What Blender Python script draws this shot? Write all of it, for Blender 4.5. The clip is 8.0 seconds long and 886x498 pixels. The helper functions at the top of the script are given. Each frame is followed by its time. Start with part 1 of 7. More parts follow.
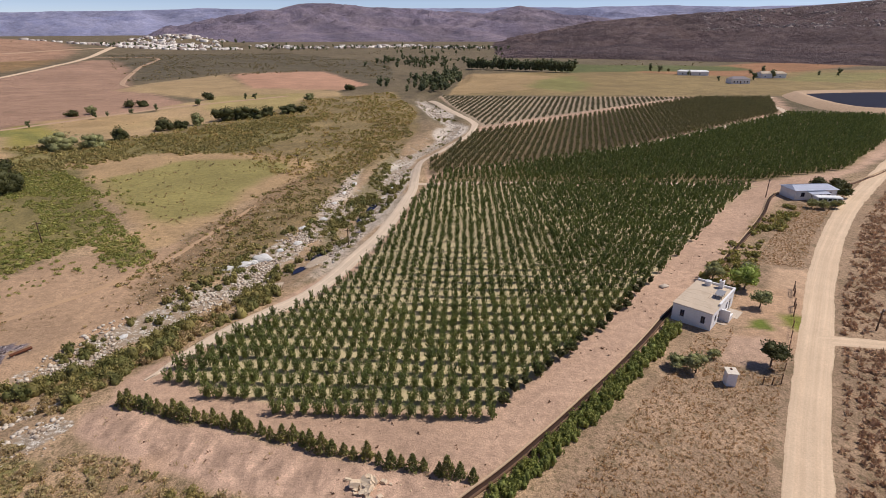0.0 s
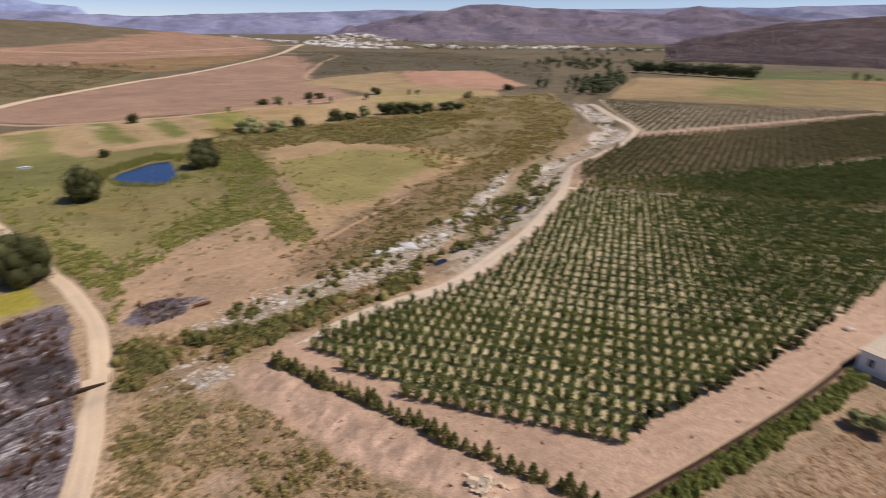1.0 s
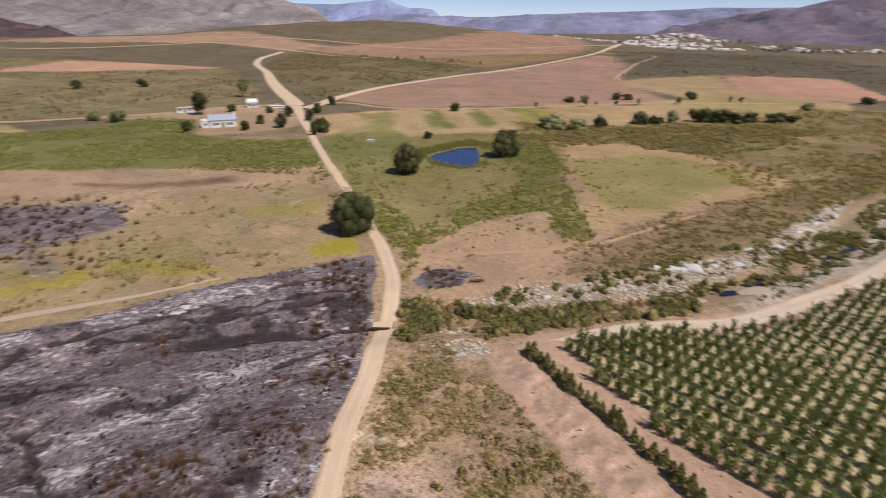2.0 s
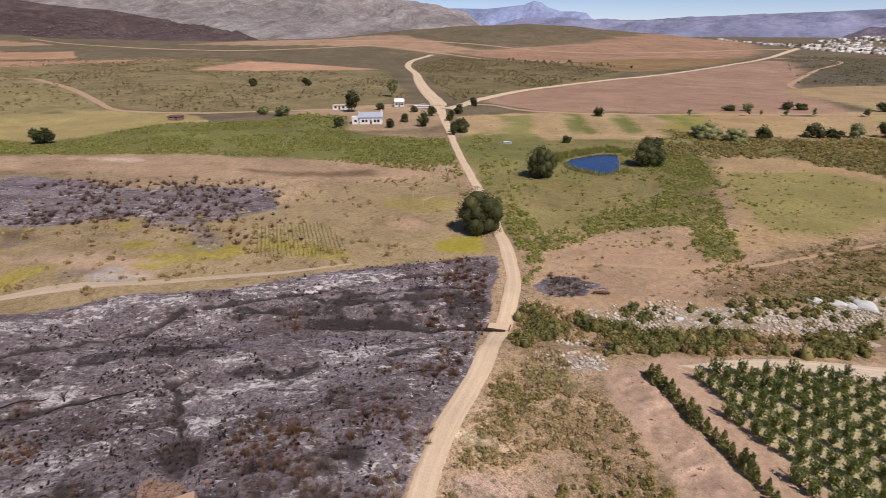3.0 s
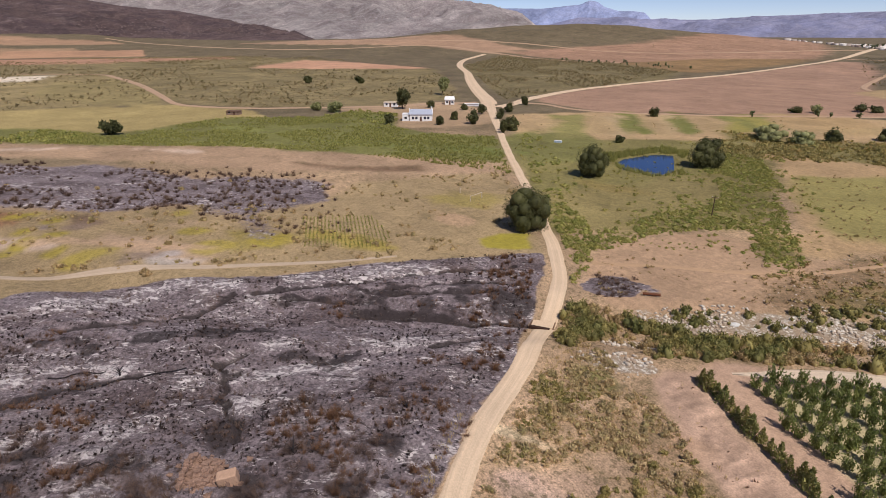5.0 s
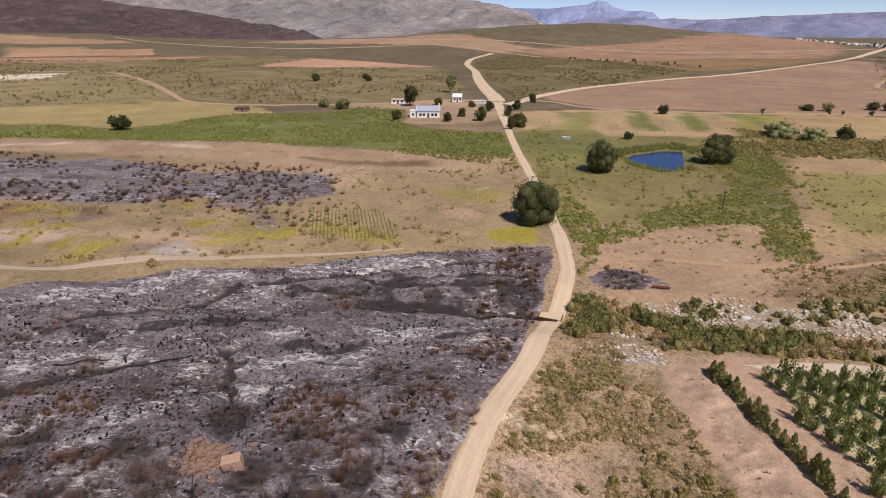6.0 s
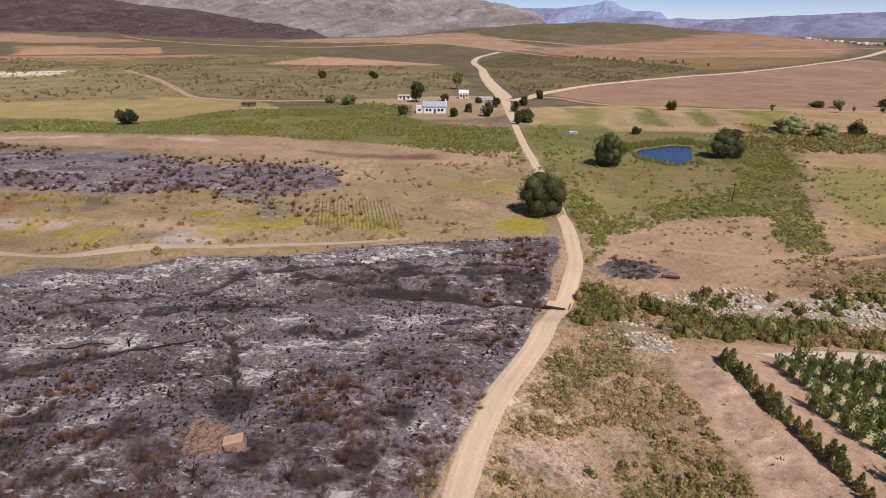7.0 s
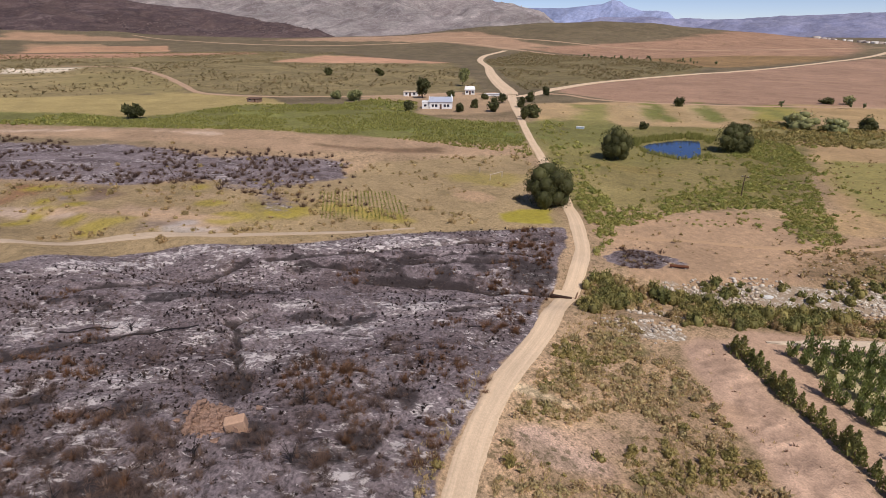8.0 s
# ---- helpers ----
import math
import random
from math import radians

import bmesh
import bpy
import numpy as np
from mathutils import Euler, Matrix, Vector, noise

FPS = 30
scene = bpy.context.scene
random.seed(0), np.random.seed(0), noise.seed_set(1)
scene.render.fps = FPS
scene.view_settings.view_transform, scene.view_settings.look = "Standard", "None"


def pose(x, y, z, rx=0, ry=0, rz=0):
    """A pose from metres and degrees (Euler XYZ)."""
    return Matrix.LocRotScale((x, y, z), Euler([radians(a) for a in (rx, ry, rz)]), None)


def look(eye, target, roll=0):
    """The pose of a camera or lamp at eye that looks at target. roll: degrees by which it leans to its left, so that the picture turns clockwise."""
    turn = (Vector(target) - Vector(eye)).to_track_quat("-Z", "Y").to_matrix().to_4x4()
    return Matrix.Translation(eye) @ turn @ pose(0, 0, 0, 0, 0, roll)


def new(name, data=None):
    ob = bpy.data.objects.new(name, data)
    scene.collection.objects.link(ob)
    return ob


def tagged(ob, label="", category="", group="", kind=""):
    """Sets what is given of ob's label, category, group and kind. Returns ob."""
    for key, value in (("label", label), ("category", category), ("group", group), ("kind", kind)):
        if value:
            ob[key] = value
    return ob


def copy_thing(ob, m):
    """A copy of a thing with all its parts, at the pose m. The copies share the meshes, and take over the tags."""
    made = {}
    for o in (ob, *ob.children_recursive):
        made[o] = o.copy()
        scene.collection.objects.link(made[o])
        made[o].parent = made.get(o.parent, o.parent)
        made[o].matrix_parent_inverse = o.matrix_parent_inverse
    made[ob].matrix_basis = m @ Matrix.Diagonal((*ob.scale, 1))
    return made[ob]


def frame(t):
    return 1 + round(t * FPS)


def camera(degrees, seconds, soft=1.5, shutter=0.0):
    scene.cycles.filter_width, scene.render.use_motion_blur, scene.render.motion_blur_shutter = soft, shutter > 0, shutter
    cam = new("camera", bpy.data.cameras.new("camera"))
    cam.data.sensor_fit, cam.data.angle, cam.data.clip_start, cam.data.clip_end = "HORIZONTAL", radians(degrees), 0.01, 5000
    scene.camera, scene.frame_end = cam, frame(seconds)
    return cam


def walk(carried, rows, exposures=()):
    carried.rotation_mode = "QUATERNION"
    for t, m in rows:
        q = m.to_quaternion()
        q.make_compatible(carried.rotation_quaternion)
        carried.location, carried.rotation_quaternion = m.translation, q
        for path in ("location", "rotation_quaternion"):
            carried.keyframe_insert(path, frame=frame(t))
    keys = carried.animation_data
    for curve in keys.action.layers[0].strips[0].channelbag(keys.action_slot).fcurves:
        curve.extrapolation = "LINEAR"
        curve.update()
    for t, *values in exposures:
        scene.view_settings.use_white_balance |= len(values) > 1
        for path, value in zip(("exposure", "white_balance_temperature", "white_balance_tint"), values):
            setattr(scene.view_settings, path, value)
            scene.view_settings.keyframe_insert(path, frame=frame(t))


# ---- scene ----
# The camera: a drone that turns left over the valley and then sinks.
cam = camera(78.44, 8.0, soft=0.6, shutter=0.45)
PATH = [
    (0.0, look((-0.000, 0.000, 41.400), (-0.000, 92.561, 3.552), 0.08)),
    (0.5, look((-0.180, 0.200, 41.230), (-5.937, 92.650, 3.560), 0.15)),
    (1.0, look((-0.512, 0.753, 40.867), (-25.787, 89.816, 3.067), 0.40)),
    (1.5, look((-0.753, 1.210, 40.837), (-48.876, 80.194, 2.814), 0.67)),
    (2.0, look((-0.786, 1.517, 40.656), (-67.907, 65.083, 2.522), 0.32)),
    (2.2, look((-0.760, 1.760, 40.550), (-72.150, 60.600, 2.700), 0.20)),
    (3.3, look((-0.795, 2.961, 39.880), (-83.572, 44.562, 2.232), -0.05)),
    (3.5, look((-0.805, 2.977, 39.878), (-84.107, 43.530, 2.245), -0.06)),
    (4.0, look((-0.807, 2.965, 39.670), (-84.922, 41.864, 2.099), -0.02)),
    (4.5, look((-0.879, 2.958, 39.299), (-85.492, 40.769, 1.736), -0.04)),
    (6.0, look((-1.025, 2.884, 37.298), (-86.471, 38.788, -0.251), 0.01)),
    (6.5, look((-1.062, 2.870, 36.300), (-86.708, 38.280, -1.260), -0.01)),
    (7.0, look((-1.174, 2.851, 35.258), (-87.016, 37.811, -2.277), 0.05)),
    (7.5, look((-1.253, 2.902, 34.282), (-87.279, 37.413, -3.248), 0.06)),
    (8.0, look((-1.355, 2.898, 33.271), (-87.555, 36.963, -4.268), 0.10)),
]
walk(cam, PATH)

# ---- daylight ----
SUN_EL, SUN_AZ = 54.0, 79.0          # elevation, and degrees clockwise from +y to the sun
world = bpy.data.worlds.new("daylight")
scene.world = world
world.use_nodes = True
wn = world.node_tree.nodes
sky = wn.new("ShaderNodeTexSky")
sky.sky_type, sky.sun_disc = 'NISHITA', False
sky.sun_elevation, sky.sun_rotation = radians(SUN_EL), radians(SUN_AZ)
sky.altitude, sky.air_density, sky.dust_density, sky.ozone_density = 3000, 0.75, 0.0, 2.6
wn["Background"].inputs["Strength"].default_value = 0.1
tint = wn.new("ShaderNodeMix")
tint.data_type, tint.blend_type = 'RGBA', 'MULTIPLY'
tint.inputs[0].default_value, tint.inputs[7].default_value = 1.0, (1.11, 0.98, 1.03, 1)
world.node_tree.links.new(sky.outputs[0], tint.inputs[6])
world.node_tree.links.new(tint.outputs[2], wn["Background"].inputs["Color"])
sun = new("sun", bpy.data.lights.new("sun", 'SUN'))
sun.data.energy, sun.data.angle, sun.data.color = 3.9, radians(0.5), (1.0, 0.922, 0.85)
sun_way = Vector((math.sin(radians(SUN_AZ)) * math.cos(radians(SUN_EL)), math.cos(radians(SUN_AZ)) * math.cos(radians(SUN_EL)), math.sin(radians(SUN_EL))))
sun.matrix_world = look(sun_way * 200, (0, 0, 0))
scene.view_settings.exposure = 0.0

# ---- materials ----
def tone(r, g, b, k=1.0):
    """A base colour from a sunlit sRGB shade."""
    f = lambda c: (c / 255 / 12.92 if c < 10 else ((c / 255 + 0.055) / 1.055) ** 2.4)
    return tuple(min(0.85, f(c) * k) for c in (r, g, b))


class Nodes:
    """Short ways to write a node material."""
    def __init__(self, name, rough=0.85, metal=0.0):
        self.mat = bpy.data.materials.new(name)
        self.mat.use_nodes = True
        self.n, self.l = self.mat.node_tree.nodes, self.mat.node_tree.links
        self.out = self.n["Principled BSDF"]
        self.out.inputs["Roughness"].default_value, self.out.inputs["Metallic"].default_value = rough, metal
        self.out.inputs["Specular IOR Level"].default_value = 0.25

    def put(self, socket, value):
        if hasattr(value, "is_linked"):
            self.l.new(value, socket)
        elif isinstance(value, tuple) and len(value) == 3 and len(socket.default_value) == 4:
            socket.default_value = (*value, 1)
        else:
            socket.default_value = value

    def pos(self):
        return self.n.new("ShaderNodeNewGeometry").outputs["Position"]

    def noise(self, scale, detail=3, rough=0.55, warp=0.0, vec=None):
        t = self.n.new("ShaderNodeTexNoise")
        self.put(t.inputs["Vector"], vec or self.pos())
        t.inputs["Scale"].default_value, t.inputs["Detail"].default_value = scale, detail
        t.inputs["Roughness"].default_value, t.inputs["Distortion"].default_value = rough, warp
        return t.outputs["Fac"]

    def cells(self, scale, feature='F1', out="Distance", vec=None):
        t = self.n.new("ShaderNodeTexVoronoi")
        t.feature = feature
        self.put(t.inputs["Vector"], vec or self.pos())
        t.inputs["Scale"].default_value = scale
        return t.outputs[out]

    def step(self, value, a, b, lo=0.0, hi=1.0):
        t = self.n.new("ShaderNodeMapRange")
        t.interpolation_type = 'SMOOTHSTEP'
        for k, v in zip(("Value", "From Min", "From Max", "To Min", "To Max"), (value, a, b, lo, hi)):
            self.put(t.inputs[k], v)
        return t.outputs[0]

    def calc(self, op, a, b=0.0, c=None):
        t = self.n.new("ShaderNodeMath")
        t.operation = op
        self.put(t.inputs[0], a), self.put(t.inputs[1], b)
        if c is not None:
            self.put(t.inputs[2], c)
        return t.outputs[0]

    def mix(self, fac, a, b, how='MIX'):
        t = self.n.new("ShaderNodeMix")
        t.data_type, t.blend_type = 'RGBA', how
        self.put(t.inputs[0], fac), self.put(t.inputs[6], a), self.put(t.inputs[7], b)
        return t.outputs[2]

    def dim(self, colour, value):
        """The colour times a value."""
        t = self.n.new("ShaderNodeVectorMath")
        t.operation = 'SCALE'
        self.put(t.inputs[0], colour), self.put(t.inputs["Scale"], value)
        return t.outputs[0]

    def attr(self, name, out="Fac"):
        t = self.n.new("ShaderNodeAttribute")
        t.attribute_name = name
        return t.outputs[out]

    def split(self, colour):
        t = self.n.new("ShaderNodeSeparateColor")
        self.put(t.inputs[0], colour)
        return t.outputs

    def island(self):
        return self.n.new("ShaderNodeNewGeometry").outputs["Random Per Island"]

    def chance(self):
        return self.n.new("ShaderNodeObjectInfo").outputs["Random"]

    def bump(self, height, strength, distance):
        t = self.n.new("ShaderNodeBump")
        t.inputs["Strength"].default_value, t.inputs["Distance"].default_value = strength, distance
        self.put(t.inputs["Height"], height)
        self.l.new(t.outputs[0], self.out.inputs["Normal"])

    def colour(self, value):
        self.put(self.out.inputs["Base Color"], value)
        return self.mat


def ground_material():
    """Earth whose tint and kind (burnt, overgrown, stony) the ground carries; grain, tufts, ash and pebbles are added here."""
    m = Nodes("earth", 0.95)
    tint, kind = m.attr("tint", "Color"), m.split(m.attr("kind", "Color"))
    fine, mid, big = m.noise(5.0, 4, 0.7), m.noise(0.8, 4, 0.65), m.noise(0.06, 4, 0.6)
    rough = m.calc('ADD', 0.2, m.calc('MULTIPLY', m.calc('MAXIMUM', kind[1], kind[0]), 0.28))
    c = m.dim(tint, m.step(fine, 0.25, 0.75, m.calc('SUBTRACT', 1.0, rough), m.calc('ADD', 1.0, rough)))
    c = m.dim(c, m.step(mid, 0.25, 0.75, 0.84, 1.16))
    c = m.dim(c, m.step(big, 0.3, 0.7, 0.9, 1.1))
    c = m.dim(c, m.step(m.noise(0.045, 9, 0.72, 0.7), 0.36, 0.64, m.calc('SUBTRACT', 1.0, m.calc('MULTIPLY', kind[1], 0.26)), m.calc('ADD', 1.0, m.calc('MULTIPLY', kind[1], 0.16))))
    c = m.dim(c, m.step(m.noise(0.011, 5, 0.65, 0.4), 0.3, 0.7, 0.86, 1.12))
    # tufts and litter on overgrown ground
    tuft = m.step(m.noise(1.9, 5, 0.7, 0.4), 0.5, 0.62)
    far_tuft = m.step(m.noise(0.16, 5, 0.75, 0.3), 0.5, 0.66)
    c = m.mix(m.calc('MULTIPLY', kind[1], m.calc('MULTIPLY', tuft, 0.75)), c, m.mix(m.noise(0.25, 2), tone(88, 70, 50), tone(84, 86, 48)))
    c = m.mix(m.calc('MULTIPLY', kind[1], m.calc('MULTIPLY', far_tuft, 0.62)), c, tone(92, 84, 56))
    # charred earth with pale ash
    lie = m.n.new("ShaderNodeMapping")
    lie.vector_type = 'TEXTURE'
    m.put(lie.inputs["Vector"], m.pos())
    lie.inputs["Rotation"].default_value, lie.inputs["Scale"].default_value = (0, 0, radians(62)), (2.0, 1.0, 1.0)
    lie = lie.outputs[0]
    drift = m.step(m.calc('ADD', m.noise(0.11, 6, 0.65, 0.7, lie), m.calc('MULTIPLY', m.attr("ash"), 0.22)), 0.46, 0.74)
    grit, flecks = m.noise(1.5, 8, 0.74, 0.5, lie), m.noise(2.4, 8, 0.75, 0.3)
    ash = m.step(m.calc('ADD', grit, m.calc('MULTIPLY', drift, 0.1)), 0.595, 0.635)
    streak = m.step(m.calc('ADD', m.noise(0.32, 10, 0.76, 0.6, lie), m.calc('MULTIPLY', drift, 0.05)), 0.59, 0.65, 0.0, 0.7)
    soot_dark = m.step(m.noise(0.13, 9, 0.72, 1.2, lie), 0.42, 0.6)
    char = m.mix(soot_dark, tone(136, 123, 125), tone(102, 89, 90))
    char = m.mix(m.calc('MULTIPLY', drift, 0.3), char, tone(166, 154, 153))
    char = m.mix(streak, char, tone(188, 177, 174))
    char = m.dim(char, m.step(flecks, 0.36, 0.64, 0.5, 1.48))
    char = m.mix(m.step(m.noise(0.9, 8, 0.74, 0.5, lie), 0.57, 0.61, 0.0, 0.85), char, tone(50, 42, 42))
    char = m.mix(ash, char, tone(214, 204, 201))
    black = m.step(m.calc('ADD', m.attr("soot_dark"), m.calc('MULTIPLY', m.calc('SUBTRACT', m.noise(1.2, 6, 0.8), 0.5), 1.6)), 0.4, 0.85, 0.0, 0.86)
    char = m.mix(black, char, tone(52, 45, 45))
    rust = m.step(m.noise(0.11, 6, 0.75, 0.6), 0.54, 0.68, 0.0, 0.45)
    char = m.mix(rust, char, tone(98, 78, 68))
    edge = m.step(m.calc('ADD', kind[0], m.calc('MULTIPLY', m.calc('SUBTRACT', m.noise(0.5, 5, 0.75), 0.5), 0.9)), 0.35, 0.65)
    c = m.mix(edge, c, char)
    # river stones
    warped = m.n.new("ShaderNodeVectorMath")
    m.put(warped.inputs[0], m.pos()), m.put(warped.inputs[1], m.noise(1.5, 2))
    stone = m.cells(3.4, out="Color", vec=warped.outputs[0])
    value = m.split(stone)[0]
    pebble = m.mix(m.step(value, 0.35, 1.0), tone(150, 134, 116), tone(224, 217, 205))
    pebble = m.mix(m.step(m.noise(0.8, 4, 0.7), 0.42, 0.6), pebble, tone(158, 138, 116))
    pebble = m.dim(pebble, m.step(m.noise(7.0, 4, 0.8), 0.3, 0.7, 0.7, 1.25))
    stony = m.step(m.calc('ADD', kind[2], m.calc('MULTIPLY', m.calc('SUBTRACT', m.noise(0.35, 5, 0.75), 0.5), 1.4)), 0.42, 0.62)
    c = m.mix(stony, c, pebble)
    m.bump(m.calc('ADD', m.calc('ADD', m.calc('MULTIPLY', fine, 0.5), mid), m.calc('MULTIPLY', kind[0], m.noise(1.8, 8, 0.85))), 0.8, 0.3)
    return m.colour(c)


def track_material(name, a, b):
    """Packed pale earth with wheel wear and stones; the ribbon carries how far across a point lies."""
    m = Nodes(name, 0.95)
    across = m.attr("across")
    along = m.n.new("ShaderNodeVectorMath")
    along.operation = 'SCALE'
    m.put(along.inputs[0], m.pos()), m.put(along.inputs["Scale"], 0.06)
    streak = m.n.new("ShaderNodeVectorMath")
    m.put(streak.inputs[0], along.outputs[0]), m.put(streak.inputs[1], m.calc('MULTIPLY', across, 5.0))
    c = m.mix(m.step(m.noise(1.0, 5, 0.65, 0.2, streak.outputs[0]), 0.3, 0.7), a, b)
    c = m.dim(c, m.step(m.noise(0.25, 5, 0.6), 0.3, 0.7, 0.95, 1.04))
    c = m.dim(c, m.step(m.noise(4.5, 5, 0.8), 0.25, 0.75, 0.86, 1.12))
    rut = m.step(m.calc('ABSOLUTE', m.calc('SUBTRACT', m.calc('ABSOLUTE', across), 0.42)), 0.0, 0.22, 1.04, 0.96)
    c = m.dim(c, rut)
    verge = m.step(m.calc('ADD', m.calc('ABSOLUTE', across), m.calc('MULTIPLY', m.calc('SUBTRACT', m.noise(0.9, 4, 0.7), 0.5), 0.5)), 0.8, 1.0)
    c = m.mix(m.calc('MULTIPLY', verge, 0.35), c, tone(168, 138, 108))
    m.bump(m.noise(6.0, 4, 0.7), 0.35, 0.06)
    return m.colour(c)


def leaf_material(name, a, b, c=None, by_thing=False, bright=1.95):
    """Leaves that differ from one to the next, and from plant to plant."""
    m = Nodes(name, 0.6)
    plant = m.chance() if by_thing else m.attr("plant")
    col = m.mix(plant, a, b)
    col = m.mix(m.step(m.island(), 0.55, 1.0, 0.0, 0.45), col, c or b)
    col = m.dim(col, m.step(m.island(), 0.0, 1.0, 0.78 * bright, 1.18 * bright))
    glow = m.n.new("ShaderNodeBsdfTranslucent")
    both = m.n.new("ShaderNodeMixShader")
    both.inputs[0].default_value = 0.3
    m.put(glow.inputs["Color"], col)
    m.l.new(m.out.outputs[0], both.inputs[1]), m.l.new(glow.outputs[0], both.inputs[2])
    m.l.new(both.outputs[0], m.n["Material Output"].inputs["Surface"])
    return m.colour(col)


def plain(name, colour, rough=0.7, metal=0.0, wear=0.15, scale=3.0, dirt=None):
    """Paint, plaster, metal or wood with fine grain and dirt."""
    m = Nodes(name, rough, metal)
    c = m.dim(colour, m.step(m.noise(scale * 6, 4, 0.7), 0.25, 0.75, 1 - wear, 1 + wear))
    c = m.mix(m.step(m.noise(scale * 0.4, 5, 0.7, 0.6), 0.5, 0.75, 0.0, 0.5), c, dirt or tuple(v * 0.7 for v in colour))
    m.bump(m.noise(scale * 8, 4), 0.2, 0.02)
    return m.colour(c)


EARTH = ground_material()
PALE_TRACK = track_material("pale_earth_road", tone(222, 196, 166, 1.0), tone(211, 184, 154, 1.0))
FAR_TRACK = track_material("dull_earth_track", tone(196, 164, 136, 0.95), tone(176, 146, 120, 0.95))
GREY_TRACK = track_material("grey_gravel_track", tone(222, 202, 178, 0.95), tone(204, 182, 158, 0.95))
LEAF_ORCHARD = leaf_material("orchard_leaves", tone(88, 96, 50), tone(74, 84, 44), tone(112, 116, 68), bright=1.6)
LEAF_ORCHARD_OWN = leaf_material("orchard_leaves_near", tone(98, 102, 56), tone(82, 90, 50), tone(126, 126, 78), True, 2.2)
LEAF_HEDGE = leaf_material("cypress_leaves", tone(78, 82, 46), tone(96, 92, 54), tone(114, 108, 64), True, 2.6)
LEAF_DARK = leaf_material("dark_tree_leaves", tone(68, 70, 42), tone(80, 80, 47), tone(92, 90, 54), True, 1.35)
LEAF_OLIVE = leaf_material("olive_tree_leaves", tone(104, 106, 70), tone(122, 120, 80), tone(134, 132, 94), True)
LEAF_SHRUB = leaf_material("green_shrub_leaves", tone(96, 93, 48), tone(118, 108, 62), tone(132, 124, 68), bright=2.1)
LEAF_RIVER = leaf_material("river_shrub_leaves", tone(80, 82, 46), tone(114, 104, 62), tone(122, 114, 70), bright=1.95)
LEAF_SCRUB_GREEN = leaf_material("heath_green_leaves", tone(106, 100, 60), tone(124, 110, 68), tone(132, 120, 76), bright=1.9)
LEAF_SCRUB = leaf_material("dry_scrub_leaves", tone(116, 102, 70), tone(140, 118, 86), tone(120, 112, 70), bright=2.0)
LEAF_GREEN = leaf_material("meadow_shrub_leaves", tone(96, 100, 50), tone(118, 112, 62), tone(120, 116, 66), bright=2.15)
LEAF_STRAW = leaf_material("straw_tuft_leaves", tone(166, 138, 102), tone(146, 118, 86), tone(128, 108, 76), bright=1.75)
LEAF_HEATH = leaf_material("brown_heath_leaves", tone(124, 98, 78), tone(146, 118, 94), tone(114, 100, 70), bright=2.0)
LEAF_REED = leaf_material("reed_leaves", tone(118, 118, 62), tone(132, 128, 74), tone(144, 140, 84), bright=1.55)
LEAF_FAR = leaf_material("far_leaves", tone(102, 94, 66), tone(124, 108, 80), tone(92, 86, 62), bright=1.9)
CHAR_TWIG = leaf_material("charred_twigs", tone(66, 55, 52), tone(98, 78, 66), tone(78, 66, 62), bright=1.8)
BLACK_STUB = leaf_material("black_stubble", tone(46, 38, 36), tone(70, 56, 50), tone(58, 48, 46), bright=1.0)
DEAD_BRUSH = leaf_material("scorched_brush", tone(116, 82, 58), tone(100, 76, 60), tone(138, 106, 78), bright=1.25)
BARK = plain("bark", tone(108, 90, 74), 0.9, scale=2)

# ---- the lie of the land ----
def hash_noise(x, y, cell, seed):
    """Smooth value noise from 0 to 1 on arrays."""
    x, y = np.asarray(x, float) / cell, np.asarray(y, float) / cell
    ix, iy = np.floor(x), np.floor(y)
    fx, fy = x - ix, y - iy
    fx, fy = fx * fx * (3 - 2 * fx), fy * fy * (3 - 2 * fy)
    def h(a, b):
        v = np.sin(a * 127.1 + b * 311.7 + seed * 74.7) * 43758.5453
        return v - np.floor(v)
    return (h(ix, iy) * (1 - fx) + h(ix + 1, iy) * fx) * (1 - fy) + (h(ix, iy + 1) * (1 - fx) + h(ix + 1, iy + 1) * fx) * fy


def fractal(x, y, cell, seed, octaves=4):
    total, amp, norm = 0.0, 1.0, 0.0
    for k in range(octaves):
        total = total + amp * hash_noise(x, y, cell / 2 ** k, seed + k)
        norm, amp = norm + amp, amp * 0.5
    return total / norm


def to_line(x, y, line):
    """Distance from points to a polyline, and the length along it."""
    best, along, run = np.full(np.shape(x), 1e9), np.zeros(np.shape(x)), 0.0
    for (ax, ay), (bx, by) in zip(line[:-1], line[1:]):
        dx, dy = bx - ax, by - ay
        long = math.hypot(dx, dy)
        u = np.clip(((x - ax) * dx + (y - ay) * dy) / long ** 2, 0, 1)
        d = np.hypot(x - ax - u * dx, y - ay - u * dy)
        along = np.where(d < best, run + u * long, along)
        best, run = np.minimum(best, d), run + long
    return best, along


def inside(x, y, poly):
    """Signed distance to a polygon, positive inside."""
    d, _ = to_line(x, y, [*poly, poly[0]])
    odd = np.zeros(np.shape(x), bool)
    for (ax, ay), (bx, by) in zip(poly, [*poly[1:], poly[0]]):
        if ay != by:
            odd ^= ((ay > y) != (by > y)) & (x < (bx - ax) * (y - ay) / (by - ay) + ax)
    return np.where(odd, d, -d)


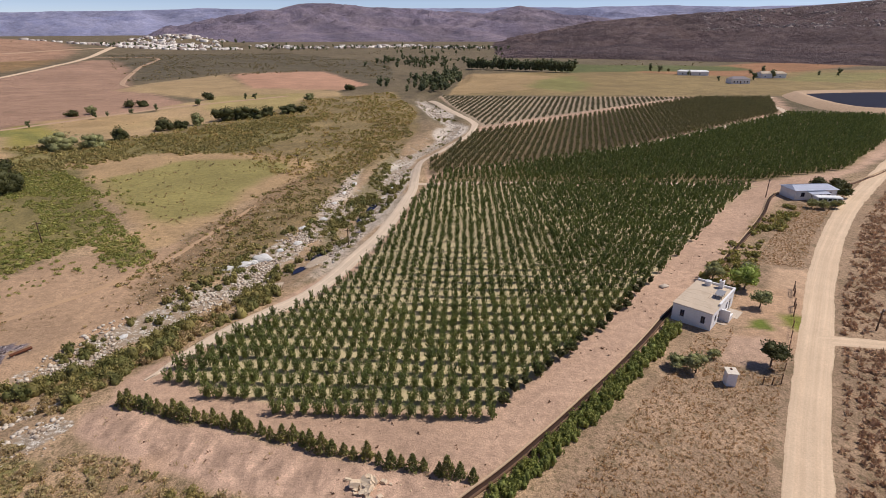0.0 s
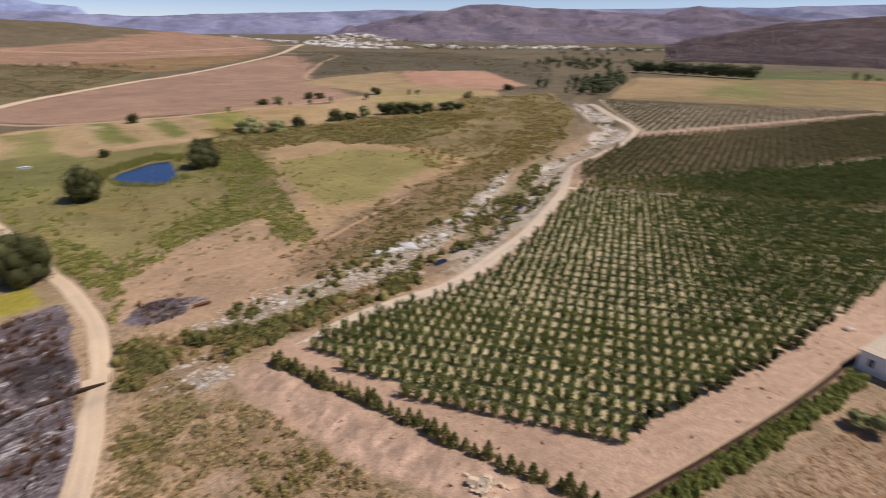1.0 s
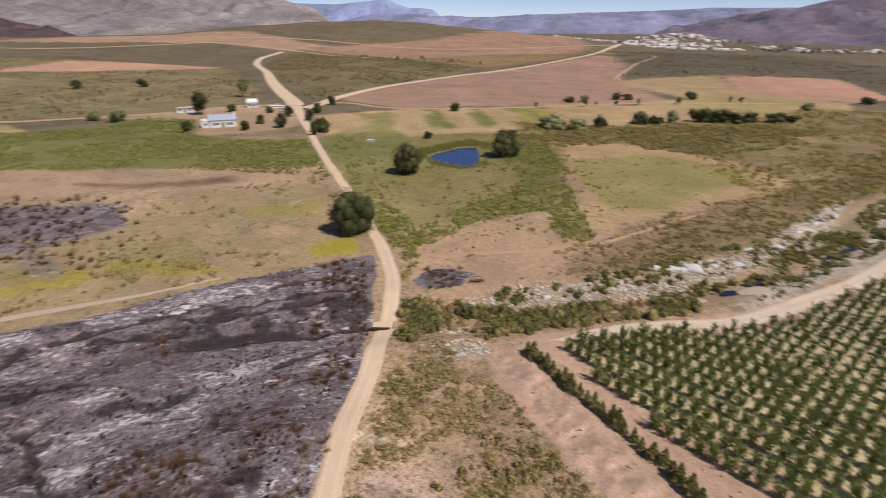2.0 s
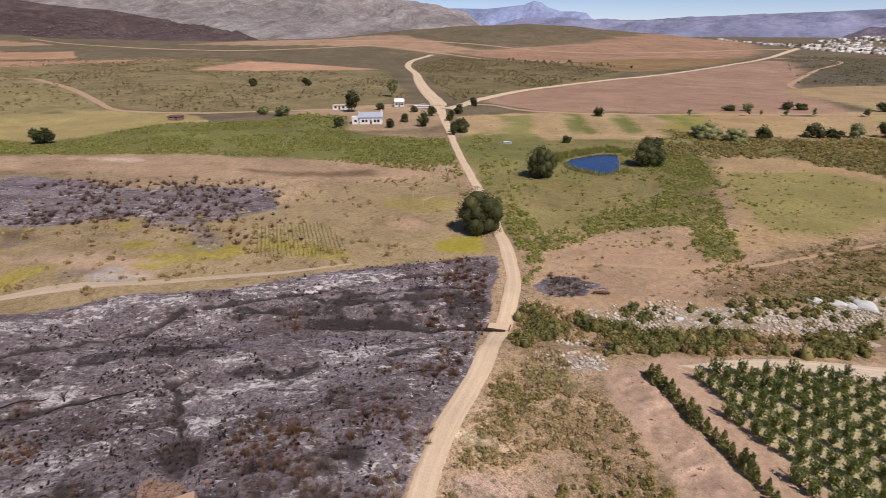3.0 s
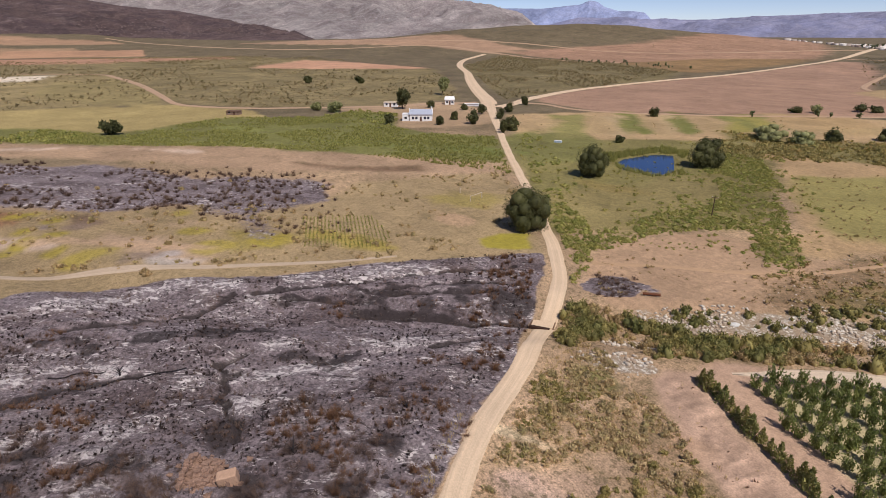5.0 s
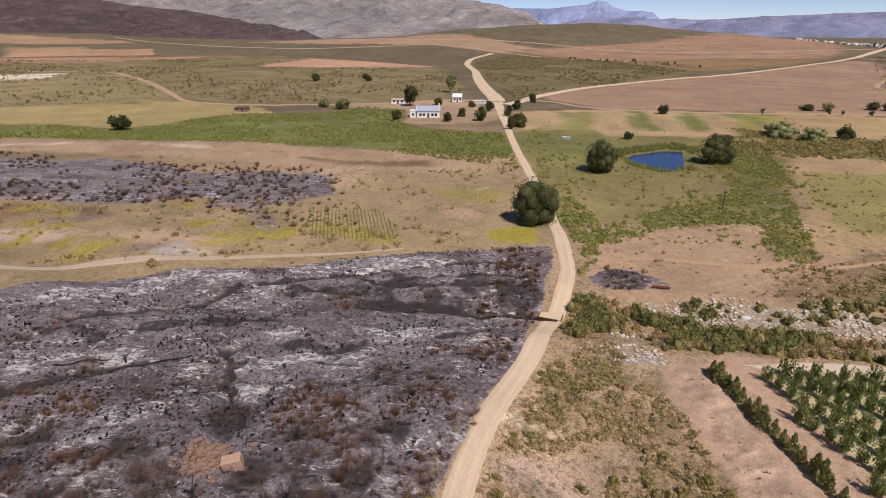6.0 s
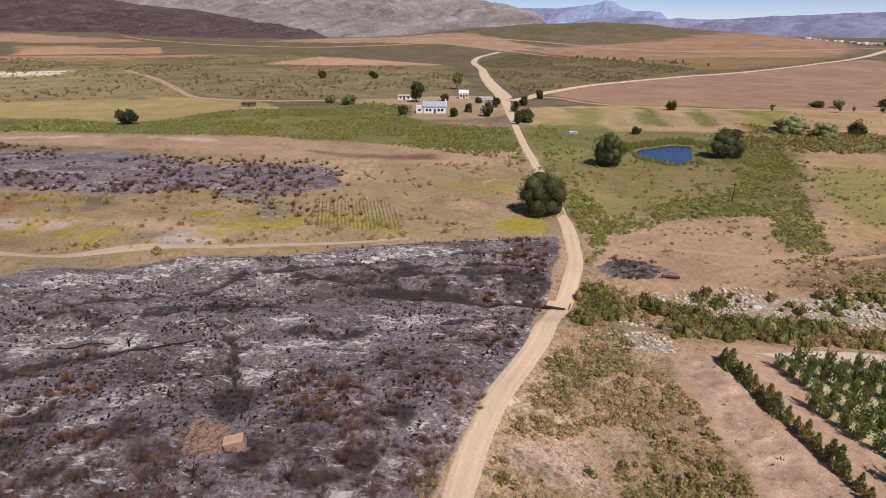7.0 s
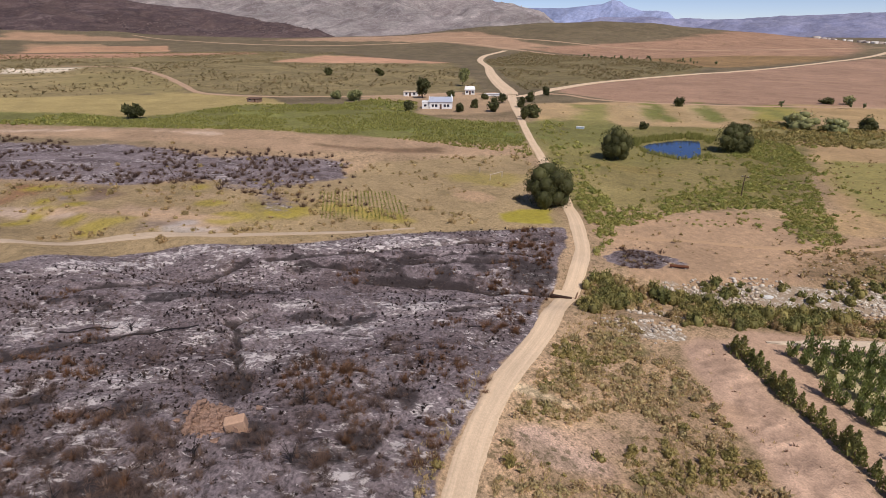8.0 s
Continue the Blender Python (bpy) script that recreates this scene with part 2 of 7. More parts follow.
RIVER = [(-150, -60), (-110, -26), (-84, -6), (-72, 17), (-64, 32), (-58.5, 44), (-49, 58), (-39, 75), (-32, 91), (-23, 112), (-18, 140), (-13, 180), (-3, 212), (4.5, 243), (-1, 280), (-12, 330), (-8, 380), (15, 470), (25, 600)]
POND = [(-133.5, 120), (-137, 126), (-138, 139), (-135, 145.5), (-126, 137), (-117, 128), (-115.5, 119.5), (-126.6, 115.5)]
HILLS = [(-1060, 690, 40, 230, 330), (-900, 1000, 20, 330, 260), (-545, 1215, 21, 130, 60), (-1350, 300, 14, 300, 400),
         (-1900, -500, 40, 420, 500)]


BURNT = [(-99, -44), (-96.5, -31), (-98, -24), (-97, -12), (-93.5, -3.5), (-90.5, 4.5), (-89.2, 13), (-86.8, 28), (-83.2, 44), (-80.6, 53), (-78.6, 56.6), (-71, 52.6), (-64.5, 46.6), (-59, 41.8), (-53.6, 37), (-48.4, 31.6), (-43.4, 25.8), (-38.8, 21), (-33.4, 16.2), (-24, 9.6), (-10, -2), (-14, -30), (-60, -70), (-110, -70)]
GRADED = [(-42, 50.5), (-39, 53), (-31, 49.8), (-17, 46.2), (3.5, 40.5), (0, 36), (-14, 37.5), (-22, 39.5), (-27, 41.5), (-33.6, 44.5), (-41, 47)]
# gullies in the burnt ground: line, half width, depth
DITCHES = [([(-84.1, 6.6), (-82.2, 14.2), (-80.6, 21.4), (-80.6, 27.3), (-79.3, 35), (-76.5, 49.5)], 0.6, 1.0), ([(-82.9, -19.8), (-81.4, -11.8), (-82.6, -8.7), (-82.6, -2.2), (-84.2, 1.2), (-85.5, 3.3)], 0.58, 1.0),
           ([(-81.4, 10.1), (-78.4, 15.3), (-75.4, 20)], 0.5, 0.8), ([(-73.1, 19.7), (-69.5, 25.3), (-66.6, 30.6), (-63.5, 34.9)], 1.0, 0.9), ([(-77, 23), (-75.6, 32), (-73.4, 40), (-70.4, 46)], 0.55, 0.9),
           ([(-74.8, 26), (-72.4, 33), (-69.6, 40)], 0.55, 0.9), ([(-57, 25.9), (-57, 29), (-57.4, 32.2)], 0.5, 0.8), ([(-65, 0.2), (-66.2, 3.7)], 0.65, 1.0), ([(-61.5, 0.1), (-61.6, 2.4)], 0.55, 0.9),
           ([(-65.5, -0.6), (-63, 0.9), (-60.9, 0.2), (-59, 0.9), (-57.3, -0.3), (-55.4, 0.8), (-53.9, 0.4), (-51, 1.7), (-47.8, 1.2)], 0.42, 0.8), ([(-65, -25), (-66.5, -17.3), (-66, -9)], 0.5, 0.45), ([(-63.5, 34.9), (-61, 40), (-58.5, 44)], 0.8, 0.5)]


def scars(x, y):
    """Curved marks that a grader's blade and wheels left on bare soil."""
    u, v = 0.956 * x - 0.292 * y, 0.292 * x + 0.956 * y - 35.8
    w = u + 0.13 * v * np.abs(v) + 3.0 * (fractal(x, y, 6, 76, 2) - 0.5)
    return np.clip(2.2 * (fractal(w, 0.3 * v, 0.9, 77, 3) - 0.5), -0.5, 0.5)



def smooth(v):
    v = np.clip(v, 0, 1)
    return v * v * (3 - 2 * v)


def land(x, y):
    """Height of the ground."""
    shape = np.shape(x)
    x, y = np.atleast_1d(np.asarray(x, float)), np.atleast_1d(np.asarray(y, float))
    d, along = to_line(x, y, RIVER)
    far = np.clip((np.hypot(x, y) - 60) / 500, 0, 1)
    z = 0.5 * (fractal(x, y, 9.0, 3) - 0.5) * (0.25 + 0.75 * np.clip((d - 3) / 5, 0, 1)) * np.clip(1.4 - far, 0.3, 1)
    z = z + 2.2 * (fractal(x, y, 160.0, 11) - 0.5) * far
    z = z - 1.35 * np.exp(-(d / 5.5) ** 2) + 0.35 * np.exp(-((d - 8) / 2.5) ** 2)
    for hx, hy, top, sx, sy in HILLS:
        z = z + top * np.exp(-((x - hx) / sx) ** 2 - ((y - hy) / sy) ** 2) * (0.85 + 0.3 * fractal(x, y, 120, 17))
    z = z + 2.0 * smooth((x + 62) / 20) * smooth((38 - y) / 18)
    near = (np.abs(x + 60) < 80) & (np.abs(y - 20) < 60)
    for line, half, deep in DITCHES:
        dd, _ = to_line(x[near], y[near], line)
        z[near] -= deep * np.exp(-(dd / half) ** 2)
    if np.any(near):
        nx, ny = x[near], y[near]
        z[near] += 0.13 * scars(nx, ny) * smooth(inside(nx, ny, GRADED))
        lie = 0.47 * nx + 0.88 * ny
        hump = 1 - np.abs(2 * fractal(0.45 * lie, 0.88 * nx - 0.47 * ny, 3.2, 95, 4) - 1)
        z[near] += (0.75 * (hump - 0.6) + 0.5 * (fractal(nx, ny, 1.5, 97, 3) - 0.5)) * smooth(inside(nx, ny, BURNT) / 3)
    pond = inside(x, y, POND)
    z = np.where(np.hypot(x + 126, y - 130) < 60, z * np.clip(-pond / 12, 0, 1) - 0.55 * np.clip(pond / 3 + 0.3, 0, 1), z)
    return z.reshape(shape)


def graded(lo, hi, step, ends, growth):
    """Grid lines: even from lo to hi, then ever wider apart as far as the ends."""
    mid = list(np.arange(lo, hi + step / 2, step))
    up, s = [mid[-1]], step
    while up[-1] < ends[1]:
        s *= growth[1]
        up.append(up[-1] + s)
    down, s = [mid[0]], step
    while down[-1] > ends[0]:
        s *= growth[0]
        down.append(down[-1] - s)
    return np.array(down[:0:-1] + mid + up[1:])


# tints of the earth
DRY, SAND, SOIL = tone(182, 153, 122), tone(196, 164, 134), tone(194, 160, 134)
TAN, OLIVE, GREEN = tone(180, 150, 112), tone(142, 132, 84), tone(120, 122, 66)
LUSH, YELLOW, RED = tone(122, 120, 68), tone(168, 150, 64), tone(168, 134, 112)
SCRUB, DARK, BROWN = tone(118, 104, 82), tone(102, 92, 74), tone(146, 118, 92)

BURNT_FAR = [(-225, -68), (-197, -34), (-178, -9.7), (-159.5, 17.8), (-143, 33.8), (-127, 30), (-125, 16.3), (-116.5, 9.8), (-128, 0), (-136, -8), (-144, -27), (-156, -48.6), (-172, -90), (-255, -115)]
BURNT_PATCH = [(-122, 5), (-119, 15), (-111, 16), (-105, 11), (-109, 6.5)]
ORCHARD = [(-40, 57), (-39.5, 52.5), (-24, 48.5), (3.5, 40.5), (14, 49), (31, 68.5), (49, 90), (75, 122.5), (95, 143), (135, 170), (185, 215), (225, 275), (182, 286), (212, 356), (-3, 356), (7, 300), (18, 256), (13, 224), (2, 195), (-4.6, 178), (-5, 150), (-11, 115), (-18, 94), (-31, 71)]

BAR_EAST = [(-8.3, 170), (-13.1, 148), (-13.5, 128), (-17.8, 108), (-20, 91), (-22.5, 84.5), (-22, 102), (-19, 127), (-16, 159), (-12.7, 173)]
BAR_WEST = [(-25.7, 168), (-24.9, 142), (-26.1, 122), (-27.3, 109), (-29.5, 98), (-31.6, 87), (-34.3, 80.6), (-37.7, 83), (-35.4, 96), (-31.8, 108), (-29.6, 127), (-28.4, 154)]
RIVER_MID = [(-16.3, 197), (-17.3, 163), (-18.6, 140), (-20.1, 129), (-22.5, 118), (-24.2, 103), (-27.8, 109), (-25.7, 128), (-22.4, 144), (-21.2, 167)]
BEND = [(-15.7, 338), (-11, 342), (1.8, 292), (10.4, 246), (3.5, 213), (-8.8, 190), (-12.7, 173), (-17, 171), (-13.4, 184.5), (-5.4, 214.7), (0.3, 247.4), (-6.9, 281.5)]
BANK_HEATH = [(-26.7, 175), (-29.4, 122), (-35.8, 101), (-39, 89), (-46, 83), (-48, 93), (-44, 115), (-42, 148), (-37, 193), (-28, 288), (-12, 231), (-16, 185)]
THICKET = [(-128, 150), (-134, 166), (-117, 164), (-102, 150), (-92, 140), (-84, 128), (-75, 119), (-70, 112), (-64, 107), (-56, 97), (-55, 92), (-62, 92), (-68, 98), (-73, 103), (-76, 98), (-78, 92), (-78.7, 83), (-76, 70), (-79, 67), (-85, 76), (-89, 93), (-88, 108), (-92, 118), (-105, 131), (-118, 138)]
# field, tint, how soft its edge is, how overgrown, how uneven its edge is
FIELDS = [
    ([(-620, -330), (-600, -70), (-480, -38), (-395, -20), (-347, -10), (-311, 30), (-290, 95), (-310, 150), (-560, 235), (-800, 150), (-950, 20), (-950, -330)], tone(142, 126, 90), 6, 0.9, 6),
    ([(-640, -330), (-600, -72), (-482, -40), (-395, -22), (-347, -12), (-352, -110), (-330, -330)], tone(156, 138, 98), 6, 0.7, 8),
    ([(-640, 58), (-690, 78), (-770, 140), (-704, 193), (-560, 232)], tone(194, 150, 122), 6, 0.1, 8),
    ([(-1650, -420), (-1500, -160), (-1380, -120), (-1420, -420)], tone(172, 138, 110), 6, 0.1, 8),
    ([(-960, -330), (-930, -140), (-890, 50), (-840, 60), (-800, -100), (-830, -330)], tone(174, 134, 108), 5, 0.1, 6),
    ([(-1250, 80), (-930, 365), (-760, 420), (-800, 500), (-1000, 480), (-1300, 260)], tone(170, 138, 112), 6, 0.1, 6),
    ([(-780, 440), (-550, 480), (-470, 700), (-590, 930), (-760, 1120), (-900, 1080), (-800, 760)], tone(168, 132, 108), 8, 0.5, 8),
    ([(-560, 460), (-400, 440), (-440, 600), (-500, 760), (-560, 640)], tone(150, 120, 84), 6, 0.7, 5),
    ([(-292, 170), (-585, 282), (-740, 420), (-560, 478), (-420, 440), (-352, 354), (-324, 258)], tone(130, 116, 82), 5, 0.9, 4),
    ([(-272, 182), (-291, 191), (-325, 260), (-353, 358), (-379, 468), (-458, 740), (-400, 740), (-330, 620), (-233, 417), (-159, 338), (-146, 316), (-226, 187)], RED, 3, 0.35, 3),
    ([(-500, 840), (-264, 960), (-66, 720), (-40, 470), (-70, 440), (-122, 575), (-209, 548), (-252, 454), (-330, 600)], DARK, 4, 0.7, 4),
    ([(-199, 533), (-121, 572), (-58, 440), (-73, 397), (-142, 412)], tone(184, 142, 116), 3, 0.1, 3),
    ([(-235, 430), (-205, 535), (-140, 412), (-75, 395), (-60, 350), (-105, 270), (-160, 300), (-145, 345), (-230, 395)], tone(172, 146, 108), 3, 0.25, 3),
    ([(-238, 139), (-228, 180), (-195, 226), (-143, 304), (-100, 300), (-104, 228), (-138, 190), (-165, 136), (-181, 113)], tone(182, 153, 115), 2, 0.3, 2),
    ([(-356, -110), (-345, -12), (-305, 27), (-272, 32), (-277, 10), (-244, -8), (-270, -60), (-290, -110)], tone(172, 152, 102), 3, 0.3, 3),
    ([(24, 552), (185, 592), (470, 600), (640, 540), (300, 368), (169, 360), (2, 364), (17, 489)], tone(148, 127, 88), 4, 0.45, 4),
    ([(24, 552), (60, 560), (110, 500), (60, 400), (4, 366), (15, 489)], tone(164, 138, 100), 3, 0.2, 3),
    ([(62, 420), (75, 480), (120, 520), (110, 430), (90, 385)], tone(136, 130, 80), 14, 0.4, 10),
    ([(330, 460), (280, 480), (360, 560), (470, 560)], tone(140, 130, 84), 4, 0.4, 4),
    ([(210, 590), (190, 560), (300, 500), (330, 560), (520, 680), (420, 740)], tone(158, 116, 84), 12, 0.3, 10),
    ([(100, 610), (126, 556), (330, 600), (330, 660), (140, 680)], tone(104, 108, 66), 4, 0.6, 4),
    ([(-161, 196), (-120, 226), (-103, 262), (-80, 350), (-36, 382), (-13, 290), (-14, 213), (-25, 167), (-40, 152), (-60, 168), (-80, 192), (-122, 180)], tone(146, 126, 88), 5, 0.9, 6),
    ([(-143, 168), (-146, 198), (-121, 214), (-97, 246), (-79, 270), (-66, 235), (-76, 192), (-106, 184), (-122, 160)], tone(134, 122, 78), 10, 0.9, 16),
    ([(-127, 175), (-96, 192), (-55, 187), (-41, 174), (-40, 160), (-50, 134), (-55, 104), (-60, 100), (-68, 101), (-69, 114), (-102, 153)], TAN, 4, 0.3, 4),
    ([(-97, 157), (-91, 177), (-70, 184), (-49, 176), (-47, 167), (-53, 142), (-56, 123), (-60, 114), (-70, 118), (-85, 136)], tone(152, 140, 86), 5, 0.25, 6),
    ([(-165, 135), (-138, 190), (-160, 196), (-127, 170), (-100, 150), (-103, 128), (-96, 86), (-88, 66), (-140, 88), (-185, 110)], tone(136, 126, 78), 4, 0.6, 5),
    ([(-108, 140), (-72, 104), (-86, 66), (-112, 78)], tone(146, 131, 86), 6, 0.6, 6),
    (THICKET, tone(134, 122, 76), 6, 0.8, 7),
    ([(-186, 108), (-215, 175), (-196, 150), (-160, 134), (-140, 112), (-140, 92)], tone(124, 120, 70), 4, 0.6, 4),
    ([(-281, -62), (-252, -31), (-281, 13), (-266, 54), (-283, 80), (-262, 92), (-222, 78), (-205, 86), (-188, 106), (-133, 84), (-147, 87), (-177, 50), (-206, 14), (-242, -54), (-270, -100), (-300, -100)], LUSH, 4, 0.6, 4),
    ([(-242, -56), (-206, 13), (-176, 49), (-143, 86), (-134, 79), (-160, 29), (-188, -9), (-213, -49), (-240, -95), (-270, -95)], tone(172, 143, 116), 4, 0.5, 5),
    ([(-160, -75), (-148, -36), (-138, -7), (-129, 23), (-143, 40), (-137, 80), (-119, 76), (-97, 60), (-88, 60), (-79, 57), (-84, 36), (-87.5, 14), (-94, -18), (-98, -75)], tone(166, 143, 108), 3, 0.5, 4),
    ([(-91, 50), (-92, 55.5), (-89, 60), (-82.5, 56.5), (-85.5, 48)], tone(164, 150, 62), 1.2, 0.1, 1.5),
    ([(-72, 60), (-78, 75.5), (-75.5, 94.5), (-66, 98.5), (-59.5, 91), (-54, 108), (-49, 121), (-36, 112), (-40, 98), (-44, 85), (-52, 67), (-58, 56)], tone(184, 152, 122), 2, 0.25, 3),
    ([(-52, 78), (-55, 108), (-50, 128), (-43, 155), (-36, 155), (-34, 120), (-40, 92), (-46, 74)], tone(158, 130, 100), 3, 0.8, 4),
    ([(6, 36), (14, 46), (33, 68), (46, 84), (92, 138), (150, 175), (300, 300), (300, 60), (120, 0), (20, 10)], tone(172, 144, 117), 3, 0.7, 3),
    ([(-1310, -330), (-1270, -200), (-1010, -120), (-1000, -250)], tone(168, 138, 108), 5, 0.2, 4),
    ([(-965, -252), (-1230, -300), (-1150, -75), (-961, -61)], tone(182, 142, 112), 5, 0.15, 4),
    ([(-627, -180), (-600, -147), (-604, -116), (-564, -111), (-549, -139), (-546, -157)], tone(222, 206, 184), 5, 0.1, 9),
    ([(-429, -98), (-528, -96), (-524, -52), (-397, -17), (-346, -18), (-365, -54)], tone(150, 134, 92), 5, 0.5, 5),
    ([(-221, 192), (-221, 203), (-167, 167), (-166, 159)], tone(122, 122, 64), 2, 0.4, 2),
    ([(-210, 213), (-211, 224), (-162, 188), (-160, 177)], tone(122, 122, 64), 2, 0.4, 2),
    ([(-191, 226), (-188, 256), (-162, 235), (-165, 213)], tone(132, 130, 72), 2, 0.4, 3),
    ([(-227, 158), (-221, 173), (-169, 136), (-175, 125)], tone(140, 132, 80), 3, 0.4, 3),
    ([(-214, 178), (-210, 190), (-168, 157), (-170, 148)], tone(186, 160, 122), 2, 0.2, 2),
    ([(-207, 206), (-203, 214), (-163, 180), (-165, 172)], tone(186, 160, 122), 2, 0.2, 2),
    ([(-148, 364), (-93, 379), (-83, 308), (-104, 278), (-128, 300)], tone(166, 147, 98), 5, 0.2, 5),
    ([(-193, 260), (-165, 285), (-128, 262), (-130, 236), (-160, 225)], tone(176, 147, 106), 5, 0.2, 5),
    ([(-157, 196), (-197, 244), (-190, 252), (-150, 220)], tone(156, 144, 78), 4, 0.2, 5),
    (BANK_HEATH, tone(146, 124, 88), 5, 0.9, 6),
    (BAR_WEST, tone(200, 184, 166), 2.5, 0.2, 4),
    (BAR_EAST, tone(206, 190, 172), 2, 0.2, 3),
    (RIVER_MID, tone(140, 126, 96), 2.5, 0.7, 4),
    (BEND, tone(206, 192, 176), 3, 0.1, 6),
    ([(-141, -43), (-135, -36), (-145, -36), (-151, -44)], tone(152, 114, 84), 3, 0.6, 4),
    ([(-131, -26), (-132, -21), (-141, -23), (-140, -29)], tone(128, 104, 84), 3, 0.8, 4),
    ([(-134, -43), (-130, -36), (-121, -26), (-119, -27), (-131, -44)], tone(190, 166, 146), 2, 0.1, 3),
    ([(-120, -20), (-108, -12), (-102, -2), (-106, 2), (-116, -8), (-124, -18)], tone(184, 156, 128), 3, 0.2, 5),
    ([(-118, 2), (-104, 6), (-98, 14), (-110, 18)], tone(156, 138, 82), 3, 0.5, 5),
    ([(-236, -71), (-222, -34), (-201, 2), (-219, -16), (-234, -54)], tone(206, 180, 158), 3, 0.2, 6),
    ([(-173, 28), (-159, 50), (-153, 63), (-146, 60), (-156, 38)], tone(128, 102, 80), 4, 0.8, 5),
    (GRADED, tone(192, 160, 137), 1.2, 0.0, 1.5),
    (ORCHARD, tone(190, 158, 134), 1.0, 0.0, 1.0),
    ([(-34, 58), (-29, 55.5), (-19, 52.5), (6, 51.5), (20, 68), (45, 98), (71, 131), (88, 149), (-4, 149), (-10, 115), (-16, 88), (-23, 77), (-31, 67)], tone(192, 176, 138), 1.5, 0.12, 1),
    ([(-3.5, 153), (88, 152.5), (127, 168), (174, 214), (220, 275), (178, 283), (80, 206), (57, 190), (0, 163)], tone(140, 122, 88), 2, 0.2, 1),
    ([(-4.3, 160), (0, 165), (55, 193), (124, 247), (174, 288), (205, 352), (160, 350), (14.5, 232), (-4.3, 177)], tone(124, 106, 82), 2, 0.3, 1),
    ([(18, 248), (140, 345), (168, 352), (-2, 357), (7, 300)], tone(162, 144, 122), 2, 0.1, 1),
    ([(-292, 60), (-262, 92), (-226, 80), (-212, 96), (-216, 126), (-262, 140), (-296, 130)], tone(176, 148, 118), 4, 0.2, 4),
    ([(54, 82), (62, 92), (68, 92), (63, 80), (57, 75)], SAND, 1.5, 0.0, 1.0),
    ([(42, 66), (50, 62), (58, 72), (60, 84), (50, 84), (46, 74)], tone(190, 156, 126), 2.5, 0.15, 2),
    ([(37, 62), (41.5, 58.5), (46.5, 64.5), (46, 68), (42, 68)], tone(196, 164, 140), 1.6, 0.15, 2),
    ([(45.5, 70.5), (47.5, 73.5), (50, 72.5), (48.5, 69.5)], tone(112, 122, 52), 0.8, 0.1, 0.6),
    ([(50.5, 71), (53, 75), (57, 73), (54.5, 68)], tone(138, 140, 62), 0.9, 0.4, 0.8),
]
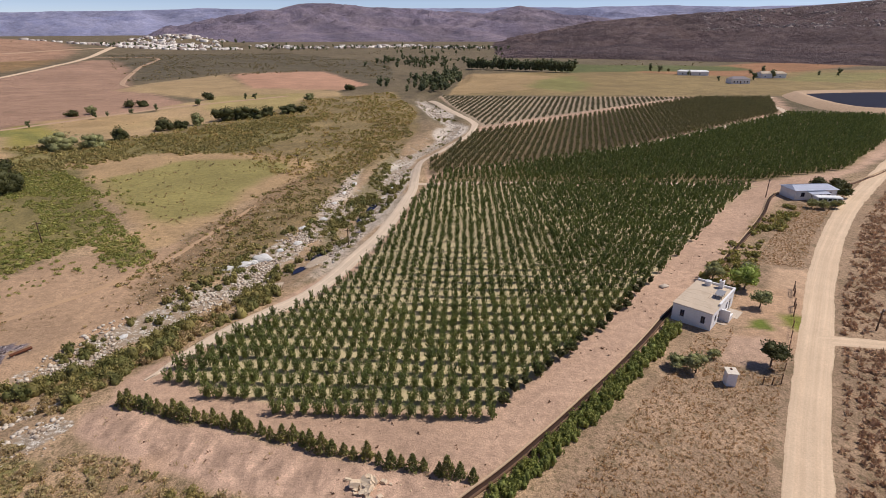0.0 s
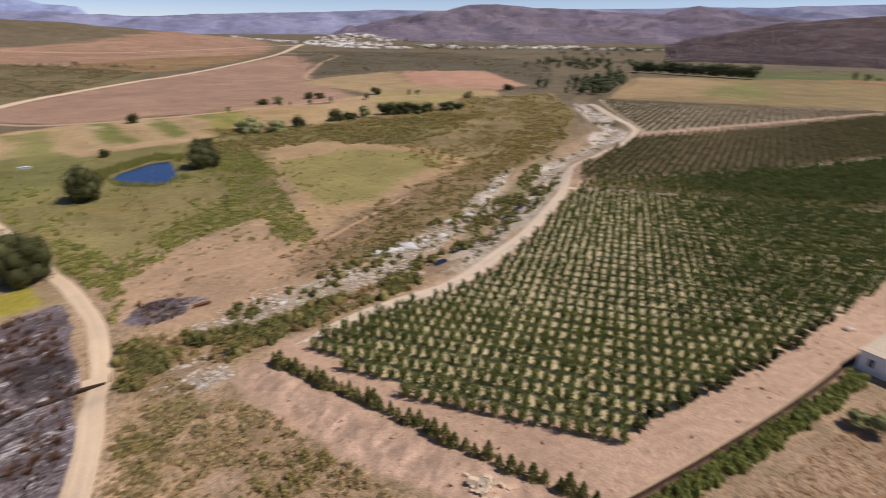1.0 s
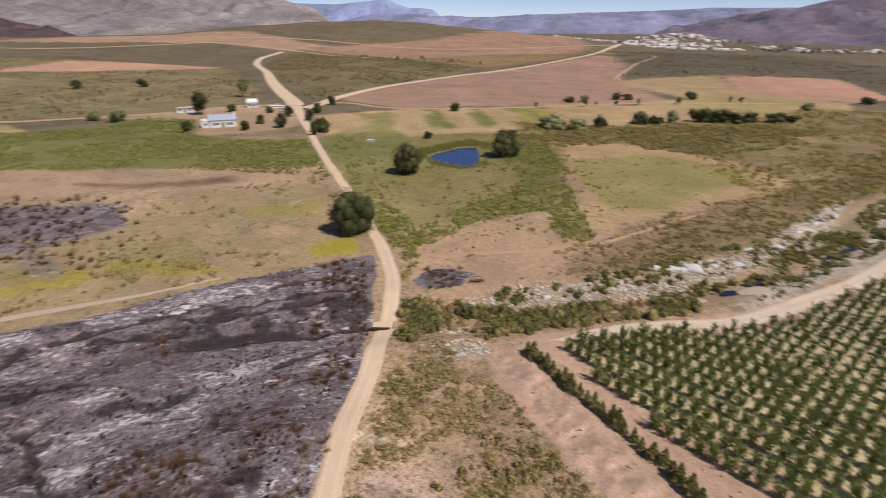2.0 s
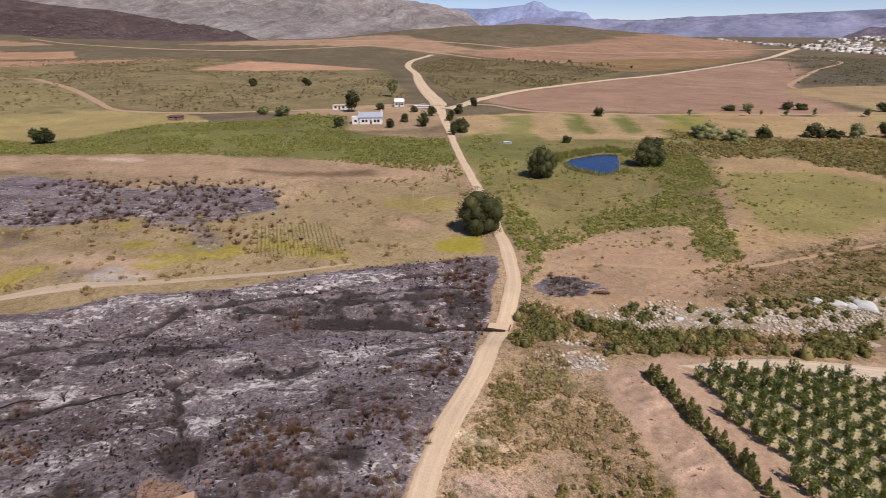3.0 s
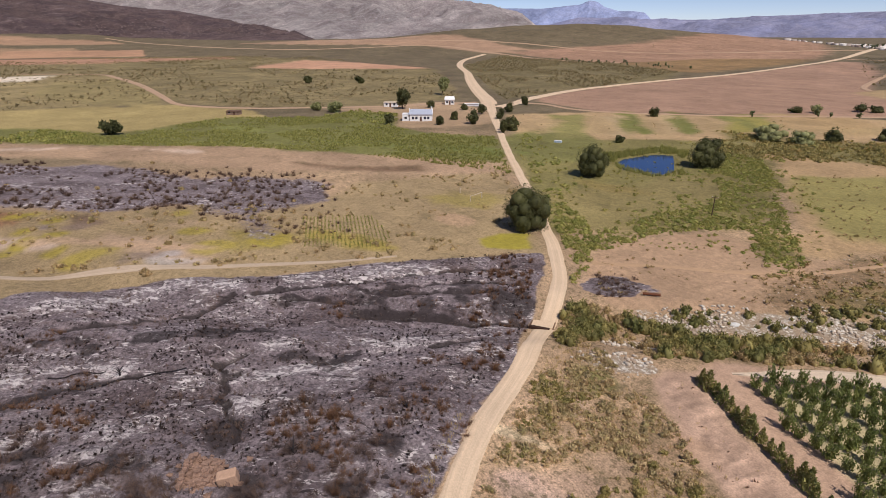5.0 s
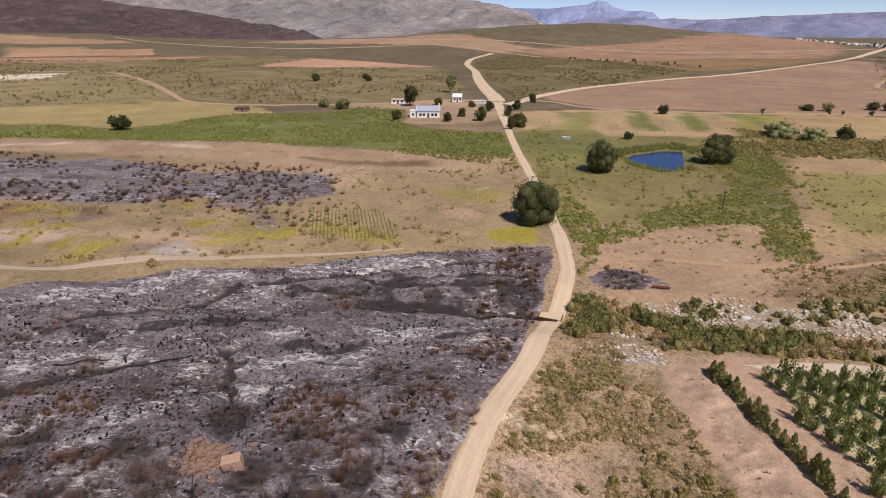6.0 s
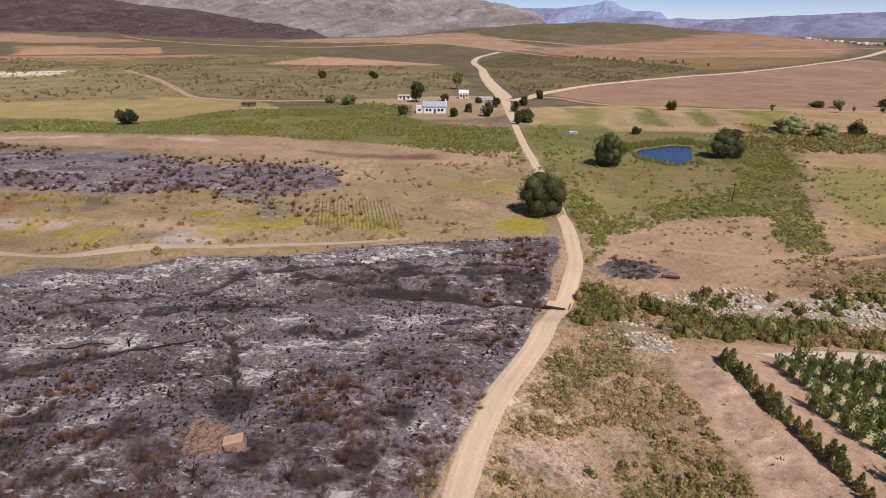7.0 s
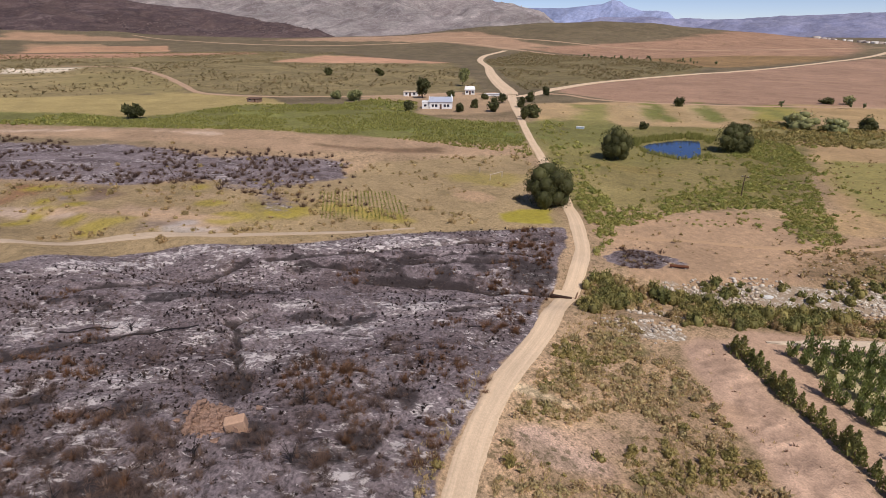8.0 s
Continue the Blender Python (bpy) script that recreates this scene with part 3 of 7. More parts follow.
# spots of yellow flowers, paler soil and strips of grass: middle, size along and across, turn, tint, amount
SPOTS = [((-4, 205), 20, 3, 68, tone(208, 198, 184), 0.8), ((4, 236), 18, 3.2, 78, tone(210, 200, 186), 0.8), ((-1, 275), 30, 3, 103, tone(208, 198, 184), 0.8), ((-12, 322), 26, 2.4, 98, tone(204, 194, 180), 0.8), ((-14, 178), 16, 2.4, 74, tone(202, 192, 178), 0.8), ((-19, 98), 15, 2.0, 68, tone(184, 168, 150), 0.8), ((-13.6, 124), 18, 2.2, 78, tone(190, 175, 158), 0.8), ((-11.2, 152), 16, 1.8, 82, tone(196, 182, 166), 0.8),
         ((-100, 26), 15, 4, 40, YELLOW, 0.7), ((-132.3, -34.3), 3.8, 3.2, 105, YELLOW, 0.95), ((-125.7, -34.2), 3.6, 3.2, 105, YELLOW, 0.95), ((-127, -27.9), 2.8, 2.4, 100, YELLOW, 0.9), ((-143.8, -37.7), 5, 3.6, 105, YELLOW, 0.9), ((-118.2, -26.7), 3.2, 2.6, 100, YELLOW, 0.9),
         ((-132.2, -4.4), 4.4, 3.4, 95, YELLOW, 0.85), ((-118.2, -1.7), 4.5, 3.4, 60, YELLOW, 0.8), ((-122.2, -36.8), 4.4, 3, 105, YELLOW, 0.85), ((-112.8, -19.3), 7, 4.5, 100, YELLOW, 0.75), ((-107.3, 1.1), 6, 4, 90, YELLOW, 0.75), ((-106.2, 12.7), 6.5, 5, 80, YELLOW, 0.75), ((-138, -30.5), 3, 2.4, 100, YELLOW, 0.85),
         ((-133, -31.1), 3, 1.8, 30, tone(150, 132, 126), 0.8), ((-106.6, -6.4), 3.4, 2.4, 80, tone(176, 164, 158), 0.8), ((-131.5, -24.5), 5, 3.5, 100, tone(132, 112, 100), 0.8), ((-107.5, -11.6), 4.5, 3, 90, tone(146, 126, 112), 0.75), ((-138.3, -42.2), 5, 3, 100, tone(150, 110, 84), 0.8), ((-117, -11), 9, 3, 65, tone(184, 156, 130), 0.7), ((-124.4, -4.2), 5, 2.6, 90, tone(178, 152, 124), 0.7), ((-130, -13), 5, 2.2, 95, tone(186, 158, 128), 0.7),
         ((-116, 60), 14, 8, 50, tone(160, 144, 70), 0.6), ((-104, 50), 6, 4, 20, tone(196, 160, 130), 0.6),
         ((-113, -10), 14, 2, 60, SAND, 0.8), ((-120, -22), 18, 2, 62, SAND, 0.7), ((-103, -6), 6, 3, 60, tone(196, 186, 180), 0.6),
         ((-190, 158), 28, 9, -37, tone(176, 150, 110), 0.9), ((-187, 170), 30, 3.2, -36, tone(124, 124, 66), 0.95), ((-181, 181), 28, 7, -35, tone(178, 152, 112), 0.9), ((-179, 192), 30, 4, -34, tone(124, 124, 66), 0.95), ((-172, 205), 30, 7, -37, tone(176, 150, 110), 0.8),
         ((-205, 138), 26, 12, -42, tone(172, 146, 108), 0.85), ((-166, 220), 30, 4, -37, tone(128, 126, 70), 0.9), ((-152, 236), 26, 9, -40, tone(176, 148, 108), 0.7), ((-130, 260), 40, 12, 60, tone(172, 148, 106), 0.6),
         ((-245, 20), 26, 7, 40, tone(128, 130, 70), 0.6), ((-190, 60), 30, 6, 48, tone(126, 132, 72), 0.6), ((-168, 88), 20, 8, 40, tone(116, 126, 62), 0.7),
         ((-38.6, 27), 5, 1.1, 135, SAND, 0.9), ((-43.5, 32.5), 4, 0.9, 130, SAND, 0.8), ((-28, 24), 9, 4, 30, tone(190, 156, 128), 0.7), ((-33, 40), 7, 3, 40, tone(186, 152, 122), 0.5), ((-44, 41), 4, 2.5, 0, tone(120, 122, 62), 0.7),
         ((-30.3, 24.4), 5.5, 2.6, 40, tone(184, 156, 138), 0.9), ((-24, 18), 5, 2.5, 40, tone(190, 160, 138), 0.8), ((-30.2, 29), 4.5, 2.4, 60, tone(186, 156, 132), 0.85), ((-38, 26.2), 7, 1.1, 44, tone(214, 190, 156), 0.95), ((-31.7, 33.2), 3, 1.8, 40, tone(190, 160, 132), 0.7), ((-14, 26), 5, 2, 30, tone(198, 168, 142), 0.7), ((-40, 36), 3, 1.6, 120, tone(196, 168, 144), 0.7), ((-66, 57), 2.5, 6, -20, tone(196, 164, 134), 0.7), ((-110, 100), 12, 5, 30, tone(150, 130, 78), 0.6)]
GRAVEL = [(RIVER[6:14], 7.5, 0.62)]
GRAVEL_SPOTS = [((-43, 76), 22, 3.6, 60), ((-34, 98), 16, 4.5, 66), ((-27, 120), 22, 3.5, 76), ((-17, 128), 24, 2.4, 78), ((-44.5, 46), 6, 2.4, 50), ((-3, 208), 22, 3.4, 68), ((4.5, 240), 18, 3.4, 82), ((-3, 285), 34, 3, 103), ((-13, 325), 24, 2.4, 98), ((-15, 165), 20, 3, 80), ((-22, 102), 10, 2.5, 66), ((-50, 62), 7, 2.2, 55), ((-11, 190), 16, 3, 66), ((-48, 52), 5, 1.4, 52)]


SOOTY = [((-71, 32), 18, 6, 68), ((-66, 42), 8, 5, 60), ((-79, -22), 10, 2.2, 85), ((-75, -8), 14, 2.5, 85), ((-79, 11), 6, 2.5, 75), ((-66.5, -17), 9, 1.6, 80), ((-49, -17), 6, 3.5, 60), ((-44.7, -6), 3.5, 2, 60), ((-38.6, -8.6), 5, 3, 50), ((-49.6, 0.1), 4, 2, 170), ((-48.2, -9.2), 4, 2.2, 70),
         ((-39.7, 1.6), 3.5, 2.2, 40), ((-35.8, 6.1), 3.5, 2, 40), ((-44, 6.3), 4, 2, 50), ((-41.4, 13.3), 3.5, 2, 45), ((-54.8, -17.9), 5, 2, 80), ((-44.5, -13.3), 4, 2, 60), ((-36.7, 9.7), 3, 1.6, 40), ((-60, 12), 8, 2.5, 60), ((-72, 2), 10, 2, 80)]
# drifts of pale ash: middle, size along and across, turn
ASHEN = [((-91.5, -23), 12, 3, 85), ((-92, -12), 12, 3, 88), ((-88, 1.8), 9, 2.5, 85), ((-84, 17.3), 9, 2.2, 78), ((-82, 32), 10, 2, 75), ((-68.5, -12), 3.5, 2, 85), ((-55, -7.5), 6, 2.5, 75), ((-71, -21.6), 6, 2, 85), ((-61, -3.5), 4, 1.6, 80), ((-59, 9), 6, 2.2, 75), ((-58.3, 13.2), 4, 1.8, 70),
         ((-62, 19), 4, 1.6, 70), ((-60.3, 22.8), 4, 1.5, 70), ((-53.9, 30.7), 4, 1.8, 60), ((-48, 26.8), 4, 1.6, 50), ((-37.6, 16.1), 3.2, 1.8, 45), ((-34.1, 12.7), 3, 1.5, 45), ((-57.8, -18.4), 5, 2, 80), ((-53.1, 3.9), 5, 2, 70), ((-33.1, 7.1), 4, 2, 40), ((-66, 8), 6, 2, 80)]


def oval(x, y, mid, a, b, turn):
    c, s = math.cos(radians(turn)), math.sin(radians(turn))
    u, v = (x - mid[0]) * c + (y - mid[1]) * s, -(x - mid[0]) * s + (y - mid[1]) * c
    return 1 - np.hypot(u / a, v / b)


def build_ground():
    gx = graded(-98, 20, 0.5, (-4900, 4900), (1.028, 1.03))
    gy = graded(-24, 108, 0.5, (-3000, 4900), (1.05, 1.025))
    X, Y = np.meshgrid(gx, gy)
    x, y = X.ravel(), Y.ravel()
    z = land(x, y)
    m = smooth((np.hypot(x + 20, y - 60) + 90 * (fractal(x, y, 60, 71) - 0.5) - 130) / 120)[:, None]
    tint = np.array(DRY) * (1 - m) + np.array(SCRUB) * m
    kind = np.zeros((len(x), 3))
    kind[:, 1] = 0.85
    for poly, colour, soft, grown, rag in FIELDS:
        wob = rag * (fractal(x, y, max(4.0, rag * 4), 29, 5) - 0.5) * 2
        m = smooth((inside(x, y, poly) + wob) / soft + 0.5)[:, None]
        tint = tint * (1 - m) + np.array(colour) * m
        kind[:, 1:2] = kind[:, 1:2] * (1 - m) + grown * m
    for mid, a, b, turn, colour, amount in SPOTS:
        m = smooth((oval(x, y, mid, a, b, turn) + 1.1 * (fractal(x, y, 6.0, 41, 4) - 0.5)) * 1.8)[:, None] * amount
        tint = tint * (1 - m) + np.array(colour) * m
    m = smooth(inside(x, y, GRADED) / 2)
    tint *= (1 + 0.6 * m * scars(x, y))[:, None]
    for poly, amount, seed, rag in ((BURNT, 1.0, 5, 3), (BURNT_FAR, 0.7, 6, 20), (BURNT_PATCH, 0.5, 7, 12)):
        m = smooth((inside(x, y, poly) + rag * (fractal(x, y, 3 + 0.9 * rag, seed, 5) - 0.5)) / (1.2 + 0.4 * rag) + 0.5) * amount
        kind[:, 0] = np.maximum(kind[:, 0], m)
    m = smooth((oval(x, y, (-62.4, 60.2), 7.4, 4.8, 60) + 0.7 * (fractal(x, y, 3.0, 89) - 0.5)) * 2.4)
    kind[:, 0] = np.maximum(kind[:, 0], m)
    soot_dark = 0.55 * m
    for n, (mid, a, b, turn) in enumerate(SOOTY):
        soot_dark = np.maximum(soot_dark, 0.8 * smooth((oval(x, y, mid, a, b, turn) + 2.3 * (fractal(x, y, 3.0, 85, 5) - 0.5)) * 1.2))
    # Gully beds are darkened in the colour too, deepening their shade.
    for line, half, deep in DITCHES:
        dd, _ = to_line(x, y, line)
        soot_dark = np.maximum(soot_dark, smooth(1.4 - dd / half / 1.25 + 1.6 * (fractal(x, y, 2.0, 83) - 0.5)))
    ash = np.zeros(len(x))
    for mid, a, b, turn in ASHEN:
        ash = np.maximum(ash, smooth((oval(x, y, mid, 1.3 * a, 1.3 * b, turn) + 1.4 * (fractal(x, y, 4.0, 87, 5) - 0.5)) * 1.2))
    for line, half, amount in GRAVEL:
        d, _ = to_line(x, y, line)
        kind[:, 2] = np.maximum(kind[:, 2], amount * 0.62 * smooth((half - d) / 3 + 0.5))
    for mid, a, b, turn in GRAVEL_SPOTS:
        kind[:, 2] = np.maximum(kind[:, 2], 0.8 * smooth(oval(x, y, mid, a, b, turn) * 2.0))
    kind[:, 1] *= (1 - kind[:, 0]) * (1 - 0.7 * kind[:, 2])
    nx, ny = len(gx), len(gy)
    a = (np.arange(ny - 1)[:, None] * nx + np.arange(nx - 1)[None]).ravel()
    quads = np.stack([a, a + 1, a + nx + 1, a + nx], 1)
    me = flat_mesh("ground", np.stack([x, y, z], 1), quads, EARTH)
    for name, values in (("tint", tint), ("kind", kind)):
        at = me.attributes.new(name, 'FLOAT_COLOR', 'POINT')
        at.data.foreach_set("color", np.concatenate([values, np.ones((len(x), 1))], 1).astype(np.float32).ravel())
    me.attributes.new("soot_dark", 'FLOAT', 'POINT').data.foreach_set("value", soot_dark.astype(np.float32))
    me.attributes.new("ash", 'FLOAT', 'POINT').data.foreach_set("value", ash.astype(np.float32))
    me.shade_smooth()
    return tagged(new("ground", me), "dry valley floor with fields, scrub and a burnt patch", "ground", kind="structure")


# ---- mesh tools ----
def flat_mesh(name, verts, faces, material):
    """A mesh from arrays of points and of faces that all have the same number of corners."""
    me = bpy.data.meshes.new(name)
    verts, faces = np.asarray(verts, np.float32), np.asarray(faces, np.int32)
    n, k = faces.shape
    me.vertices.add(len(verts)), me.loops.add(n * k), me.polygons.add(n)
    me.vertices.foreach_set("co", verts.ravel())
    me.loops.foreach_set("vertex_index", faces.ravel())
    me.polygons.foreach_set("loop_start", np.arange(0, n * k, k, dtype=np.int32))
    me.update(calc_edges=True)
    me.materials.append(material)
    return me


def part(name, bm, material, parent, label=""):
    """Links a bmesh as one mesh object under a thing or a part."""
    me = bpy.data.meshes.new(name)
    bm.to_mesh(me)
    bm.free()
    me.materials.append(material)
    ob = new(name, me)
    ob.parent = parent
    return tagged(ob, label)


def data_part(name, me, parent, label=""):
    ob = new(name, me)
    ob.parent = parent
    return tagged(ob, label)


def thing(name, m, label, category, group="", kind=""):
    ob = new(name)
    ob.matrix_basis = m
    return tagged(ob, label, category, group, kind)


def at(x, y, turn=0.0, lift=0.0):
    """A pose on the ground."""
    return pose(x, y, float(land(x, y)) + lift, 0, 0, turn)


def box(bm, x0, y0, z0, x1, y1, z1, bevel=0.0):
    r = bmesh.ops.create_cube(bm, size=1.0, matrix=Matrix.LocRotScale(((x0 + x1) / 2, (y0 + y1) / 2, (z0 + z1) / 2), None, (x1 - x0, y1 - y0, z1 - z0)))
    if bevel:
        bmesh.ops.bevel(bm, geom=list({e for v in r["verts"] for e in v.link_edges}), offset=bevel, segments=1, affect='EDGES')
    return bm


def boxes(*sizes, bevel=0.0):
    bm = bmesh.new()
    for s in sizes:
        box(bm, *s, bevel=bevel)
    return bm


def rod(bm, a, b, r0, r1, sides=6):
    """A tapered round rod from a to b."""
    a, b = Vector(a), Vector(b)
    m = Matrix.Translation((a + b) / 2) @ (b - a).to_track_quat('Z', 'Y').to_matrix().to_4x4()
    bmesh.ops.create_cone(bm, cap_ends=True, segments=sides, radius1=r0, radius2=r1, depth=(b - a).length, matrix=m)
    return bm


def curve_points(line, step):
    """Points at even steps along a smooth curve through the line's points, with their directions."""
    p = np.array([line[0], *line, line[-1]], float)
    p[0], p[-1] = 2 * p[1] - p[2], 2 * p[-2] - p[-3]
    fine = []
    for k in range(1, len(p) - 2):
        u = np.linspace(0, 1, 40, endpoint=False)[:, None]
        a, b, c, d = p[k - 1], p[k], p[k + 1], p[k + 2]
        fine.append(0.5 * (2 * b + (c - a) * u + (2 * a - 5 * b + 4 * c - d) * u ** 2 + (3 * b - a - 3 * c + d) * u ** 3))
    fine = np.concatenate([*fine, p[-2:-1]])
    run = np.concatenate([[0], np.cumsum(np.hypot(*np.diff(fine, axis=0).T))])
    s = np.linspace(0, run[-1], max(2, int(run[-1] / step)))
    pts = np.stack([np.interp(s, run, fine[:, 0]), np.interp(s, run, fine[:, 1])], 1)
    way = np.gradient(pts, axis=0)
    return pts, way / np.hypot(*way.T)[:, None]


def ribbon(name, line, width, material, label, step=0.7, lift=0.06, rag=0.32, category="road"):
    """A road of packed earth laid on the ground, with uneven edges."""
    pts, way = curve_points(line, step)
    side = np.stack([-way[:, 1], way[:, 0]], 1)
    half = np.interp(np.linspace(0, 1, len(pts)), np.linspace(0, 1, len(width)), width) / 2 if isinstance(width, (list, tuple)) else np.full(len(pts), width / 2)
    cols = np.linspace(-1, 1, 9)
    verts, across = [], []
    for c in cols:
        wob = rag * ((fractal(pts[:, 0] + 50 * c, pts[:, 1], 7.3, 61, 5) - 0.5) * 2 + 0.5 * (hash_noise(pts[:, 0] + 31 * c, pts[:, 1], 0.9, 62) - 0.5)) * abs(c)
        q = pts + side * (c * half + np.sign(c) * wob)[:, None]
        z = land(q[:, 0], q[:, 1]) * 1.0
        verts.append(np.stack([q[:, 0], q[:, 1], z + lift - (lift + 0.05) * (abs(c) > 0.99)], 1))
        across.append(np.full(len(pts), c))
    n = len(pts)
    a = (np.arange(len(cols) - 1)[:, None] * n + np.arange(n - 1)[None]).ravel()
    me = flat_mesh(name, np.concatenate(verts), np.stack([a, a + n, a + n + 1, a + 1], 1)[:, ::-1], material)
    me.attributes.new("across", 'FLOAT', 'POINT').data.foreach_set("value", np.concatenate(across).astype(np.float32))
    me.shade_smooth()
    return tagged(new(name, me), label, category, kind="structure")


ground = build_ground()

# ---- roads and tracks ----
ribbon("road", [(27, 27), (34.8, 38.9), (40.8, 48.4), (49.7, 61.6), (58.1, 73.9), (68.1, 88.4), (80.6, 105), (99.8, 127.8), (116.8, 145.5), (136, 165), (175, 205), (240, 280)], [4.8, 5.0, 5.2, 5.6, 6.2], PALE_TRACK, "wide pale dirt road past the orchard and the white cottage")
ribbon("side_track", [(54, 67), (58, 66.5), (63, 65.5), (72, 63), (100, 52)], 3.0, PALE_TRACK, "narrow dirt track that joins the pale road")
ribbon("farm_road", [(-16, 6), (-28.3, 14.8), (-31.5, 17.1), (-35.2, 20), (-40.4, 25), (-43.8, 28.7), (-49.6, 35.2), (-55.6, 41.2), (-58.5, 44.6), (-63.6, 49.6), (-70.5, 55), (-81.8, 61.4), (-90.5, 65.4), (-108.6, 74.2), (-131.2, 83.9), (-159, 96), (-204, 117), (-259, 143), (-291, 158)], [2.7, 2.9, 2.9, 2.7, 2.8, 3.6, 5.0, 9.0], PALE_TRACK, "pale dirt farm road across the culvert towards the farmhouse")
ribbon("hill_road", [(-275, 150), (-291, 158), (-351, 181), (-420, 210), (-493, 243), (-587, 279), (-680, 330), (-760, 400)], [10, 9, 7, 8, 9], PALE_TRACK, "pale dirt road climbing the rise behind the farm", 4.0, 0.25)
ribbon("town_road", [(-262, 148), (-273, 166), (-291, 189), (-325, 258), (-353, 356), (-379, 467), (-463, 721), (-554, 958), (-600, 1060)], [8, 6, 6, 7, 9, 11], PALE_TRACK, "pale dirt road running along the red field to the town", 4.0, 0.25)
ribbon("field_track", [(-280, 166), (-262, 178), (-228, 186), (-195, 228), (-156, 299), (-125, 335), (-100, 362)], 3.5, FAR_TRACK, "narrow dirt track between the red field and the pasture", 3.0, 0.2)
ribbon("west_track", [(-640, -150), (-600, -80), (-560, -60), (-482, -37), (-395, -19), (-347, -9), (-325, 8), (-311, 28), (-300, 60), (-290, 95), (-286, 148)], [6, 5, 6, 5, 4, 4, 5], FAR_TRACK, "winding dirt track behind the western pasture", 3.0, 0.2)
ribbon("ridge_track", [(-1600, -180), (-1070, 100), (-930, 365), (-780, 420), (-640, 440), (-556, 482)], 8, FAR_TRACK, "long straight dirt track under the far hills", 6.0, 0.4)
ribbon("far_track", [(-1150, 260), (-870, 520), (-670, 650), (-560, 960)], 7, FAR_TRACK, "far dirt track along the foot of the hill", 6.0, 0.4)
ribbon("field_edge_track", [(-480, 790), (-400, 800), (-330, 620), (-258, 455), (-233, 417)], 4.5, FAR_TRACK, "dirt track round the corner of the red field", 5.0, 0.3)
ribbon("burn_track", [(-114, -60), (-107, -33), (-105.8, -20), (-99.8, -5.8), (-94.2, 10.8), (-91, 20), (-89, 32)], [2.6, 2.5, 2.4, 1.8, 0.8], track_material("grey_ashen_sand", tone(206, 184, 160, 0.9), tone(190, 168, 144, 0.9)), "faint grey sandy track beside the burnt ground", 0.8, 0.06)
ribbon("river_track", [(-37.6, 57), (-32.5, 67.5), (-22.2, 81.6), (-16.6, 97.8), (-12.4, 114.8), (-8.6, 142), (-8.3, 156), (-7.4, 179), (-0.6, 196), (9.6, 223), (14, 246), (13.4, 262), (3.6, 296), (-8, 343)], [0.6, 3.3, 3.4, 3.3, 3.2, 3.1, 3.0, 2.9, 2.8, 2.7, 2.6, 2.8, 3.2, 4.0, 4.5, 4.5, 4.5, 4.0, 3.0], GREY_TRACK, "pale gravel track between the riverbed and the orchard", 1.0, 0.07)
ribbon("block_track", [(-8, 149.8), (8, 151.5), (21, 152), (45, 151), (75, 150)], 2.0, GREY_TRACK, "thin pale track between two orchard blocks", 1.5)
ribbon("upper_block_track", [(56, 193), (79, 208), (125, 245), (176, 285), (190, 330), (208, 356)], 4.0, GREY_TRACK, "thin pale track between upper orchard blocks", 2.0)
ribbon("riverside_path", [(-72, 63), (-66, 73), (-59, 83), (-53, 96), (-50, 112), (-47, 130)], [1.6, 1.4, 1.0], track_material("faint_sand_path", tone(194, 160, 126, 0.95), tone(184, 152, 120, 0.95)), "faint sandy path over the dry flat", 0.8, 0.05, 0.2)

# ---- far mountains ----
def range_material(name, low, high, rock, scale, bump=22):
    m = Nodes(name, 0.95)
    c = m.mix(m.step(m.noise(scale, 6, 0.7, 0.4), 0.38, 0.62), low, high)
    c = m.mix(m.step(m.noise(scale * 4, 7, 0.8, 0.3), 0.56, 0.72), c, rock)
    lie = m.n.new("ShaderNodeMapping")
    lie.vector_type = 'TEXTURE'
    m.put(lie.inputs["Vector"], m.pos())
    lie.inputs["Rotation"].default_value, lie.inputs["Scale"].default_value = (0, radians(-24), radians(60)), (5.0, 3.0, 0.8)
    c = m.mix(m.step(m.noise(scale * 3.5, 7, 0.78, 0.6, lie.outputs[0]), 0.5, 0.68, 0.0, 0.7), c, rock)
    # Lit and shaded sides of ribs, put into the colour as stretched bands.
    rib = m.n.new("ShaderNodeMapping")
    rib.vector_type = 'TEXTURE'
    m.put(rib.inputs["Vector"], m.pos())
    rib.inputs["Rotation"].default_value, rib.inputs["Scale"].default_value = (0, 0, radians(118)), (4.0, 1.0, 1.6)
    c = m.dim(c, m.step(m.noise(scale * 0.9, 6, 0.7, 0.5, rib.outputs[0]), 0.36, 0.64, 0.8, 1.2))
    c = m.dim(c, m.step(m.noise(scale * 9, 6, 0.85), 0.3, 0.7, 0.78, 1.2))
    m.bump(m.noise(scale * 2.5, 8, 0.75), 1.0, bump)
    return m.colour(c)


MOUNTAINS = {}


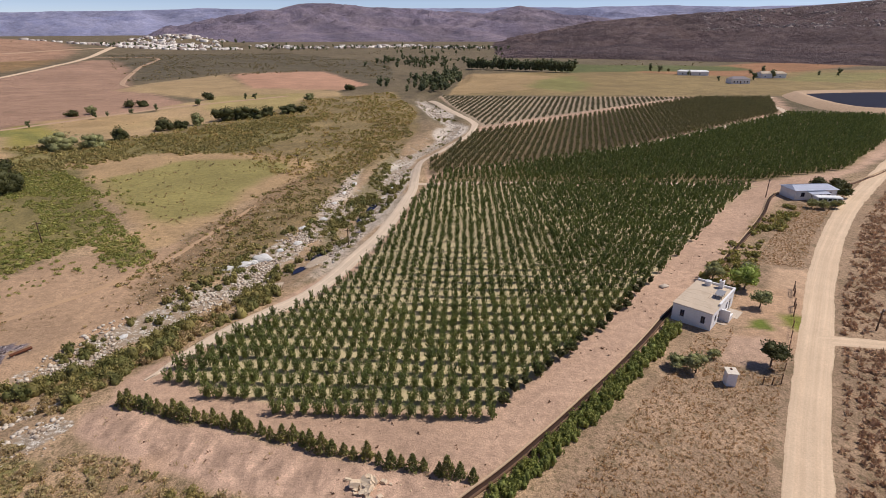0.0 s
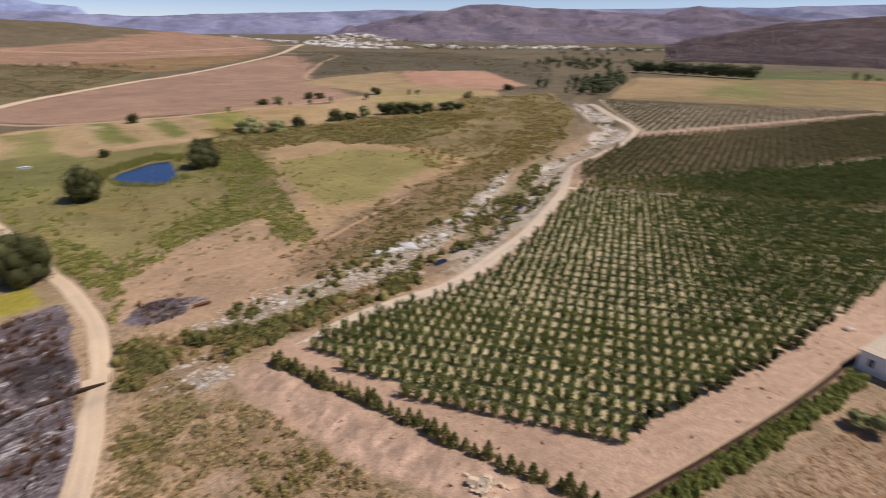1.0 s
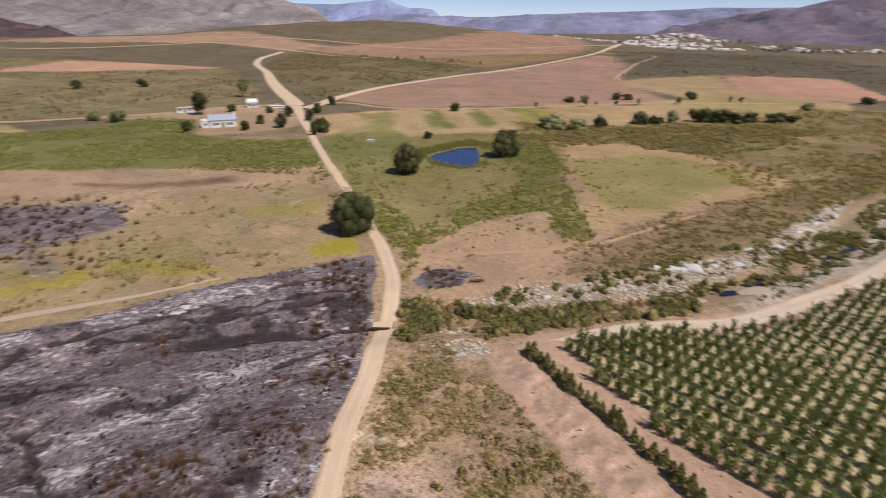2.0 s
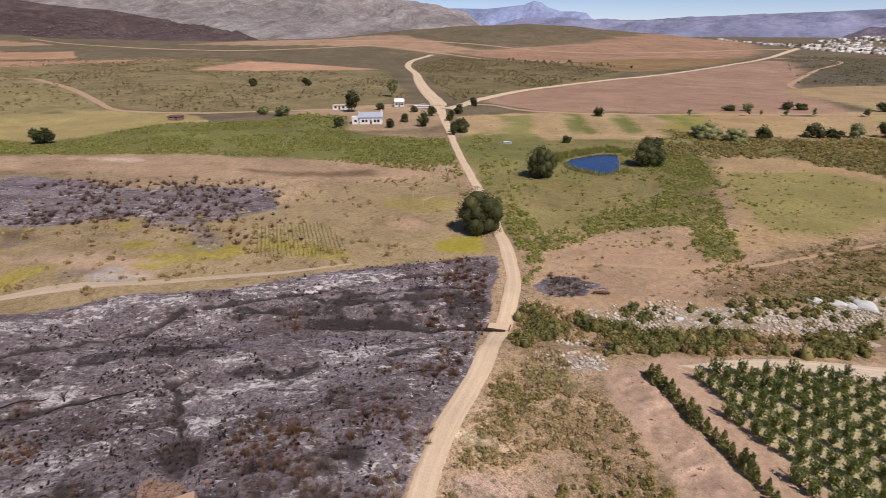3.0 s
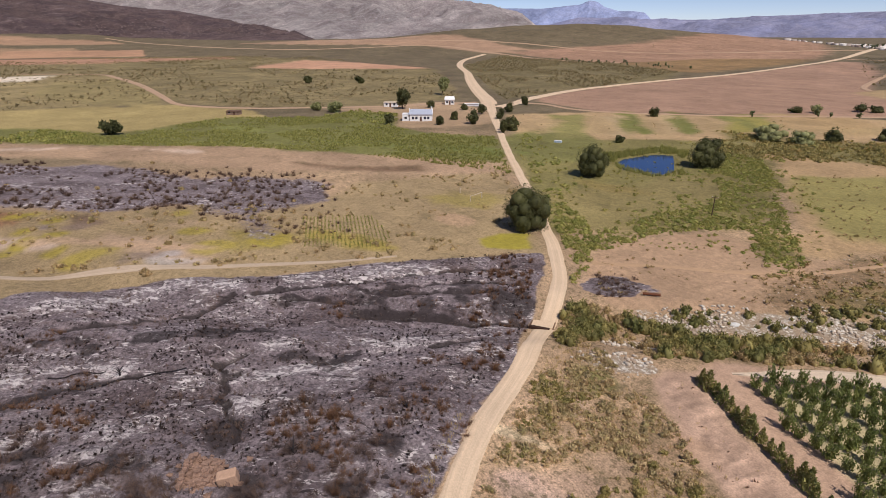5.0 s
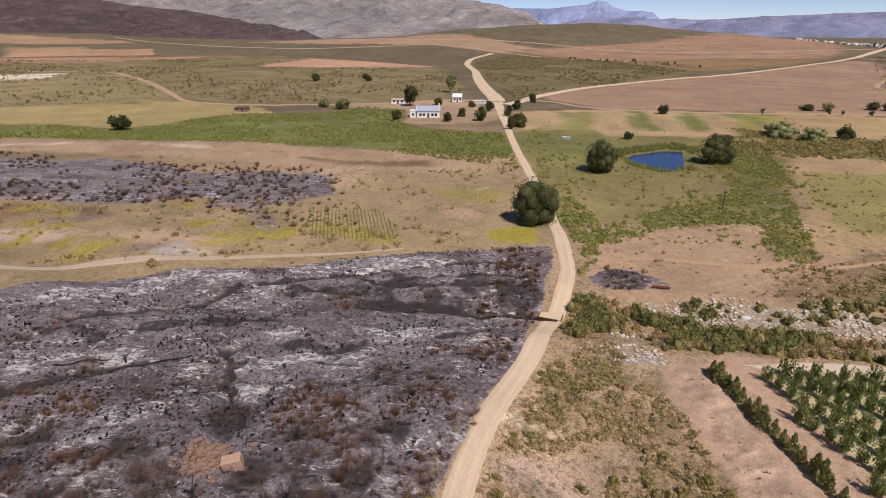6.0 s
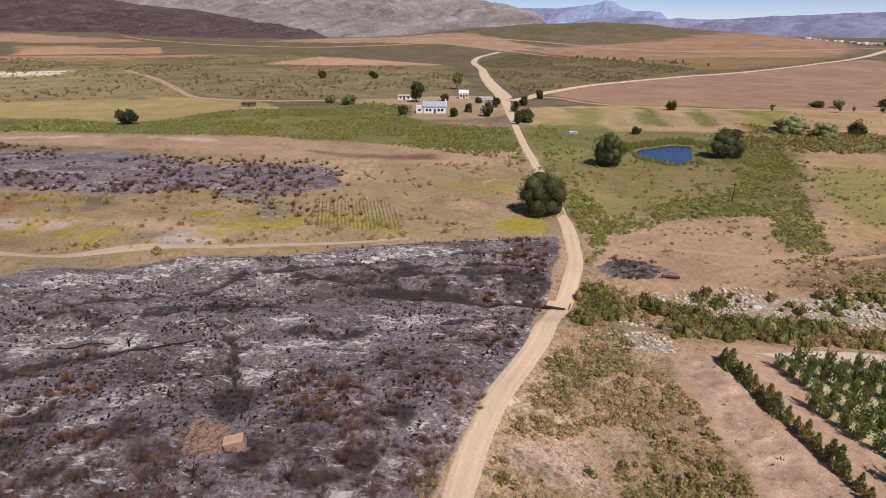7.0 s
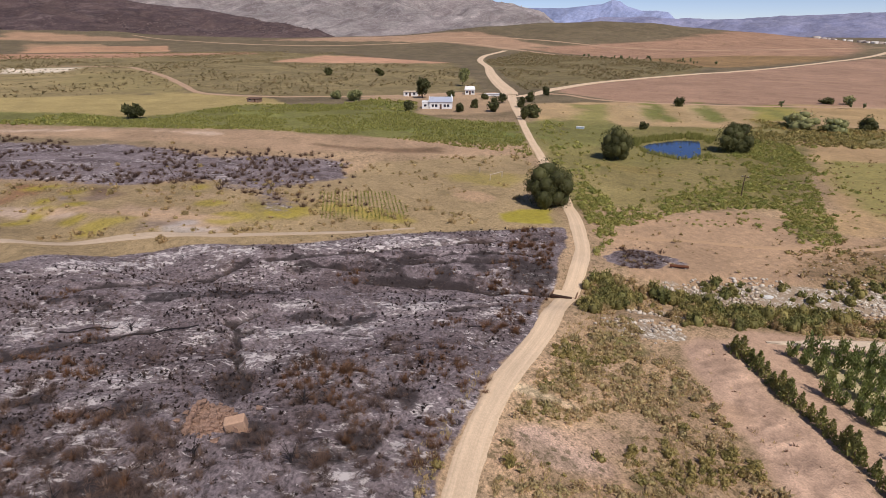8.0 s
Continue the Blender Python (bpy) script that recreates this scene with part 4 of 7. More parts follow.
def mountain(name, line, near, crest, material, label, seed, rough, foot=0.0, steep=1.25, n=320, rows=42):
    """A mountain range round the valley: line gives bearing (degrees left of +y) and the crest's angle of elevation from the drone's height."""
    b = np.linspace(line[0][0], line[-1][0], n)
    keys = sorted(line)
    end = np.clip(np.minimum(np.arange(n), n - 1 - np.arange(n)) / (0.05 * n), 0, 1)
    top = 41 + crest * np.tan(np.radians(np.interp(b, [k[0] for k in keys], [k[1] for k in keys])))
    s = np.concatenate([np.linspace(0, 1, rows), 1 + np.linspace(0.06, 0.5, 8)])
    B, S = np.meshgrid(np.radians(b), s)
    R = near + (crest - near) * S
    x, y = -np.sin(B) * R, np.cos(B) * R
    rise = np.where(S < 1, S ** steep, np.maximum(0, 1 - (S - 1) * 1.6))
    gully = 1 - np.abs(2 * fractal(x, y, rough, seed, 5) - 1)
    relief = (gully - 0.55) * rough * 0.34 * np.clip(S * 3, 0, 1) * np.clip(np.abs(1 - S) * 4, 0.1, 1)
    z = foot + (top[None] - foot) * rise * end[None] + relief * end[None] - 12 * (S < 0.02) - 6 * (1 - end[None])
    v = np.stack([x.ravel(), y.ravel(), z.ravel()], 1)
    a = (np.arange(len(s) - 1)[:, None] * n + np.arange(n - 1)[None]).ravel()
    me = flat_mesh(name, v, np.stack([a, a + n, a + n + 1, a + 1], 1), material)
    me.shade_smooth()
    MOUNTAINS[name] = v.reshape(len(s), n, 3)
    return tagged(new(name, me), label, "mountain", kind="structure")


# Distance haze is painted into the far blue, purple and peak colours.
HAZE_BLUE = range_material("haze_blue_range", tone(128, 130, 158), tone(142, 142, 166), tone(152, 150, 170), 0.004, 12)
HAZE_PURPLE = range_material("haze_purple_heath_range", tone(116, 106, 122), tone(138, 124, 134), tone(148, 134, 138), 0.006)
HEATH_RANGE = range_material("brown_heath_slope", tone(92, 76, 77), tone(112, 93, 90), tone(140, 122, 118), 0.012)
ROCK_RANGE = range_material("rocky_range", tone(166, 152, 150), tone(194, 182, 178), tone(226, 216, 210), 0.01, 40)
HAZE_PEAKS = range_material("haze_blue_peaks", tone(136, 146, 180), tone(146, 154, 186), tone(152, 160, 190), 0.004, 10)
mountain("blue_range", [(60, 1.0), (49, 0.9), (46.7, 0.70), (42.3, 0.68), (37.7, 0.92), (33.5, 1.1), (27.2, 1.25), (22.5, 1.5), (16, 1.45), (8, 1.6), (0, 1.66), (-7, 1.75), (-11.6, 1.71), (-18.2, 1.8), (-21.5, 1.82), (-26, 1.63), (-31, 1.69), (-40, 1.9), (-70, 2.5)], 3300, 4500, HAZE_BLUE, "mountain range along the horizon, tinted blue for haze", 3, 260)
mountain("dark_range", [(28, -0.9), (24, -0.2), (20.2, 0.8), (16.2, 1.35), (13.6, 1.95), (11, 2.07), (7.3, 1.75), (4, 1.6), (0, 1.3), (-4, 1.2), (-7.3, 1.87), (-9, 1.6), (-12, 0.9), (-16, 0.5), (-24, 0.1)], 1750, 3100, HAZE_PURPLE, "dark heath-covered mountains behind the town, tinted purple-grey for haze", 8, 240)
mountain("east_slope", [(-4, -1.6), (-9, -0.9), (-14.3, 0.42), (-18, 0.8), (-22, 1.1), (-26, 1.3), (-31.1, 1.6), (-36.6, 2.0), (-44, 2.8), (-70, 4.0)], 800, 2400, HEATH_RANGE, "long brown heath slope with scattered rock", 15, 150, 2, 1.3)
mountain("west_mountain", [(130, 5.5), (100, 5.2), (90, 5.0), (83.7, 4.3), (76, 3.7), (68.5, 3.0), (64.2, 2.3), (62, 1.9), (60, 1.3), (57.5, 0.5), (55, -0.2)], 1900, 3300, ROCK_RANGE, "grey rocky mountain slope above the western fields", 21, 300, 4, 1.15)
mountain("west_spur", [(130, 3.5), (104, 3.0), (98, 2.3), (95, 1.8), (90.5, 1.4), (86, 0.6), (82, -0.2), (78, -0.7)], 1650, 2200, HEATH_RANGE, "dark rocky spur at the mountain's foot", 27, 120, 6, 1.1)
mountain("peaks", [(66, 1.6), (61, 1.8), (57, 1.75), (55.1, 1.93), (53.5, 2.08), (52.6, 2.42), (51.9, 2.3), (51.2, 1.85), (49.9, 1.5), (48.7, 1.5), (47.6, 1.34), (47, 0.8), (44, 0.6)], 4300, 4750, HAZE_PEAKS, "distant peaks tinted pale blue for haze", 33, 120)

# ---- pond and reservoir ----
def water_material(name, colour, gloss=0.3, rough=0.1):
    m = Nodes(name, rough)
    m.out.inputs["Specular IOR Level"].default_value = gloss
    m.bump(m.noise(1.2, 3, 0.6, 0.5), 0.12, 0.05)
    return m.colour(m.mix(m.noise(0.1, 3), colour, tuple(v * 0.7 for v in colour)))


def sheet(name, poly, z, material, label, category):
    bm = bmesh.new()
    pts, _ = curve_points([*poly, poly[0]], 1.0)
    f = bm.faces.new([bm.verts.new((px + 0.6 * (hash_noise(px, py, 2.0, 9) - 0.5), py, z)) for px, py in pts[:-1]])
    if f.normal.z < 0:
        f.normal_flip()
    me = bpy.data.meshes.new(name)
    bm.to_mesh(me)
    bm.free()
    me.materials.append(material)
    return tagged(new(name, me), label, category, kind="structure")


sheet("water", POND, -0.22, water_material("pond_water", (0.015, 0.05, 0.16)), "deep blue farm pond edged with reeds", "pond")

# ---- plants ----
rng = np.random.default_rng(7)


def lump(mid, size, seed):
    """A rough closed lump that fills the inside of a bush or crown."""
    r = np.random.default_rng(seed)
    g = (1 + 5 ** 0.5) / 2
    v = np.array([(-1, g, 0), (1, g, 0), (-1, -g, 0), (1, -g, 0), (0, -1, g), (0, 1, g), (0, -1, -g), (0, 1, -g), (g, 0, -1), (g, 0, 1), (-g, 0, -1), (-g, 0, 1)], float) / 1.9
    f = np.array([(0, 11, 5), (0, 5, 1), (0, 1, 7), (0, 7, 10), (0, 10, 11), (1, 5, 9), (5, 11, 4), (11, 10, 2), (10, 7, 6), (7, 1, 8), (3, 9, 4), (3, 4, 2), (3, 2, 6), (3, 6, 8), (3, 8, 9), (4, 9, 5), (2, 4, 11), (6, 2, 10), (8, 6, 7), (9, 8, 1)])
    return v * r.uniform(0.8, 1.15, (12, 1)) * np.asarray(size) + np.asarray(mid), f


def filled(leaves, lumps):
    """Leaves and the lumps behind them as one set of triangles."""
    V, F, n = [leaves[0]], [leaves[1]], len(leaves[0])
    for v, f in lumps:
        V.append(v), F.append(f + n)
        n += len(v)
    return np.concatenate(V), np.concatenate(F)


def leaf_tris(centres, size, lift=0.35, long=1.7, seed=0):
    """One small three-cornered leaf or spray at each centre, turned at random."""
    r = np.random.default_rng(seed)
    n = len(centres)
    a = r.normal(size=(n, 3))
    a[:, 2] = np.abs(a[:, 2]) + lift
    a /= np.linalg.norm(a, axis=1)[:, None]
    b = np.cross(a, r.normal(size=(n, 3)))
    b /= np.linalg.norm(b, axis=1)[:, None] + 1e-9
    s = (np.asarray(size) * r.uniform(0.6, 1.3, n))[:, None]
    v = np.stack([centres - b * s * 0.5, centres + b * s * 0.5, centres + a * s * long * 0.9], 1).reshape(-1, 3)
    return v, np.arange(3 * n).reshape(-1, 3)


def clump(n, radius, height, size, seed, lobes=4):
    """A low bush: leaves on a few overlapping mounds, with gaps."""
    r = np.random.default_rng(seed)
    mid = np.stack([r.uniform(-0.5, 0.5, lobes) * radius, r.uniform(-0.5, 0.5, lobes) * radius, r.uniform(0.0, 0.35, lobes) * height], 1)
    k = r.integers(0, lobes, n)
    d = r.normal(size=(n, 3))
    d[:, 2] = np.abs(d[:, 2])
    d /= np.linalg.norm(d, axis=1)[:, None]
    big = r.uniform(0.55, 1.0, lobes)
    rad = r.uniform(0.6, 1.0, n)[:, None] * big[k][:, None]
    c = mid[k] + d * rad * np.array([radius * 0.75, radius * 0.75, height * 0.7])
    leaves = leaf_tris(c, size, seed=seed)
    if n < 24:
        return leaves
    return filled(leaves, [lump(mid[i], np.array([radius * 0.6, radius * 0.6, height * 0.56]) * (big[i] if n > 60 else 0.95), seed + i) for i in range(3 if n > 60 else 1)])


def twigs(n, spread, height, width, seed):
    """A burnt or leafless bush: thin bent stems from one root."""
    r = np.random.default_rng(seed)
    t = r.uniform(0, 2 * np.pi, n)
    out = r.uniform(0.2, 1.0, n) * spread
    tip = np.stack([np.cos(t) * out, np.sin(t) * out, r.uniform(0.45, 1.0, n) * height], 1)
    root = tip * np.array([0.25, 0.25, 0.0]) + r.normal(size=(n, 3)) * np.array([0.05, 0.05, 0])
    side = np.stack([-np.sin(t), np.cos(t), 0 * t], 1) * width * r.uniform(0.6, 1.4, n)[:, None]
    return np.stack([root - side, root + side, tip], 1).reshape(-1, 3), np.arange(3 * n).reshape(-1, 3)


def blades(n, spread, height, width, seed):
    """A tuft of grass or reeds."""
    v, f = twigs(n, spread, height, width, seed)
    v = v.reshape(-1, 3, 3)
    v[:, :2, :2] = v[:, :2, :2] + v[:, 2:, :2] * 0.5
    return v.reshape(-1, 3), f


def shoots(count, n, spread, height, size, seed, base=0.35):
    """An orchard tree's crown: upright leafy shoots."""
    r = np.random.default_rng(seed)
    t = r.uniform(0, 2 * np.pi, count)
    lean = r.uniform(0.15, 1.0, count) * spread
    top = r.uniform(0.7, 1.0, count) * height
    k = r.integers(0, count, n)
    u = r.uniform(0, 1, n) ** 0.8
    c = np.stack([np.cos(t[k]) * lean[k] * u ** 0.7, np.sin(t[k]) * lean[k] * u ** 0.7, base + (top[k] - base) * u], 1)
    c[:, :2] += r.normal(size=(n, 2)) * 0.13 * (1.15 - u)[:, None] * spread * 2
    return leaf_tris(c, size * (1.15 - 0.5 * u), lift=1.5, long=2.5, seed=seed)


def cone_crown(n, radius, height, size, seed):
    """A young cypress: feathery sprays round a pointed cone."""
    r = np.random.default_rng(seed)
    u = r.uniform(0.03, 1, n) ** 1.25
    t = r.uniform(0, 2 * np.pi, n)
    rad = radius * (1 - u) ** 0.75 * r.uniform(0.55, 1.05, n) * (1 + 0.25 * np.sin(t * 3 + u * 9))
    c = np.stack([np.cos(t) * rad, np.sin(t) * rad, u * height * 0.95], 1)
    return leaf_tris(c, size * (1.1 - 0.4 * u), lift=0.9, long=2.0, seed=seed)


def lobed_crown(n, radius, low, high, size, seed, lobes=14):
    """A broad tree crown of many clumps with gaps between them."""
    r = np.random.default_rng(seed)
    d = r.normal(size=(lobes, 3))
    d /= np.linalg.norm(d, axis=1)[:, None]
    half = (high - low) / 2
    mid = d * np.array([radius * 0.62, radius * 0.62, half * 0.62]) * r.uniform(0.35, 1.08, (lobes, 1)) + np.array([0, 0, low + half])
    k = r.integers(0, lobes, n)
    e = r.normal(size=(n, 3))
    e /= np.linalg.norm(e, axis=1)[:, None]
    big = r.uniform(0.26, 0.5, lobes)[k][:, None]
    c = mid[k] + e * big * np.array([radius, radius, half]) * r.uniform(0.75, 1.05, (n, 1))
    leaves = leaf_tris(c, size, lift=0.2, long=1.4, seed=seed)
    inner = [lump(mid[i], np.array([radius, radius, half]) * 0.3, seed + i) for i in range(lobes)]
    return filled(leaves, [*inner, lump((0, 0, low + half), np.array([radius, radius, half]) * 0.42, seed)])


def spread(templates, pts, scale, seed, stretch=0.25):
    """All the plants at pts in one set of arrays, with a random number for each plant."""
    r = np.random.default_rng(seed)
    pick = r.integers(0, len(templates), len(pts))
    V, F, A, base = [], [], [], 0
    scale = np.broadcast_to(scale, len(pts))
    for k, (tv, tf) in enumerate(templates):
        i = np.nonzero(pick == k)[0]
        if not len(i):
            continue
        a = r.uniform(0, 2 * np.pi, len(i))
        c, s = np.cos(a)[:, None], np.sin(a)[:, None]
        h = r.uniform(1 - stretch, 1 + stretch, len(i))[:, None]
        v = np.stack([tv[None, :, 0] * c - tv[None, :, 1] * s, tv[None, :, 0] * s + tv[None, :, 1] * c, tv[None, :, 2] * h], -1) * scale[i][:, None, None]
        V.append((v + pts[i][:, None, :]).reshape(-1, 3))
        F.append((tf[None] + (np.arange(len(i)) * len(tv))[:, None, None] + base).reshape(-1, tf.shape[1]))
        A.append(np.repeat(r.uniform(0, 1, len(i)), len(tv)))
        base += len(i) * len(tv)
    return np.concatenate(V), np.concatenate(F), np.concatenate(A)


def grow(name, templates, pts, scale, material, label, category, seed=1, stretch=0.25):
    """Plants that nobody would count, as one mesh."""
    v, f, a = spread(templates, pts, scale, seed, stretch)
    me = flat_mesh(name, v, f, material)
    me.attributes.new("plant", 'FLOAT', 'POINT').data.foreach_set("value", a.astype(np.float32))
    return tagged(new(name, me), label, category, kind="stuff")


ROADS = [([(27, 27), (34.8, 38.9), (40.8, 48.4), (49.7, 61.6), (58.1, 73.9), (68.1, 88.4), (80.6, 105), (99.8, 127.8), (136, 165)], 3.2),
         ([(-16, 6), (-28.3, 14.8), (-35.2, 20), (-40.4, 25), (-43.8, 28.7), (-49.6, 35.2), (-58.5, 44.6), (-70.5, 55), (-81.8, 61.4), (-108.6, 74.2), (-159, 96), (-204, 117), (-291, 158)], 2.2),
         ([(-291, 158), (-351, 181), (-493, 243), (-587, 279)], 5), ([(-273, 166), (-325, 258), (-353, 356), (-379, 467), (-463, 721)], 4.5),
         ([(-112, -60), (-104.7, -27.4), (-101.5, -11), (-92.9, 11), (-90.6, 19)], 1.2), ([(54, 67), (63, 65.5), (100, 52)], 1.8),
         ([(-41, 51.5), (-32.5, 67.5), (-22.2, 81.6), (-16.6, 97.8), (-8.4, 142), (-7.4, 179), (9.6, 223), (14, 246), (13.4, 262), (3.6, 296), (-8, 343)], 2.2)]
KEEP_OFF = [[(37, 62), (41.5, 58.5), (46.5, 64.5), (46, 68), (42, 68)], [(41, 66), (49, 61), (57, 71), (62, 82), (68, 92), (60, 94), (52, 86), (46, 76)], [(33, 73), (40, 67), (50, 78), (44, 84)], [(86, 132), (92, 146), (112, 146), (112, 132)]]


def sow(poly, density, seed, clumpy=0.0, cell=6.0, margin=0.0):
    """Random places in a polygon, off the roads and houses; clumpy thins them out into patches."""
    r = np.random.default_rng(seed)
    p = np.array(poly, float)
    lo, hi = p.min(0), p.max(0)
    n = int(density * (hi - lo).prod())
    q = r.uniform(lo, hi, (n, 2))
    keep = inside(q[:, 0], q[:, 1], poly) > margin
    if clumpy:
        keep &= fractal(q[:, 0], q[:, 1], cell, seed + 90, 3) + r.uniform(-0.08, 0.08, n) > clumpy
    for line, half in ROADS:
        keep &= to_line(q[:, 0], q[:, 1], line)[0] > half
    for k in KEEP_OFF:
        keep &= inside(q[:, 0], q[:, 1], k) < 0
    q = q[keep]
    return np.column_stack([q, land(q[:, 0], q[:, 1]) - 0.03])


def size_of(pts, lo, hi, seed, power=1.6):
    return lo + (hi - lo) * np.random.default_rng(seed).uniform(0, 1, len(pts)) ** power


BUSH = [clump(84, 0.5, 0.75, 0.12, s, 6) for s in range(6)]
BUSH_LOW = [clump(40, 0.5, 0.5, 0.14, s + 20, 5) for s in range(6)]
BUSH_MID = [clump(50, 0.5, 0.42, 0.11, s + 420, 6) for s in range(6)]
BUSH_FINE = [clump(26, 0.5, 0.42, 0.17, s + 440, 5) for s in range(6)]
BUSH_FAR = [clump(10, 0.5, 0.7, 0.36, s + 40, 3) for s in range(5)]
TUFT = [blades(8, 0.22, 0.35, 0.03, s) for s in range(5)]
REED = [blades(22, 0.5, 1.0, 0.035, s + 9) for s in range(5)]

BARE = [((-30.3, 24.4), 5.5, 2.4, 40), ((-30.2, 29), 4.5, 2.2, 60), ((-31.7, 33.2), 3, 1.5, 40), ((-39.5, 47), 4, 2.4, 40), ((-34, 46.6), 4, 1.6, 30), ((-24, 18), 5, 2.5, 40), ((-38, 26.2), 6, 0.9, 44)]


def off_bare(p):
    for mid, a, b, turn in BARE:
        p = p[oval(p[:, 0], p[:, 1], mid, a, b, turn) + 1.2 * (fractal(p[:, 0], p[:, 1], 2.0, 99, 3) - 0.5) < 0]
    return p


NEAR_SCRUB = [(-30, 12), (-44, 31), (-57, 44.5), (-50, 46), (-43, 45), (-40, 46.5), (-33, 43.5), (-26, 40.5), (-14, 36.5), (4, 35), (2, 20), (-14, 8)]
RIVER_BELT = [(-62.5, 46.5), (-60.5, 49), (-59.5, 53), (-55.5, 55), (-50.5, 59), (-46, 62.5), (-43.5, 67), (-41.5, 72), (-36.5, 78.5), (-31.5, 86), (-27, 80.5), (-31, 71), (-35.3, 63.8), (-38.8, 58), (-41.5, 53), (-44.6, 49.8), (-48, 46.6), (-50, 43.4), (-54, 41.2), (-58, 43.4)]
UPPER_RIVER = [(-37, 83), (-31, 96), (-23, 112), (-27, 118), (-22, 140), (-16, 160), (-10, 156), (-12, 140), (-17, 114), (-23, 100), (-30, 86)]
WEST_BELT = [(-161, 194), (-120, 224), (-103, 260), (-80, 348), (-36, 380), (-13, 290), (-16, 213), (-25, 167), (-40, 152), (-60, 170), (-80, 196), (-122, 182)]
MEADOW = [(-165, 135), (-138, 190), (-160, 196), (-127, 172), (-100, 150), (-103, 128), (-90, 76), (-110, 78), (-140, 90), (-185, 112)]

p = sow([(9, 36), (16, 44), (35, 66), (47, 82), (60, 96), (92, 134), (104, 136), (62, 84), (36, 46), (24, 26), (12, 25)], 11, 101, 0.22, 2)
grow("straw_tufts", [clump(8, 0.5, 0.42, 0.27, s + 120, 3) for s in range(6)], p, size_of(p, 0.16, 0.5, 1, 2.2), LEAF_STRAW, "dense straw-brown tufts on sandy ground", "bushes", 1)
p = sow([(27, 24), (40, 44), (56, 68), (100, 122), (122, 144), (140, 150), (120, 100), (80, 40), (50, 20)], 3.2, 170, 0.33, 3)
p = p[to_line(p[:, 0], p[:, 1], [(63.2, 71.5), (56.2, 63.6), (50, 54.4), (45.3, 47.6), (38, 36)])[0] > 0.45]
grow("scrub_bushes", [clump(12, 0.55, 0.42, 0.3, s + 220, 4) for s in range(6)], p, size_of(p, 0.3, 1.15, 70, 1.9), LEAF_HEATH, "low dry brown scrub bushes on sandy ground", "bushes", 70)
p = off_bare(sow(NEAR_SCRUB, 2.9, 102, 0.45, 5))
grow("heath_bushes", [clump(54, 0.5, 0.48, 0.15, s + 620, 6) for s in range(6)], p, size_of(p, 0.3, 1.35, 2, 1.7), leaf_material("pale_heath_leaves", tone(120, 108, 78), tone(144, 124, 94), tone(112, 108, 68), bright=2.15), "knee-high olive and brown heath bushes", "bushes", 2)
p = np.concatenate([off_bare(sow(NEAR_SCRUB, 1.1, 103, 0.54, 6)), sow([(-46.5, 35.5), (-43.5, 37.5), (-40, 37.5), (-41, 34.5), (-44, 33)], 2.4, 104), sow([(-29, 27), (-30, 38), (-27, 41), (-23, 39), (-24, 28)], 1.2, 105, 0.45, 4)])
grow("green_bushes", [clump(70, 0.5, 0.55, 0.14, s + 640, 6) for s in range(6)], p, size_of(p, 0.4, 1.4, 3, 1.8), LEAF_SCRUB_GREEN, "green bushes among dry heath", "bushes", 3)
p = sow(RIVER_BELT, 2.4, 104, 0.42, 6)
grow("river_shrubs", [clump(150, 0.5, 0.85, 0.085, s + 660, 8) for s in range(6)], p, size_of(p, 0.5, 2.9, 4, 1.9), LEAF_RIVER, "dense green shrubs along the stony river", "bushes", 4)
p = sow(RIVER_BELT, 1.6, 144, 0.48, 4)
grow("dry_river_shrubs", [clump(120, 0.5, 0.8, 0.09, s + 680, 7) for s in range(6)], p, size_of(p, 0.6, 1.8, 24), LEAF_SCRUB, "brown half-dry shrubs along the river", "bushes", 24)
p = np.concatenate([sow(UPPER_RIVER, 1.2, 105, 0.5, 5), sow([(-50, 62), (-40, 80), (-33, 98), (-28, 116), (-32, 118), (-38, 98), (-46, 78), (-53, 62)], 1.1, 125, 0.5, 5)])
grow("riverbed_shrubs", BUSH, p, size_of(p, 0.6, 2.1, 5), LEAF_RIVER, "green and olive shrubs between river stones", "bushes", 5)
p = np.concatenate([sow(RIVER_MID, 1.6, 190, 0.46, 6), sow(BAR_WEST, 0.9, 191, 0.52, 4), sow(BAR_EAST, 0.5, 192, 0.54, 4), sow(BEND, 0.12, 193, 0.5, 8)])
grow("riverbed_bushes", BUSH_MID, p, size_of(p, 0.5, 2.6, 74, 2.2), LEAF_RIVER, "olive bushes crowding the middle of the riverbed", "bushes", 74)
p = np.concatenate([sow(BANK_HEATH, 0.75, 194, 0.42, 7), sow([(-56, 84), (-48, 93), (-44, 115), (-42, 148), (-50, 140), (-54, 112)], 0.4, 195, 0.45, 6)])
grow("bank_heath", BUSH_FINE, p, size_of(p, 0.5, 1.8, 75, 2.2), LEAF_SCRUB_GREEN, "low olive heath on the slope above the river", "bushes", 75)
p = np.concatenate([sow(THICKET, 1.7, 106, 0.36, 9), sow([(-140, 172), (-84, 70), (-54, 90), (-60, 112), (-90, 148), (-116, 172)], 0.3, 176, 0.5, 7)])
grow("thicket", BUSH_MID, p, size_of(p, 0.5, 1.9, 6, 1.8), LEAF_GREEN, "thick green bushes on the meadow", "bushes", 6)
p = sow([(-143, 168), (-150, 198), (-121, 216), (-97, 248), (-79, 274), (-60, 270), (-60, 220), (-72, 192), (-106, 182), (-122, 156)], 0.6, 177, 0.36, 14)
grow("belt_shrubs", BUSH_FINE, p, size_of(p, 0.7, 2.7, 71, 2.2), LEAF_SCRUB_GREEN, "thick green shrubs along the old river course", "bushes", 71)
